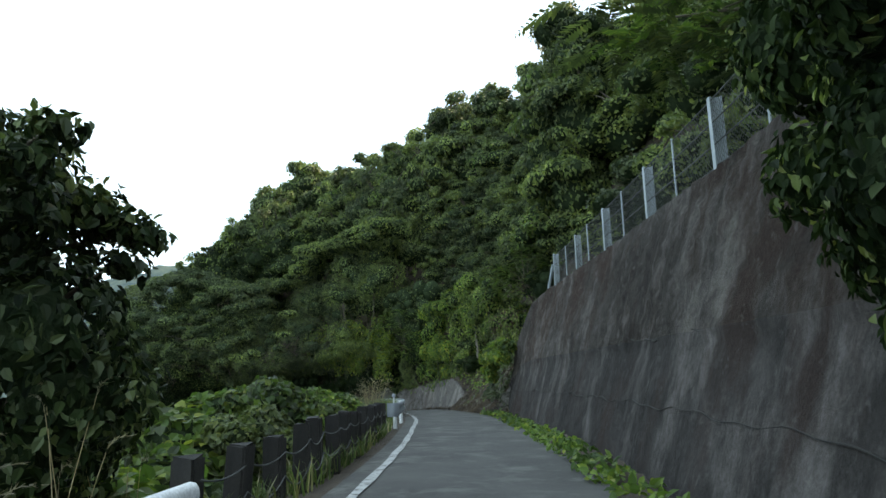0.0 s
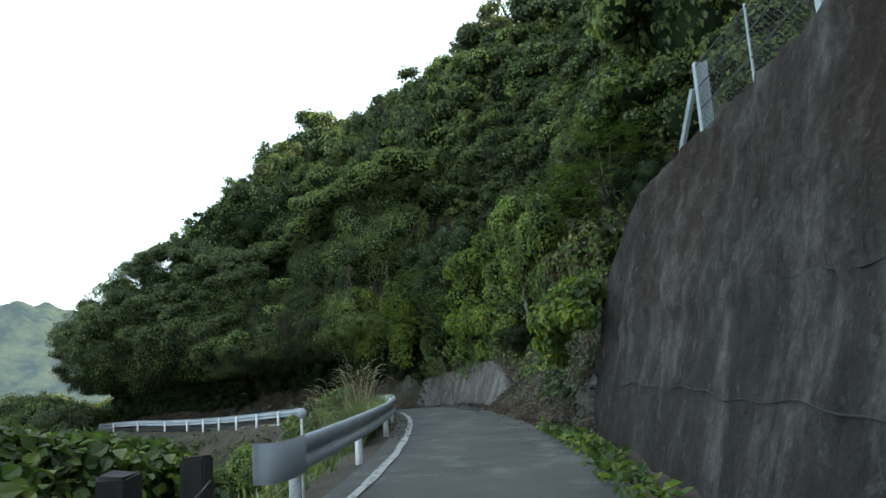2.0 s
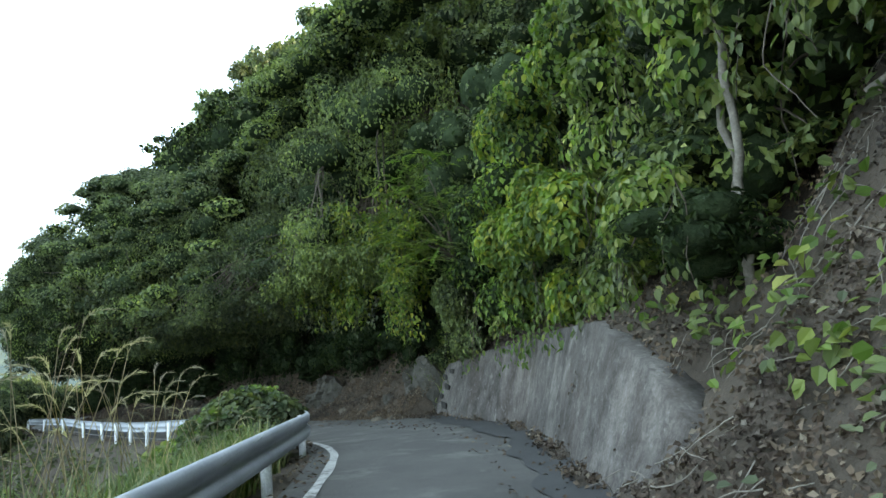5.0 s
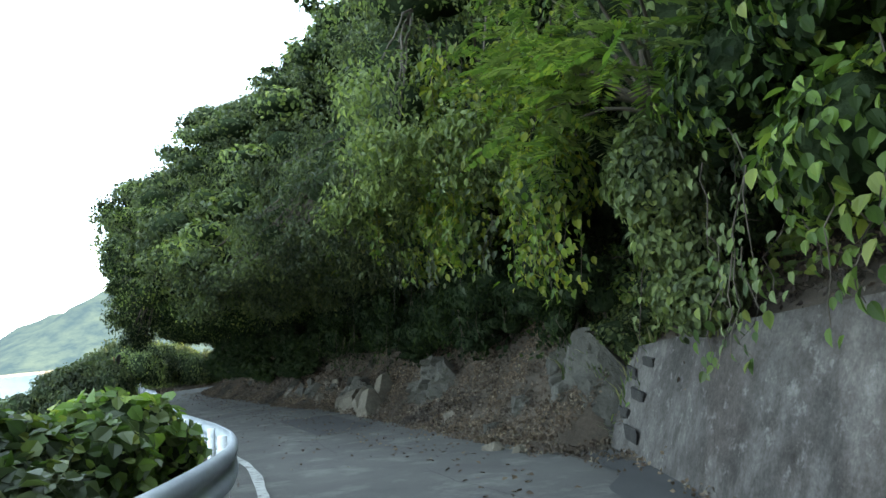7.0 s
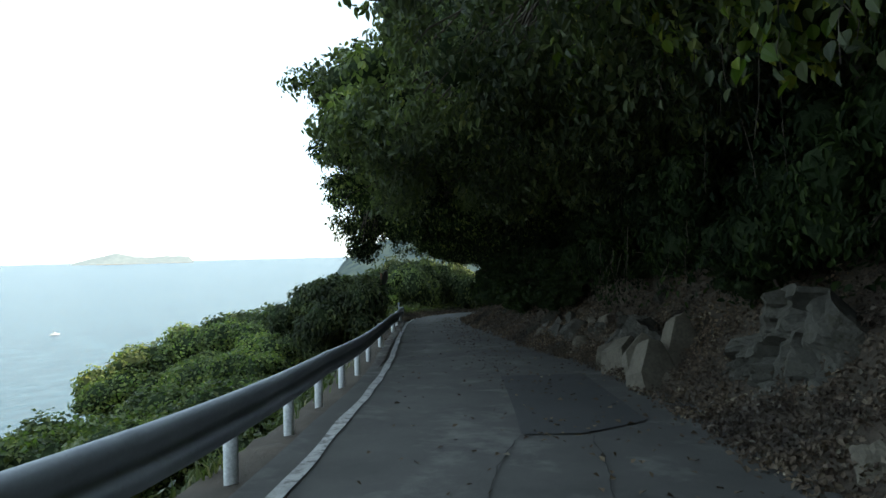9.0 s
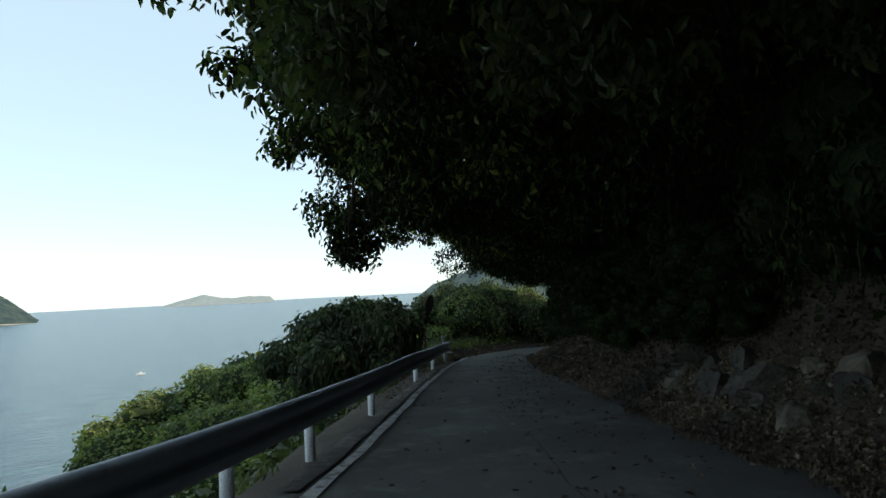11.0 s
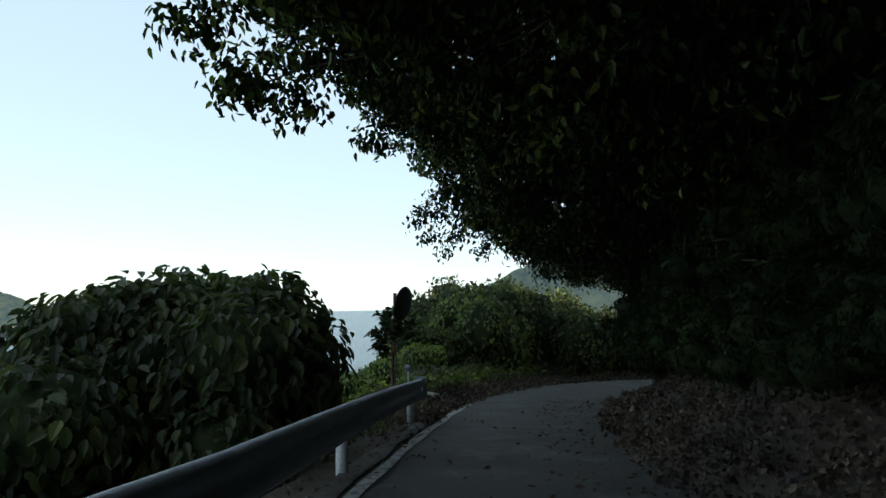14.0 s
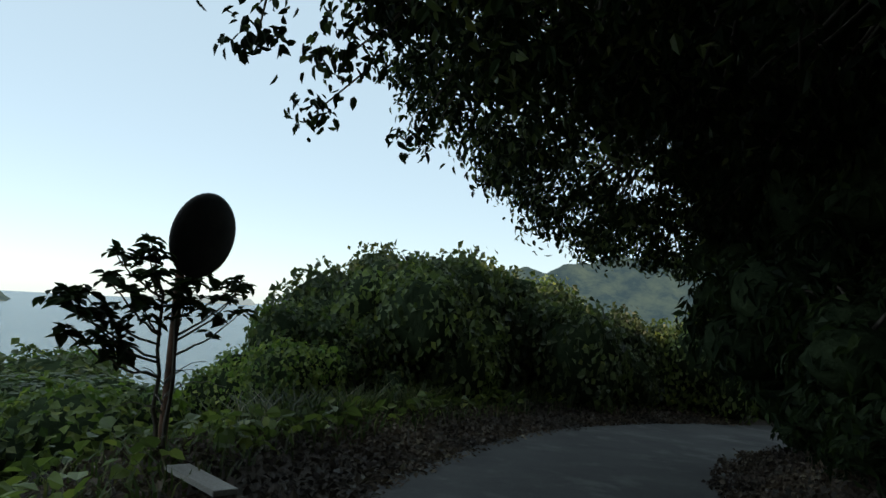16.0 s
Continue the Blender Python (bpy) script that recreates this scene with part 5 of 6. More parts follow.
feathery_tree(at(26.4, 4.0, 4.0), [at(25.6 + a, 3.0 + b, 5.3 + c) for a, b, c in ((0, 0, 0), (0.8, -0.4, 0.4), (1.6, 0.1, 0.7), (0.3, 0.6, 1.2), (1.2, 0.5, 1.6), (-0.5, 0.8, 0.8), (2.2, -0.2, 0.1), (2.4, 0.6, 1.2), (0.7, -0.1, -0.5))], 31)
feathery_tree(at(41.6, 3.8, 3.0), [at(40.0 + a, 1.65 + b, 3.75 + c) for a, b, c in ((0, 0, 0), (0.9, -0.3, 0.4), (1.8, -0.1, 0.6), (0.4, 0.2, 1.2), (1.3, 0.1, 1.5), (2.4, 0, 1.1), (1.0, -0.4, -0.2), (2.6, 0.2, 2.2), (1.4, 0.3, 2.6), (3.4, 0.2, 1.6), (2.0, 0.1, 0.0))], 32)
feathery_tree(at(6.6, 5.4, 5.0), [at(6.2 + a, 3.2 + b, 5.0 + c) for a, b, c in ((0, 0, 0), (0.3, -0.6, 0.05), (0.9, -0.9, 0.1), (0.6, 0.4, 0.3), (1.5, -0.3, 0.4), (1.2, -1.5, 0.3), (0.2, -1.6, 0.15))], 33, 20, 0.5, "feathery tree reaching over the concrete wall", (M_LEAF, M_VINE))


def scatter(name, s_rng, u_rng, count, leaf, mats, label, seed, patchy=0.0, patch_size=1.4, lift=0.02, wild=0.5, down=0.3, full=True, wide=0.36, up=(0, 0, 1)):
    """Leaves strewn over the bank above the road."""
    rr = np.random.default_rng(seed)
    s, u = rr.uniform(*s_rng, count), rr.uniform(*u_rng, count)
    q = at(s, u)
    keep = waves(q[:, :2], patch_size, seed) + rr.normal(0, 0.25, count) > patchy
    s, u = s[keep], u[keep]
    p = hill_point(s, u, lift) + rr.normal(0, 0.02, (len(s), 3)) + rr.uniform(0, lift, (len(s), 1)) * [0, 0, 1]
    tx, ty = np.interp(s, LS, LT[:, 0]), np.interp(s, LS, LT[:, 1])
    n = np.stack([-ty * 0.6, tx * 0.6, 0 * s + 0.9], 1)
    pick = rr.random(len(p)) < 0.3
    ch = [leaf_chunk(p[~pick], n[~pick], leaf, 0, wide, down, wild, seed, full), leaf_chunk(p[pick], n[pick], leaf, 1, wide, down, wild, seed + 1, full)]
    return tagged(link_mesh(name, chunks_mesh(name, ch), mats), label, "leaves", kind="stuff")


scatter("leaf_litter", (22.3, 43), (0.0, 2.9), 34000, 0.055, [M_LITTER, M_LITTER], "dead brown leaves strewn down the soil bank", 41, -0.5, wild=0.9, full=False)
scatter("leaf_litter", (22.2, 31), (0.05, 3.6), 36000, 0.05, [M_LITTER, M_LITTER], "thick dead leaves and bits of vine covering the bank", 49, -1.2, wild=0.9, full=False)
scatter("leaf_litter", (43, 60), (-0.25, 2.0), 42000, 0.052, [M_LITTER, M_LITTER], "dead brown leaves heaped along the foot of the bank", 42, -0.9, wild=0.9, full=False, lift=0.04)
scatter("leaf_litter", (60, 84), (-0.2, 1.9), 30000, 0.06, [M_LITTER, M_LITTER], "dead brown leaves heaped along the foot of the bank", 43, -0.9, wild=0.9, full=False, lift=0.04)
scatter("ground_creeper", (22.8, 27.4), (0.5, 2.9), 9000, 0.085, [M_DULL, M_MID], "dusty green creeper with round leaves over the soil bank", 53, 0.05, 1.6, lift=0.16, wild=0.6, full=3, wide=0.42)
scatter("ground_creeper", (22.4, 30.5), (0.35, 3.6), 8000, 0.085, [M_DULL, M_LEAF], "green creeper leaves spreading over the soil bank", 44, 0.5, 1.3, lift=0.1)
scatter("ground_creeper", (27.0, 43), (0.9, 5.0), 9000, 0.12, [M_LEAF, M_VINE], "green creeper leaves covering the slope above the low wall", 45, 0.0, 1.5, lift=0.14)
# bank creeper coloured for the shade it grows in
scatter("ground_creeper", (43.0, 76), (1.2, 4.0), 15000, 0.12, [M_DARK, M_DARK], "creeper leaves on the rocky bank, darkened for the shade", 46, 0.05, 1.2, lift=0.16)
# its share of near-black leaves deepens the gaps as shade would
scatter("ground_creeper", (26, 56), (3.5, 13), 14000, 0.26, [M_LEAF, M_DARK], "thick creeper between the trees of the slope", 48, -0.6, 2.5, lift=0.35, full=False)
scatter("ground_creeper", (1.0, 24), (2.6, 6.5), 9000, 0.13, [M_LEAF, M_VINE], "creeper leaves behind the fence above the wall", 47, -0.2, 1.5, lift=0.2)


def litter_on_road(name, rows, label, seed, size=0.07):
    """Loose dead leaves on the road: rows of s from, s to, offset from, offset to, count."""
    rr = np.random.default_rng(seed)
    P = np.concatenate([at(rr.uniform(a, c, n), rr.uniform(d, e, n), 0.03 + rr.uniform(0, 0.015, n)) for a, c, d, e, n in rows])
    ch = [leaf_chunk(P, np.tile([0, 0, 1.0], (len(P), 1)), size, 0, 0.36, 0.0, 0.35, seed)]
    return tagged(link_mesh(name, chunks_mesh(name, ch), [M_LITTER]), label, "leaves", kind="stuff")


litter_on_road("fallen_leaves", [(24, 44, 0.5, 1.3, 260), (44, 60, 0.4, 2.4, 420), (44, 75, -1.2, 1.2, 260), (60, 78, 0.2, 1.5, 420), (62, 78, -2.2, -1.3, 900), (24, 40, -1.9, -1.4, 300), (75, 84, -3.6, -1.2, 3200)], "loose brown leaves lying on the asphalt", 51)


def blades(name, points, height, seed, mats, label, kind="stuff", lean=0.35, width=0.012, category="grass"):
    """Grass: each blade a narrow bent strip that tapers to its tip."""
    rr = np.random.default_rng(seed)
    n = len(points)
    H = height * rr.uniform(0.5, 1.2, n)[:, None]
    a = rr.uniform(0, 6.28, n)
    d = np.stack([np.cos(a), np.sin(a), 0 * a], 1)
    w = np.stack([-np.sin(a), np.cos(a), 0 * a], 1) * width * rr.uniform(0.6, 1.4, n)[:, None]
    z = np.array([0, 0, 1.0])
    l = lean * rr.uniform(0.3, 1.6, n)[:, None]
    p1, p2 = points + z * H * 0.55 + d * H * l * 0.3, points + z * H * 0.9 + d * H * l
    V = np.stack([points - w, points + w, p1 - w * 0.8, p1 + w * 0.8, p2], 1).reshape(-1, 3)
    b0 = np.arange(n)[:, None] * 5
    quads, tris = b0 + np.array([[0, 1, 3, 2]]), b0 + np.array([[2, 3, 4]])
    me = chunks_mesh(name, [(V, quads, 0, False), (np.zeros((0, 3)), tris - len(V), 0, False)])
    return tagged(link_mesh(name, me, mats), label, category, kind=kind)


def sea_side(s, u):
    """A place on the verge and the slope below it, u beyond the edge line."""
    off = left_line(s) - 0.22 - u
    return at(s, off, sea_side_z(s, u) + 0.012)


rr = np.random.default_rng(61)
n = 15000
s, u = rr.uniform(24.0, 35.4, n), 0.55 + 2.6 * rr.random(n) ** 1.5
blades("grass", sea_side(s, u), 0.75, 62, [M_GRASS], "green and straw-coloured grass on the slope behind the guardrail", lean=0.5)
n = 5200
s, u = rr.uniform(16.5, 75, n), 0.45 + 0.5 * rr.random(n)
keep = waves(np.stack([s, s * 0], 1), 2.3, 4) > 0.25
blades("weeds", sea_side(s, u)[keep], 0.2, 63, [M_GRASS], "tufts of weeds along the verge", lean=0.7)
n = 3600
s, u = rr.uniform(-4, 18, n), 0.35 + 1.5 * rr.random(n)
blades("weeds", sea_side(s, u), 0.4, 64, [M_GRASS], "weeds and grass round the old fence posts", lean=0.6)
n = 2200
s, o = rr.uniform(74.5, 88, n), rr.uniform(-4.4, -2.4, n)
blades("weeds", at(s, o, sea_side_z(s, left_line(s) - 0.22 - o)), 0.3, 65, [M_GRASS], "weeds on the outside of the bend", lean=0.6)
n = 3600
s, u = rr.uniform(78.5, 88, n), 1.6 + 1.0 * rr.random(n)
blades("weeds", sea_side(s, u), 0.55, 68, [M_GRASS], "ferny weeds before the shrubs of the bend", lean=0.7)
n = 16000
s, u = rr.uniform(72.5, 90, n), -0.15 + 3.2 * rr.random(n) ** 1.2
P = sea_side(s, u) + np.array([0, 0, 1.0]) * (0.02 + 0.1 * rr.random((n, 1)) * np.clip(u, 0, 1)[:, None])
tagged(link_mesh("leaf_litter", chunks_mesh("leaf_litter", [leaf_chunk(P, np.tile([0, 0, 1.0], (n, 1)), 0.085, 0, 0.34, 0.1, 0.8, 69)]), [M_LITTER]), "dead brown leaves heaped on the outside of the bend", "leaves", kind="stuff")
n = 700
s, u = rr.uniform(42.5, 44.4, n), rr.uniform(0.95, 1.7, n)
blades("grass", hill_point(s, u), 0.36, 67, [M_GRASS], "grass hanging over the rocks beside the low wall", lean=0.9)
# weeds at the foot of the concrete wall
n = 2400
s = rr.uniform(3, 24.5, n)
keep = waves(np.stack([s, s * 0], 1), 1.9, 9) > -0.35
s = s[keep]
P = at(s, 1.5 - 0.5 * rr.random(len(s)) ** 1.4, 0.02 + 0.16 * rr.random(len(s)))
ch = [leaf_chunk(P, np.tile([-0.4, -0.2, 1.0], (len(P), 1)), 0.12, 0, 0.3, 0.1, 0.8, 66, True)]
tagged(link_mesh("weeds", chunks_mesh("weeds", ch), [M_VINE]), "bright green weeds along the foot of the wall", "weeds", kind="stuff")


def plume_grass(name, s, u, stalks, height, seed, label):
    """A clump of tall grass: long blades and stalks with drooping silky plumes."""
    rr = np.random.default_rng(seed)
    org = sea_side(s, u)
    ob = tagged(new(name), label, "grass", "tall plume grasses")
    ob.matrix_world = Matrix.Translation(org.tolist())
    pts = np.c_[rr.normal(0, 0.16, (150, 2)), np.full(150, -0.1)]
    bl = blades("tuft", pts, height * 0.75, seed, [M_GRASS], "", kind="", lean=0.6, width=0.011, category="")
    bl.parent = ob
    stems, hairs, base = [], [], []
    for i in range(stalks * 2):
        a, l = rr.uniform(0, 6.28), rr.uniform(0.05, 0.3) * height
        top = np.array([math.cos(a) * l, math.sin(a) * l, height * rr.uniform(0.85, 1.25)])
        b = np.r_[rr.normal(0, 0.12, 2), -0.1]
        q = np.linspace(0, 1, 7)[:, None]
        P = b + (top - b) * q + np.array([math.cos(a), math.sin(a), 0]) * 0.12 * height * q ** 2
        stems.append((*tube_arrays(P, np.linspace(0.006, 0.003, 7), 4), 0, True))
        k = np.sort(rr.random(46))[:, None]
        arc = np.array([math.cos(a), math.sin(a), 0])
        way = unit(P[-1] - P[-2])
        L = rr.uniform(0.22, 0.36)
        rib = P[-1] + (way * k + (arc * 0.45 - np.array([0, 0, 0.55])) * k ** 2) * L
        d = unit(way + (arc * 0.9 - np.array([0, 0, 1.1])) * k + rr.normal(0, 0.28, (46, 3)))
        w = unit(np.cross(d, rr.normal(0, 1, (46, 3)))) * 0.0035
        hairs.append(np.stack([rib - w, rib + w, rib + d * rr.uniform(0.03, 0.07, (46, 1))], 1).reshape(-1, 3))
    link_mesh("stalk", chunks_mesh("stalk", stems), [M_STRAW], ob)
    H = np.concatenate(hairs)
    link_mesh("seed_head", chunks_mesh("seed_head", [(H, np.arange(len(H)).reshape(-1, 3), 0, False)]), [M_PLUME], ob, "pale silky plume")
    return ob


for k, (s, u, st, h) in enumerate([(27.0, 1.3, 5, 1.3), (28.4, 1.1, 7, 1.45), (29.6, 1.2, 8, 1.5), (30.6, 1.0, 9, 1.5), (31.6, 1.1, 8, 1.4), (32.6, 1.2, 6, 1.35), (33.6, 1.3, 5, 1.2), (30.0, 2.0, 6, 1.7), (31.4, 2.1, 6, 1.7), (28.6, 2.2, 5, 1.7), (26.4, 2.2, 5, 1.7), (35.0, 1.2, 4, 1.1)]):
    plume_grass("plume_grass", s, u, st, h, 200 + k, "tall grass clump with pale drooping plumes behind the guardrail")
for k, (s, u, h) in enumerate([(3.6, 1.6, 1.3), (4.3, 1.3, 1.3), (4.9, 1.9, 1.4), (4.2, 2.3, 1.5), (5.6, 1.5, 1.1), (3.2, 1.2, 1.1)]):
    plume_grass("plume_grass", s, u, 2, h, 230 + k, "tall grass clump beside the end of the guardrail")

# creeper leaves on the slope below the road
for k, (a, c, n, lab) in enumerate([(0, 26, 11000, "creeper leaves carpeting the slope below the fence"), (38, 75, 13000, "creeper leaves carpeting the slope towards the sea"), (74, 96, 9000, "creeper and low shrubs beyond the bend")]):
    rr = np.random.default_rng(70 + k)
    s, u = rr.uniform(a, c, n), 1.1 + 4.8 * rr.random(n)
    p = sea_side(s, u)
    keep = waves(p[:, :2], 2.2, 70 + k) + rr.normal(0, 0.2, n) > -0.15
    p = p[keep] + np.array([0, 0, 1.0]) * (0.05 + 0.3 * rr.random((keep.sum(), 1)))
    ch = [leaf_chunk(p, np.tile([-0.3, 0, 1.0], (len(p), 1)), 0.17, 0, 0.38, 0.3, 0.5, 71 + k, True)]
    tagged(link_mesh("ground_creeper", chunks_mesh("ground_creeper", ch), [M_LEAF]), lab, "leaves", kind="stuff")

# ---- fence on the wall ----
M_FENCE = surface("fence_steel", (0.3, 0.35, 0.38), (0.42, 0.47, 0.5), 3, 50, 0.5, 0.1, 0.002, metal=0.2)
M_WIRE = surface("fence_wire", (0.07, 0.075, 0.075), (0.13, 0.135, 0.135), 6, 60, 0.7, 0.1, 0.002, metal=0.3)
M_RUST = surface("rusty_steel", (0.06, 0.03, 0.02), (0.2, 0.09, 0.05), 6, 40, 0.85, 0.4, 0.004)
M_WOOD = surface("weathered_wood", (0.25, 0.22, 0.19), (0.45, 0.42, 0.38), 5, 50, 0.85, 0.4, 0.004, stretch=(1, 0.15, 1))
M_BACK = surface("mirror_back", (0.02, 0.018, 0.017), (0.05, 0.045, 0.042), 5, 40, 0.7, 0.2, 0.003)

FENCE_S = [-9.8, -6.9, -3.9, -0.9, 2.1, 5.1, 8.1, 11.1, 14.1, 17.05, 20.0]


def fence_point(s, h):
    p = at(s, wall_top(s) + 0.12)
    p[2] = float(wall_crest(s)) + h
    return p


fence = tagged(new("safety_fence"), "steel mesh fence on broad pale posts above the wall", "fence")
org = fence_point(5.1, 0.0)
fence.matrix_world = Matrix.Translation(org.tolist())
for s in FENCE_S:
    bm = bmesh.new()
    box(bm, -0.012, 0.012, -0.05, 0.05, -0.25, 1.06)
    box(bm, 0.136, 0.154, -0.05, 0.05, -0.25, 1.06)
    box(bm, 0.012, 0.136, -0.006, 0.006, -0.25, 1.06)
    ob = part("post", bm, M_FENCE, fence, "broad pale steel channel post")
    ob.matrix_local = Matrix.Translation((fence_point(s, 0) - org).tolist()) @ pose(0, 0, 0, 0, 0, heading(s))
for a, c in zip(FENCE_S[:-1], FENCE_S[1:]):
    m = (a + c) / 2
    for h in (0.1, 0.4, 0.7, 1.0):
        V, F = tube_arrays([fence_point(a, h) - org, fence_point(m, h) - org, fence_point(c, h) - org], [0.009] * 3, 6)
        link_mesh("rail", chunks_mesh("rail", [(V, F, 0, True)]), M_WIRE, fence)
    V, F = tube_arrays([fence_point(m, -0.2) - org, fence_point(m, 0.4) - org, fence_point(m, 1.04) - org], [0.017] * 3, 8)
    link_mesh("baluster", chunks_mesh("baluster", [(V, F, 0, True)]), M_FENCE, fence, "thin pale middle post")
    wires = []
    for k in np.arange(a - 0.95, c, 0.085):
        for sg in (0, 1):
            s0, s1 = max(k, a), min(k + 0.95, c)
            if s1 - s0 > 0.05:
                h0, h1 = (s0 - k), (s1 - k)
                if sg:
                    h0, h1 = 0.95 - h0, 0.95 - h1
                wires.append((*tube_arrays([fence_point(s0, 0.06 + h0) - org, fence_point(s1, 0.06 + h1) - org], [0.0025] * 2, 3), 0, False))
    link_mesh("wire_mesh", chunks_mesh("wire_mesh", wires), M_WIRE, fence, "grey diamond wire netting")
# bent end strut of the fence
V, F = tube_arrays([fence_point(20.1, 0.75) - org, fence_point(20.5, 0.2) - org, fence_point(20.75, -0.35) - org], [0.05, 0.05, 0.045], 6)
link_mesh("strut", chunks_mesh("strut", [(V, F, 0, False)]), M_FENCE, fence, "bent pale end strut")

# the joint and streaks of the tall wall


def wall_face(s, f):
    """A place on the tall wall's face, f of the way up."""
    z0 = np.interp(s, LS, LP[:, 2])
    h = -0.25 + (float(wall_crest(s)) - z0 + 0.25) * f
    o = float(wall_base(s)) + (float(wall_top(s)) - float(wall_base(s))) * f
    return at(s, o - 0.012, h)


wall_ob = bpy.data.objects["wall_1"]
for k, (s0, s1, f0, f1, w) in enumerate([(-6, 13.5, 0.475, 0.485, 0.03), (13.6, 21.4, 0.48, 0.47, 0.014), (2, 21.4, 0.27, 0.27, 0.012), (6, 20, 0.7, 0.69, 0.012)]):
    ss = np.arange(s0, s1, 0.15)
    wob = 0.006 * np.sin(ss * 2.7 + k) + 0.004 * np.sin(ss * 7.1)
    c = np.array([wall_face(s, f0 + (f1 - f0) * (s - s0) / (s1 - s0) + wb) for s, wb in zip(ss, wob)])
    V, F = tube_arrays(c, w * (0.35 + 0.3 * np.abs(np.sin(ss * 1.3))), 5)
    link_mesh("joint", chunks_mesh("joint", [(V, F, 0, False)]), M_POST, wall_ob, "dark open joint between two pours of concrete")
for k, s in enumerate([-2.0, 3.2, 8.4, 13.6, 18.8]):
    c = np.array([wall_face(s + 0.05 * math.sin(f * 9), f) for f in np.linspace(0.02, 0.46, 12)])
    V, F = tube_arrays(c, [0.002] * 12, 5)
    link_mesh("joint", chunks_mesh("joint", [(V, F, 0, False)]), M_POST, wall_ob, "narrow upright joint")

# ---- old fence of black posts with sagging wire ----
old = tagged(new("post_fence"), "row of square blackened timber posts strung with sagging wire", "fence")
POSTS = [4.7, 5.7, 6.7, 7.7, 8.6, 9.6, 10.55, 11.5, 12.5, 13.55, 14.5, 15.5, 16.45]
rr = np.random.default_rng(81)
org = at(POSTS[0], -2.3)
old.matrix_world = Matrix.Translation(org.tolist())
tops = []
for s in POSTS:
    o = -2.32 + 0.004 * (s - 5) + rr.uniform(-0.03, 0.03)
    hgt = 0.71 + rr.uniform(-0.04, 0.05)
    bm = bmesh.new()
    box(bm, -0.095, 0.095, -0.095, 0.095, -0.5, hgt, 0.018)
    for v in bm.verts:
        v.co += Vector((rr.normal(0, 0.006), rr.normal(0, 0.006), rr.normal(0, 0.01) if v.co.z > 0.5 else 0))
    ob = part("post", bm, M_POST, old)
    p = at(s, o)
    ob.matrix_local = Matrix.Translation((p - org).tolist()) @ pose(0, 0, 0, rr.uniform(-3, 3), rr.uniform(-3, 3), heading(s) + rr.uniform(-10, 10))
    tops.append((p - org, hgt))
for lvl, sag in ((0.75, 0.1), (0.4, 0.14)):
    for (p, h), (q, g) in zip(tops[:-1], tops[1:]):
        k = np.linspace(0, 1, 9)[:, None]
        side_in = np.array([0.11, 0, 0])
        c = (p + side_in + [0, 0, h * lvl]) * (1 - k) + (q + side_in + [0, 0, g * lvl]) * k - np.array([0, 0, 1.0]) * (4 * sag * rr.uniform(0.5, 1.2) * k * (1 - k))
        V, F = tube_arrays(c, [0.008] * 9, 5)
        link_mesh("wire", chunks_mesh("wire", [(V, F, 0, True)]), M_WIRE, old, "sagging grey wire rope")

# ---- guardrail ends and reflectors ----


def rail_terminal(rail, s, off, way):
    """The rounded end shoe of a guardrail."""
    org = np.array(rail.matrix_world.translation)
    rows = []
    for a in np.linspace(0, 1, 9):
        th = a * 2.2
        rows.append((s - way * (0.28 * math.sin(min(th, 1.57)) + 0.28), off + 0.04 - 0.17 * (1 - math.cos(th))))
    rows = [(s + way * 0.1, off + 0.056), (s - way * 0.2, off + 0.056)] + rows
    zs = np.array([0.33, 0.35, 0.52, 0.67, 0.69])
    V = np.concatenate([at(np.full(5, a), np.full(5, o) - np.array([0.02, 0, 0, 0, 0.02]), zs) for a, o in rows]) - org
    W = np.concatenate([at(np.full(5, a), np.full(5, o) - 0.012, zs) for a, o in rows]) - org
    f = grid_faces(len(rows), 5)
    link_mesh("end_shoe", chunks_mesh("end_shoe", [(V, f, 0, True), (W, f[:, ::-1], 0, True)]), M_STEEL if rail is rail_main else M_WHITE, rail, "rounded pale steel end shoe with bolts")


rail_terminal(rail_main, 18.0, float(rail_off(18.0)), 1)
rail_terminal(rail_main, 73.2, float(rail_off(73.2)), -1)


def reflector(s, off, h):
    ob = tagged(new("reflector"), "small round road reflector on a white stem above the guardrail", "reflector", "reflectors on the guardrail")
    ob.matrix_world = Matrix.Translation(at(s, off, 0).tolist()) @ pose(0, 0, 0, 0, 0, heading(s))
    V, F = tube_arrays([(0, 0, -0.1), (0, 0, h - 0.04)], [0.016, 0.016], 8)
    link_mesh("stem", chunks_mesh("stem", [(V, F, 0, True)]), M_WHITE, ob)
    bm = bmesh.new()
    bmesh.ops.create_cone(bm, cap_ends=True, segments=20, radius1=0.058, radius2=0.05, depth=0.035, matrix=Matrix.Translation((0, 0, h)) @ Matrix.Rotation(radians(90), 4, 'X'))
    part("lens", bm, M_STEEL, ob, "round grey reflector disc", True)


for s in (18.6, 72.8):
    reflector(s, float(rail_off(s)) - 0.14, 0.86)

# ---- patches, cracks and the damp gutter on the road ----


def road_area(name, s_values, o0, o1, cols, mat, label, lift):
    V = np.concatenate([at(np.full(cols, s), np.linspace(o0(s), o1(s), cols), 0.02 + lift) for s in s_values])
    return tagged(link_mesh(name, chunks_mesh(name, [(V, grid_faces(len(s_values), cols), 0, True)]), mat), label, kind="structure")


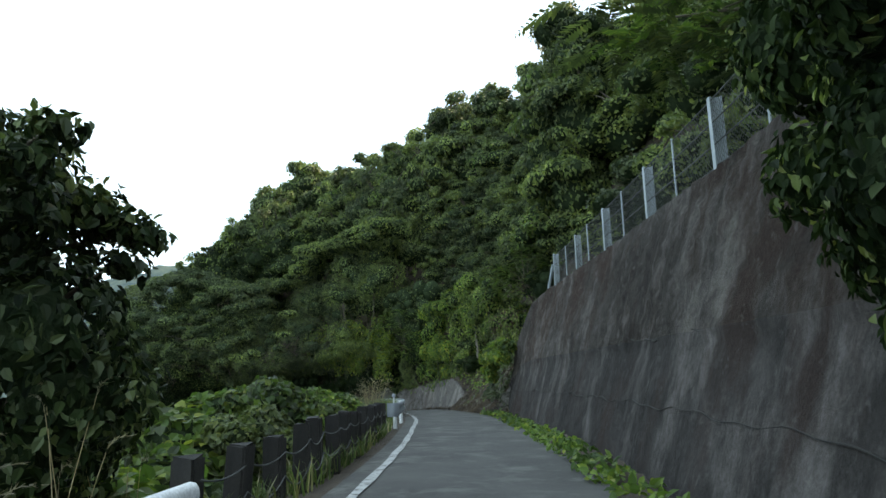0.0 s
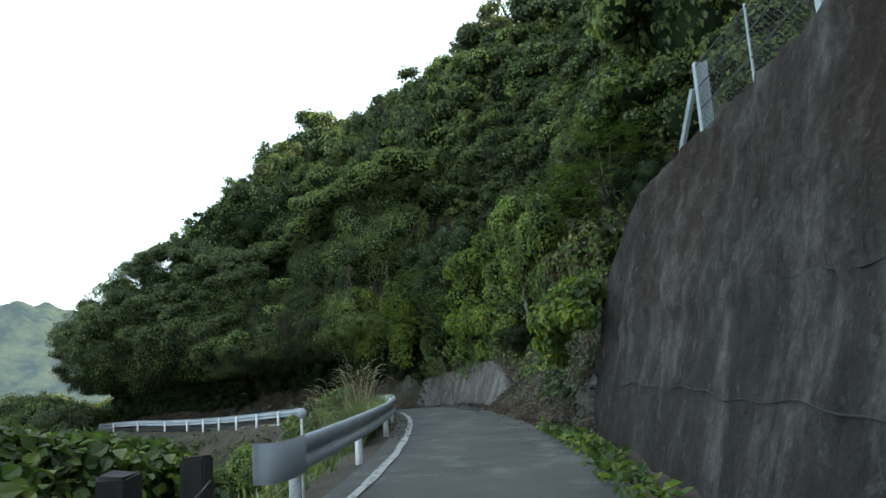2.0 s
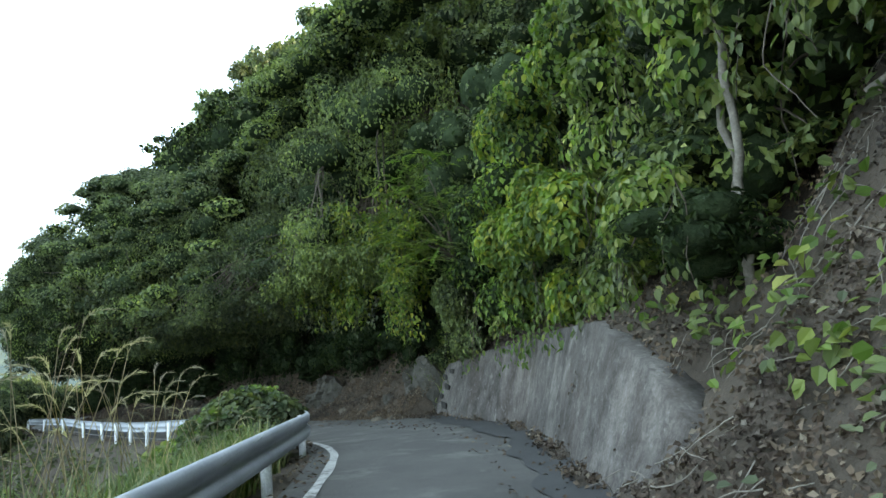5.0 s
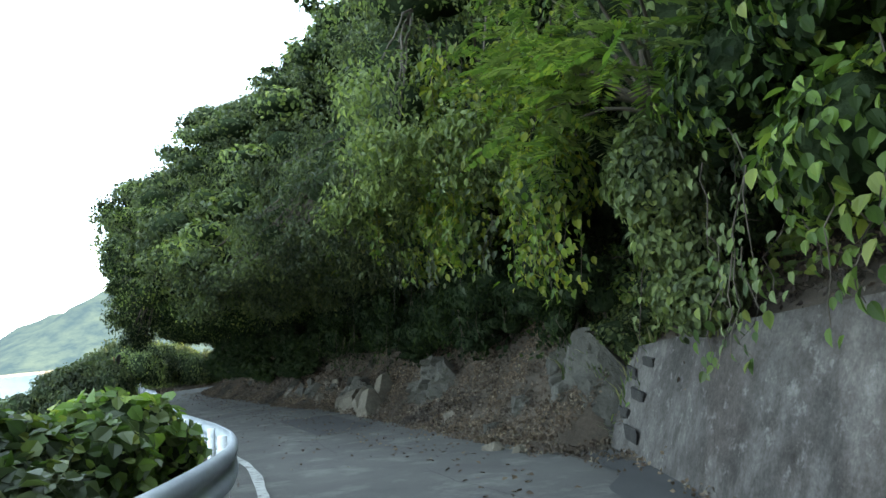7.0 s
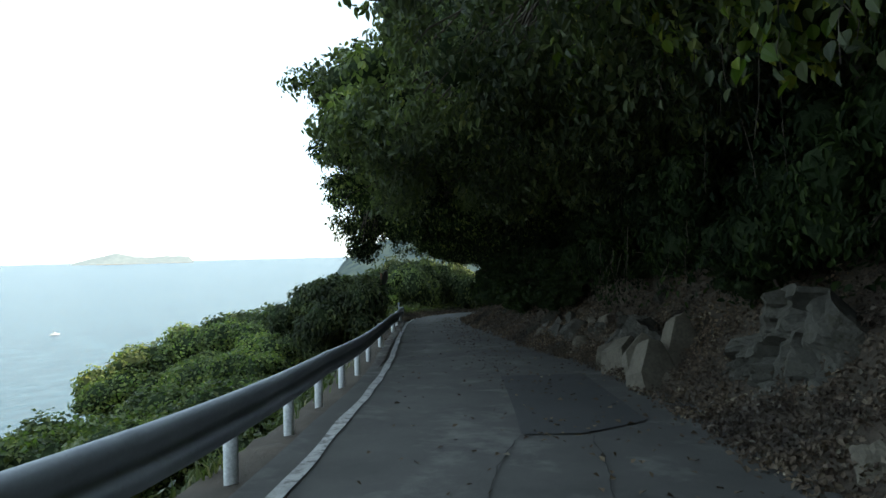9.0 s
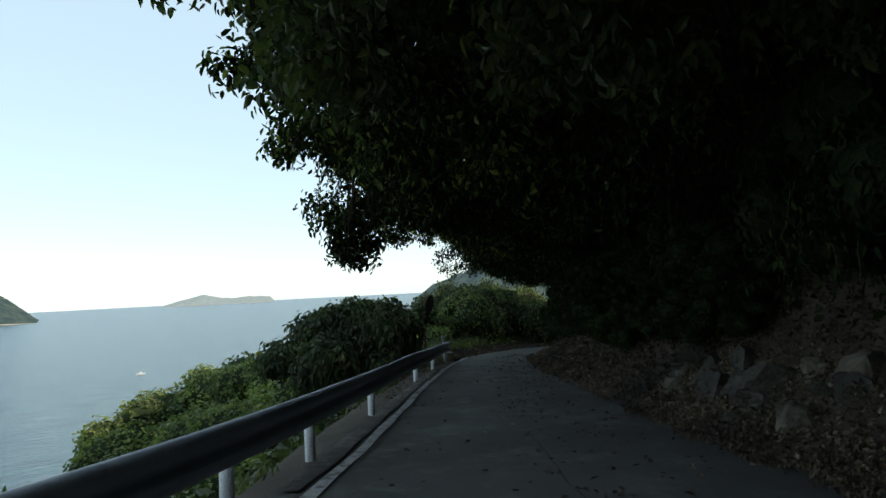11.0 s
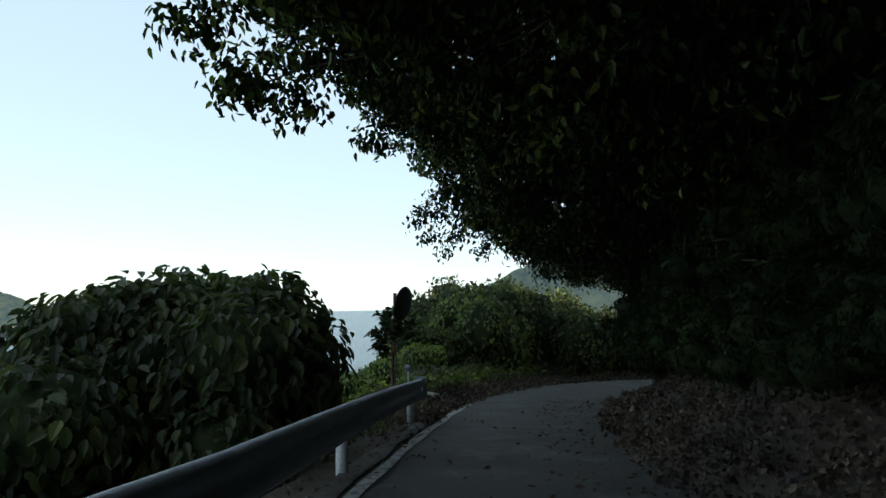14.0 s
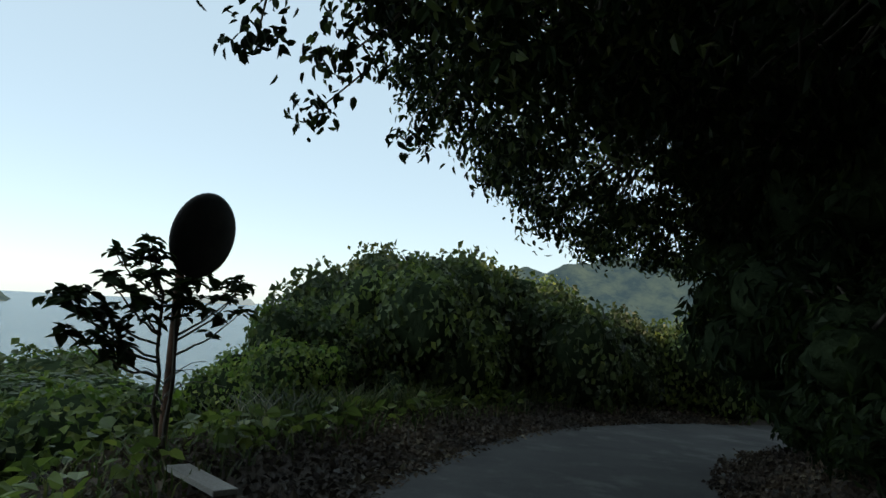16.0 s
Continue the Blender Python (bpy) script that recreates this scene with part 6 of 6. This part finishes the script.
road_area("road_patch", np.arange(49.05, 53.95, 0.2), curve_of([(49, 0.28), (54, 0.62)]), curve_of([(49.05, 0.9), (49.6, 1.69), (54, 2.06)]), 6, M_PATCH, "dark square asphalt patch", 0.012)
road_area("gutter", np.arange(31.8, 43.0, 0.2), lambda s: np.interp(s, [31.8, 33, 37, 39, 41, 43], [0.95, 0.8, 1.25, 1.3, 1.65, 2.4]) + 0.1 * math.sin(s * 2.3) + 0.05 * math.sin(s * 6.1), lambda s: float(wall2_base(s)) + 0.1, 6, M_PATCH, "damp dark strip of road along the low wall", 0.011)


def crack(pts, width, label="dark crack in the asphalt"):
    s = np.interp(np.linspace(0, len(pts) - 1, 40), np.arange(len(pts)), [p[0] for p in pts])
    o = np.interp(np.linspace(0, len(pts) - 1, 40), np.arange(len(pts)), [p[1] for p in pts])
    rr = np.random.default_rng(int(abs(pts[0][0] * 100)))
    o = o + np.cumsum(rr.normal(0, 0.012, 40)) * 0.8
    w = width * rr.uniform(0.3, 1.2, 40)
    V = np.concatenate([at([a, a], [c - d, c + d], 0.034) for a, c, d in zip(s, o, w)])
    tagged(link_mesh("crack", chunks_mesh("crack", [(V, grid_faces(40, 2), 0, False)]), M_POST), label, kind="structure")


crack([(49.1, 0.29), (48.3, 0.04), (47.4, -0.15), (45.6, -0.3)], 0.008)
crack([(48.9, 0.95), (47.6, 0.7), (46.2, 0.5), (44.5, 0.45)], 0.009)
crack([(53.9, 0.9), (56.0, 0.6), (58.5, 0.5)], 0.008)
crack([(57, -1.3), (60.0, -1.2), (63.5, -1.15)], 0.014)
crack([(40.5, 0.9), (42.0, 0.4), (43.2, 0.3)], 0.008)

# broken edge of the asphalt: low concrete lip beside the line
road_area("kerb_lip", np.arange(56.0, 74.0, 0.25), lambda s: left_line(s) - 0.34 + 0.03 * math.sin(s * 1.7), lambda s: left_line(s) - 0.12 + 0.02 * math.sin(s * 3.1), 3, M_WALL_PALE, "crumbling concrete edge of the road", 0.014)

# ---- rocks ----


def rock(name, place, size, seed, turn, label, tilt=0.0, mat=None, cuts=9, peak=0.35):
    """An angular stone: the hull of a few corners, with a rough face."""
    rr = np.random.default_rng(seed)
    P = rr.uniform(-1, 1, (cuts + 9, 3))
    P = P / np.abs(P).max(1)[:, None] * rr.uniform(0.75, 1.0, (len(P), 1))
    P[:, :2] *= (1.0 - peak * (P[:, 2:] + 1) / 2)
    bm = bmesh.new()
    for c in P:
        bm.verts.new(c)
    hull = bmesh.ops.convex_hull(bm, input=bm.verts)
    bmesh.ops.delete(bm, geom=list({g for g in hull["geom_interior"] + hull["geom_unused"] if isinstance(g, bmesh.types.BMVert)}), context='VERTS')
    bmesh.ops.subdivide_edges(bm, edges=bm.edges[:], cuts=3, use_grid_fill=True)
    V = np.array([v.co[:] for v in bm.verts])
    V = V / np.abs(V).max(0) * np.array(size) / 2
    V += (0.05 * min(size) * waves(V, 0.6 * min(size), seed) + 0.03 * min(size) * waves(V, 0.2 * min(size), seed + 1))[:, None] * unit(V)
    for v, c in zip(bm.verts, V):
        v.co = c
    ob = part(name, bm, mat or M_ROCK, None, "")
    tagged(ob, label, "rock", "rocks at the foot of the bank")
    ob.matrix_world = Matrix.Translation(tuple(place)) @ pose(0, 0, 0, 0, tilt, turn)
    return ob


M_SLAB = surface("tan_rock", (0.095, 0.08, 0.06), (0.2, 0.172, 0.135), 2.5, 22, 0.9, 0.7, 0.03)
M_OUTCROP = surface("streaked_outcrop", (0.05, 0.046, 0.038), (0.13, 0.123, 0.104), 3.0, 24, 0.9, 0.9, 0.05, stretch=(1.4, 1.4, 0.22), spots=(5.0, 0.55, 0.66, (0.06, 0.055, 0.04)))


def outcrop(s0, s1, foot, lean, low, high, seed, label, mat, cell=0.42):
    """A face of bedrock in the bank, broken into tilted facets: foot is its offset, lean how far it goes back at the top."""
    rr = np.random.default_rng(seed)
    ss, vv = np.arange(s0, s1 + 0.01, 0.07), np.linspace(0, 1, 24)
    S, W = np.meshgrid(ss, vv, indexing="ij")
    n = int((s1 - s0) * (high - low) / cell ** 2 * 1.6) + 4
    C = np.stack([rr.uniform(s0, s1, n), rr.uniform(0, 1, n)], 1)
    K = np.stack([rr.uniform(-0.15, 0.15, n), rr.normal(0, 0.35, n), rr.normal(0, 0.2, n)], 1)
    d = ((S[..., None] - C[:, 0]) / 0.75) ** 2 + ((W[..., None] - C[:, 1]) * (high - low)) ** 2
    c = np.argmin(d, -1)
    out = K[c, 0] + K[c, 1] * (S - C[c, 0]) + K[c, 2] * (W - C[c, 1]) * (high - low)
    edge = np.minimum(1, np.minimum(S - s0, s1 - S) / 0.3)
    top = high * (0.78 + 0.22 * np.sin(S * 2.1 + seed)) * (0.45 + 0.55 * edge)
    off = foot + lean * W - out * edge + 0.55 * (1 - edge)
    V = at(S.ravel(), off.ravel(), (low + (top - low) * W).ravel())
    V += (0.022 * waves(V, 0.35, seed) + 0.012 * waves(V, 0.13, seed + 1))[:, None] * [1, 1, 0.6]
    back = at(ss, foot + lean + 0.7, low + (high - low) * 0.5)
    V = np.concatenate([V, back])
    F = grid_faces(len(ss), 24)
    i = np.arange(len(ss) - 1)
    cap = np.stack([i * 24 + 23, len(ss) * 24 + i, len(ss) * 24 + i + 1, (i + 1) * 24 + 23], -1)
    org = at(s0, foot, low)
    ob = tagged(link_mesh("rock_outcrop", chunks_mesh("rock_outcrop", [(V - org, np.concatenate([F, cap]), 0, False)]), mat), label, "rock", "rocks at the foot of the bank")
    ob.matrix_world = Matrix.Translation(org.tolist())


outcrop(42.9, 44.7, 2.7, 0.25, -0.1, 1.6, 601, "pale streaked rock outcrop beside the end of the low wall", M_OUTCROP)
outcrop(48.3, 51.0, 2.9, 0.25, 0.05, 1.45, 602, "pale streaked rock outcrop in the leafy bank", M_OUTCROP, 0.26)
outcrop(52.4, 56.4, 2.9, 0.4, 0.0, 1.0, 603, "broken grey-brown rock ledge under the leaves", M_ROCK)
outcrop(57.5, 62.5, 2.6, 0.45, 0.1, 0.95, 604, "low broken rock ledge under the leaves", M_ROCK)
outcrop(45.4, 47.9, 3.3, 0.3, 0.5, 1.4, 605, "dark rock showing above the heap of leaves", M_ROCK)


def slab(s, off, outline, thick, turn, tilt, label, seed):
    """A flat split stone that stands on edge: its outline in metres, facing down the road."""
    rr = np.random.default_rng(seed)
    bm = bmesh.new()
    for sgn in (-1, 1):
        for x, z in outline:
            bm.verts.new((x + rr.normal(0, 0.012), sgn * thick * (0.5 - 0.18 * z) + rr.normal(0, 0.012), z + rr.normal(0, 0.012)))
    bmesh.ops.convex_hull(bm, input=bm.verts[:])
    bmesh.ops.subdivide_edges(bm, edges=bm.edges[:], cuts=3, use_grid_fill=True)
    V = np.array([v.co[:] for v in bm.verts])
    for v, w in zip(bm.verts, 0.014 * waves(V, 0.5, seed) + 0.007 * waves(V, 0.17, seed + 1)):
        v.co += v.co.normalized() * float(w)
    ob = tagged(part("rock", bm, M_SLAB), label, "rock", "rocks at the foot of the bank")
    ob.matrix_world = Matrix.Translation(at(s, off, 0.02).tolist()) @ pose(0, 0, 0, tilt, 0, heading(s) + turn)


slab(52.3, 3.0, [(-0.15, -0.1), (-0.1, 0.4), (0.12, 0.98), (0.3, 1.06), (0.52, 0.35), (0.62, -0.1)], 0.5, 6, -16, "upright pointed slab of tan rock leaning on the bank", 701)
slab(52.15, 2.75, [(-0.42, -0.1), (-0.38, 0.22), (-0.1, 0.7), (0.06, 0.62), (0.24, 0.16), (0.2, -0.1)], 0.5, 16, -22, "triangular split block of tan rock before the slab", 702)
slab(53.0, 2.95, [(-0.4, -0.1), (-0.42, 0.4), (-0.15, 0.72), (0.1, 0.5), (0.14, -0.1)], 0.55, -10, -20, "leaning wedge of grey-brown rock", 703)
slab(53.8, 2.85, [(-0.4, -0.1), (-0.3, 0.42), (0.05, 0.62), (0.3, 0.3), (0.3, -0.1)], 0.6, 24, -18, "broad leaning wedge of grey-brown rock", 704)
slab(54.7, 2.85, [(-0.3, -0.1), (-0.25, 0.35), (0.1, 0.5), (0.3, -0.1)], 0.5, -30, -12, "small leaning wedge of grey-brown rock", 705)
rock("rock", at(43.6, 3.35, 1.1), (0.6, 0.8, 0.9), 318, 25, "pale streaked rock above the end of the low wall", 10)
rock("rock", at(44.7, 3.1, 0.3), (0.6, 0.8, 0.85), 319, 60, "grey rock below the outcrop", -8)
M_STONE = surface("grey_stone", (0.06, 0.056, 0.05), (0.15, 0.142, 0.13), 5, 26, 0.9, 0.9, 0.04)
outcrop(22.4, 23.7, 1.5, 0.35, -0.1, 0.8, 606, "broken grey rock at the foot of the soil bank", M_ROCK, 0.22)
outcrop(22.8, 24.0, 1.85, 0.3, 0.5, 1.15, 607, "second ledge of grey rock in the soil bank", M_STONE, 0.2)
rock("rock", at(25.3, 1.9, 0.4), (0.6, 0.5, 0.5), 312, 10, "pale rock in the soil bank", 9)
rock("rock", at(43.9, 1.55, 0.06), (0.34, 0.22, 0.16), 313, 20, "flat stone fallen on the edge of the road", 4, M_SLAB)
rock("rock", at(43.5, 1.75, 0.05), (0.25, 0.2, 0.12), 314, 80, "flat stone fallen on the edge of the road", 0, M_SLAB)
rr = np.random.default_rng(83)
for k in range(46):
    s = rr.uniform(44, 74)
    u = rr.uniform(0.25, 1.5)
    z = rr.uniform(0.16, 0.5)
    rock("rock", hill_point(s, u)[0] + [0, 0, -0.05 * z], (z * 1.2, z, z * 0.95), 330 + k, rr.uniform(0, 360), "grey-brown stone in the leaf-strewn bank", rr.uniform(-20, 20), M_ROCK if k % 3 else M_SLAB)
for k in range(18):
    s, u = rr.uniform(24, 31), rr.uniform(0.2, 2.4)
    z = rr.uniform(0.07, 0.18)
    rock("rock", hill_point(s, u)[0], (z * 1.2, z, z * 0.8), 390 + k, rr.uniform(0, 360), "small stone lying on the soil bank", rr.uniform(-20, 20))

# flush dark boxes paint the shade of hollows where the low wall's end has broken away
wall2_ob = bpy.data.objects["wall_2"]
for k, (s, f, ln, ht) in enumerate([(42.6, 0.1, 0.5, 0.13), (42.35, 0.3, 0.45, 0.14), (42.7, 0.45, 0.3, 0.12), (42.4, 0.6, 0.4, 0.13), (42.75, 0.78, 0.3, 0.14), (42.3, 0.85, 0.35, 0.1)]):
    bm = bmesh.new()
    box(bm, -0.03, 0.012, -ln / 2, ln / 2, -ht / 2, ht / 2, 0.006)
    for v in bm.verts:
        v.co += Vector((rr.normal(0, 0.004), rr.normal(0, 0.03), rr.normal(0, 0.015)))
    ob = part("brick", bm, M_POST, wall2_ob, "dark box standing for the shade in a broken-out hollow")
    ob.matrix_world = Matrix.Translation(at(s, float(wall2_base(s)) + 0.5 * f, -0.2 + (float(wall2_crest(s)) + 0.2) * f).tolist()) @ pose(0, 0, 0, 0, 0, heading(s) - 14)

# ---- twigs and planks ----


def branch(points, r0, label, name="branch", mat=None, r1=None):
    P = np.array(points)
    q = np.linspace(0, len(P) - 1, 12)
    c = np.stack([np.interp(q, np.arange(len(P)), P[:, j]) for j in range(3)], 1)
    c[1:-1] += rng.normal(0, r0 * 0.8, (10, 3))
    V, F = tube_arrays(c - P[0], np.linspace(r0, r1 or r0 * 0.4, 12), 7)
    ob = tagged(link_mesh(name, chunks_mesh(name, [(V, F, 0, True)]), mat or M_BARK), label, "branch", "dead branches on the bank")
    ob.matrix_world = Matrix.Translation(P[0].tolist())
    return ob


M_DEAD = surface("dead_wood", (0.14, 0.12, 0.1), (0.3, 0.27, 0.23), 6, 40, 0.9, 0.4, 0.004)
branch([hill_point(25.2, 1.6)[0] + [0, 0, 0.3], hill_point(26.0, 2.2)[0] + [0, 0, 0.4], hill_point(28.2, 2.6)[0] + [0, 0, 0.2]], 0.025, "long bare dead branch across the soil bank", mat=M_DEAD)
branch([hill_point(24.6, 0.9)[0] + [0, 0, 0.1], hill_point(25.4, 1.3)[0] + [0, 0, 0.15]], 0.02, "short dead branch on the soil bank", mat=M_DEAD)
branch([hill_point(24.2, 0.7)[0] + [0, 0, 0.5], hill_point(24.7, 0.6)[0] + [0, 0, 0.02]], 0.014, "short dead branch on the soil bank", mat=M_DEAD)
branch([hill_point(24.5, 0.8)[0] + [0, 0, 0.6], hill_point(25.0, 0.5)[0] + [0, 0, 0.02]], 0.012, "short dead branch on the soil bank", mat=M_DEAD)
branch([hill_point(29.6, 2.9)[0] + [0, 0, 0.15], hill_point(31.4, 2.4)[0] + [0, 0, 0.2]], 0.05, "thick dead branch lying on the bank", mat=M_DEAD, r1=0.035)
branch([hill_point(29.8, 2.6)[0] + [0, 0, 0.1], hill_point(31.2, 2.5)[0] + [0, 0, 0.12]], 0.04, "thick dead branch lying on the bank", mat=M_DEAD, r1=0.03)
for s, o in ((32.1, 2.75), (32.35, 2.8)):
    branch([at(s, o, 1.6), at(s + 0.05, o + 0.1, 2.8), at(s - 0.1, o - 0.1, 4.4)], 0.05, "pale slender trunk rising from the bank", "stem", M_DEAD, 0.035)
for k in range(26):
    s = rr.uniform(27, 46)
    o = float(right_edge(s)) + rr.uniform(1.5, 3.0)
    hh = rr.uniform(2.8, 4.6)
    branch([at(s, o, hh), at(s + rr.uniform(-0.3, 0.3), o - 0.25, hh - 0.8), at(s + rr.uniform(-0.5, 0.5), o - 0.2, hh - rr.uniform(1.2, 2.0))], 0.008, "thin bare root hanging down the bank", "root")

# dry vine stems and twigs tangled over the soil bank
rr = np.random.default_rng(87)
twigs = []
for k in range(420):
    s, u = rr.uniform(22.6, 32), rr.uniform(0.2, 3.2)
    p = hill_point(s, u)[0] + [0, 0, rr.uniform(0.01, 0.12)]
    q = hill_point(s + rr.uniform(-0.4, 0.4), max(0.1, u + rr.uniform(-0.5, 0.3)))[0] + [0, 0, rr.uniform(0.01, 0.15)]
    twigs.append(limb_chunk([p, (p + q) / 2 + rr.normal(0, 0.06, 3), q], 0.006, 0.003, 0, 4))
tagged(link_mesh("twigs", chunks_mesh("twigs", twigs), M_DEAD), "dry grey vine stems tangled over the soil bank", "twigs", kind="stuff")


def plank(place, size, turn, label):
    bm = bmesh.new()
    box(bm, -size[0] / 2, size[0] / 2, -size[1] / 2, size[1] / 2, 0, size[2], 0.006)
    ob = tagged(part("plank", bm, M_WOOD), label, "plank")
    ob.matrix_world = Matrix.Translation(tuple(place)) @ pose(0, 0, 0, 2, 4, turn)


plank(at(76.30, -2.35, 0.2), (0.2, 0.75, 0.04), heading(77) + 62, "weathered pale board lying among the leaves")
plank(at(77.70, -2.74, 0.22), (0.07, 0.4, 0.05), heading(77) + 40, "short pale board lying among the leaves")

# ---- traffic mirror seen from behind, with a sapling beside it ----
mirror = tagged(new("traffic_mirror"), "round traffic mirror on a rusty post, seen from its dark back", "mirror")
foot = np.array((-35.3, 60.42, -4.85))
mirror.matrix_world = Matrix.Translation(foot.tolist())
head_at = np.array((-35.0, 60.58, -2.33)) - foot
off = np.array([-0.1, -0.16, 0.0])
V, F = tube_arrays([(0, 0, -0.2), (0.02, 0.02, 1.2), head_at + off + [0, 0, -0.1], head_at + off + [0, 0, 0.26]], [0.045, 0.045, 0.042, 0.04], 12)
link_mesh("pole", chunks_mesh("pole", [(V, F, 0, True)]), M_RUST, mirror, "rusty brown steel post")
bm = bmesh.new()
bmesh.ops.create_uvsphere(bm, u_segments=36, v_segments=12, radius=0.42)
for v in bm.verts:
    v.co.z = v.co.z * 0.22 if v.co.z > 0 else v.co.z * 0.05
disc = part("mirror_disc", bm, M_BACK, mirror, "dark round mirror back", True)
disc.matrix_world = Matrix.Translation((head_at + foot + np.array((0.0, 0.0, 0.0))).tolist()) @ (Vector((0.82, 0.57, -0.2))).to_track_quat('Z', 'Y').to_matrix().to_4x4()
bm = bmesh.new()
box(bm, -0.2, 0.05, -0.04, 0.04, -0.07, 0.02, 0.005)
br = part("bracket", bm, M_RUST, mirror, "steel bracket behind the mirror")
br.matrix_world = disc.matrix_world.copy()

sap = tagged(new("sapling"), "young tree with whorls of broad leaves beside the mirror post", "tree")
foot = at(77.1, -3.4, 0.02)
sap.matrix_world = Matrix.Translation(foot.tolist())
rr = np.random.default_rng(91)
along = at(78, -3.4) - at(76, -3.4)
along = unit(along * [1, 1, 0])
P, N = [], []
# whorls: the way along the verge from the stem, and the height
for k, (dx, hz) in enumerate([(-0.5, 2.06), (-1.0, 1.71), (-1.2, 1.56), (-1.1, 1.49), (-1.35, 1.29), (-0.75, 1.22), (-0.3, 1.8), (-0.3, 1.98), (-0.3, 1.53), (-0.1, 1.72), (0.65, 1.78), (0.95, 1.69), (1.3, 1.74), (0.75, 1.45), (0.4, 1.82), (0.15, 1.55), (-0.85, 1.58), (-0.6, 1.94)]):
    tip = along * dx + np.array([rr.normal(0, 0.12), rr.normal(0, 0.12), hz])
    root = along * (-0.12 if dx < 0 else 0.12) + np.array([0, 0, min(1.6, max(0.85, hz - 0.2 - 0.28 * abs(dx)))])
    mid = root * 0.4 + tip * 0.6 + np.array([0, 0, -0.12])
    link_mesh("branch", chunks_mesh("branch", [limb_chunk([root, mid, tip], 0.013, 0.005, 0, 6)]), M_BARK, sap)
    for c, n in ((tip, 16), (root * 0.3 + tip * 0.7 + [0, 0, 0.03], 11), (root * 0.55 + tip * 0.45, 7)):
        for i in range(n):
            a = i * 2.4 + k
            P.append(c + np.array([math.cos(a), math.sin(a), 0]) * rr.uniform(0.02, 0.1) + [0, 0, rr.uniform(-0.03, 0.04)])
            N.append(np.array([math.cos(a) * 0.4, math.sin(a) * 0.4, 1.0]))
for lean, hz in ((-0.14, 1.65), (0.14, 1.6)):
    link_mesh("trunk", chunks_mesh("trunk", [limb_chunk([along * lean * 0.3 + np.array([0, 0, -0.2]), along * lean * 0.5 + np.array([0, 0, 0.5]), along * lean + np.array([0, 0, hz])], 0.026, 0.014, 0, 7)]), M_BARK, sap)
# bare twigs low on the stems
for k in range(9):
    a, h0 = rr.choice([-1, 1]) * rr.uniform(0.3, 0.9), rr.uniform(0.5, 0.85)
    link_mesh("branch", chunks_mesh("branch", [limb_chunk([np.array([0, 0, h0]), along * a * 0.5 + np.array([0, 0, h0 + 0.2]), along * a + np.array([0.1 * rr.normal(), 0.1 * rr.normal(), h0 + rr.uniform(-0.05, 0.25)])], 0.007, 0.003, 0, 5)]), M_DEAD, sap, "bare grey twig")
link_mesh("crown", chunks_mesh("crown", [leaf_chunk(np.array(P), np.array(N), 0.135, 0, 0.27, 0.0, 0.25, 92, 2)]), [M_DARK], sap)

# ---- a boat out at sea ----
boat = tagged(new("boat"), "small white fishing boat on the calm sea", "boat")
yaw = radians(83.3)
boat.matrix_world = Matrix.Translation((-7 - math.sin(yaw) * 425, 43 + math.cos(yaw) * 425, SEA)) @ pose(0, 0, 0, 0, 0, -20) @ Matrix.Diagonal((0.65, 0.65, 0.65, 1))
bm = bmesh.new()
box(bm, -1.1, 1.1, -3.6, 3.6, -0.3, 0.9)
for v in bm.verts:
    if v.co.y > 3:
        v.co.x *= 0.15
        v.co.z += 0.3
    if v.co.z < 0:
        v.co.x *= 0.7
part("hull", bm, M_WHITE, boat)
bm = bmesh.new()
box(bm, -0.7, 0.7, -1.2, 0.9, 0.9, 2.2, 0.08)
part("cabin", bm, M_WHITE, boat)
bm = bmesh.new()
box(bm, -0.04, 0.04, -1.6, -1.52, 0.9, 3.6)
part("mast", bm, M_RUST, boat)
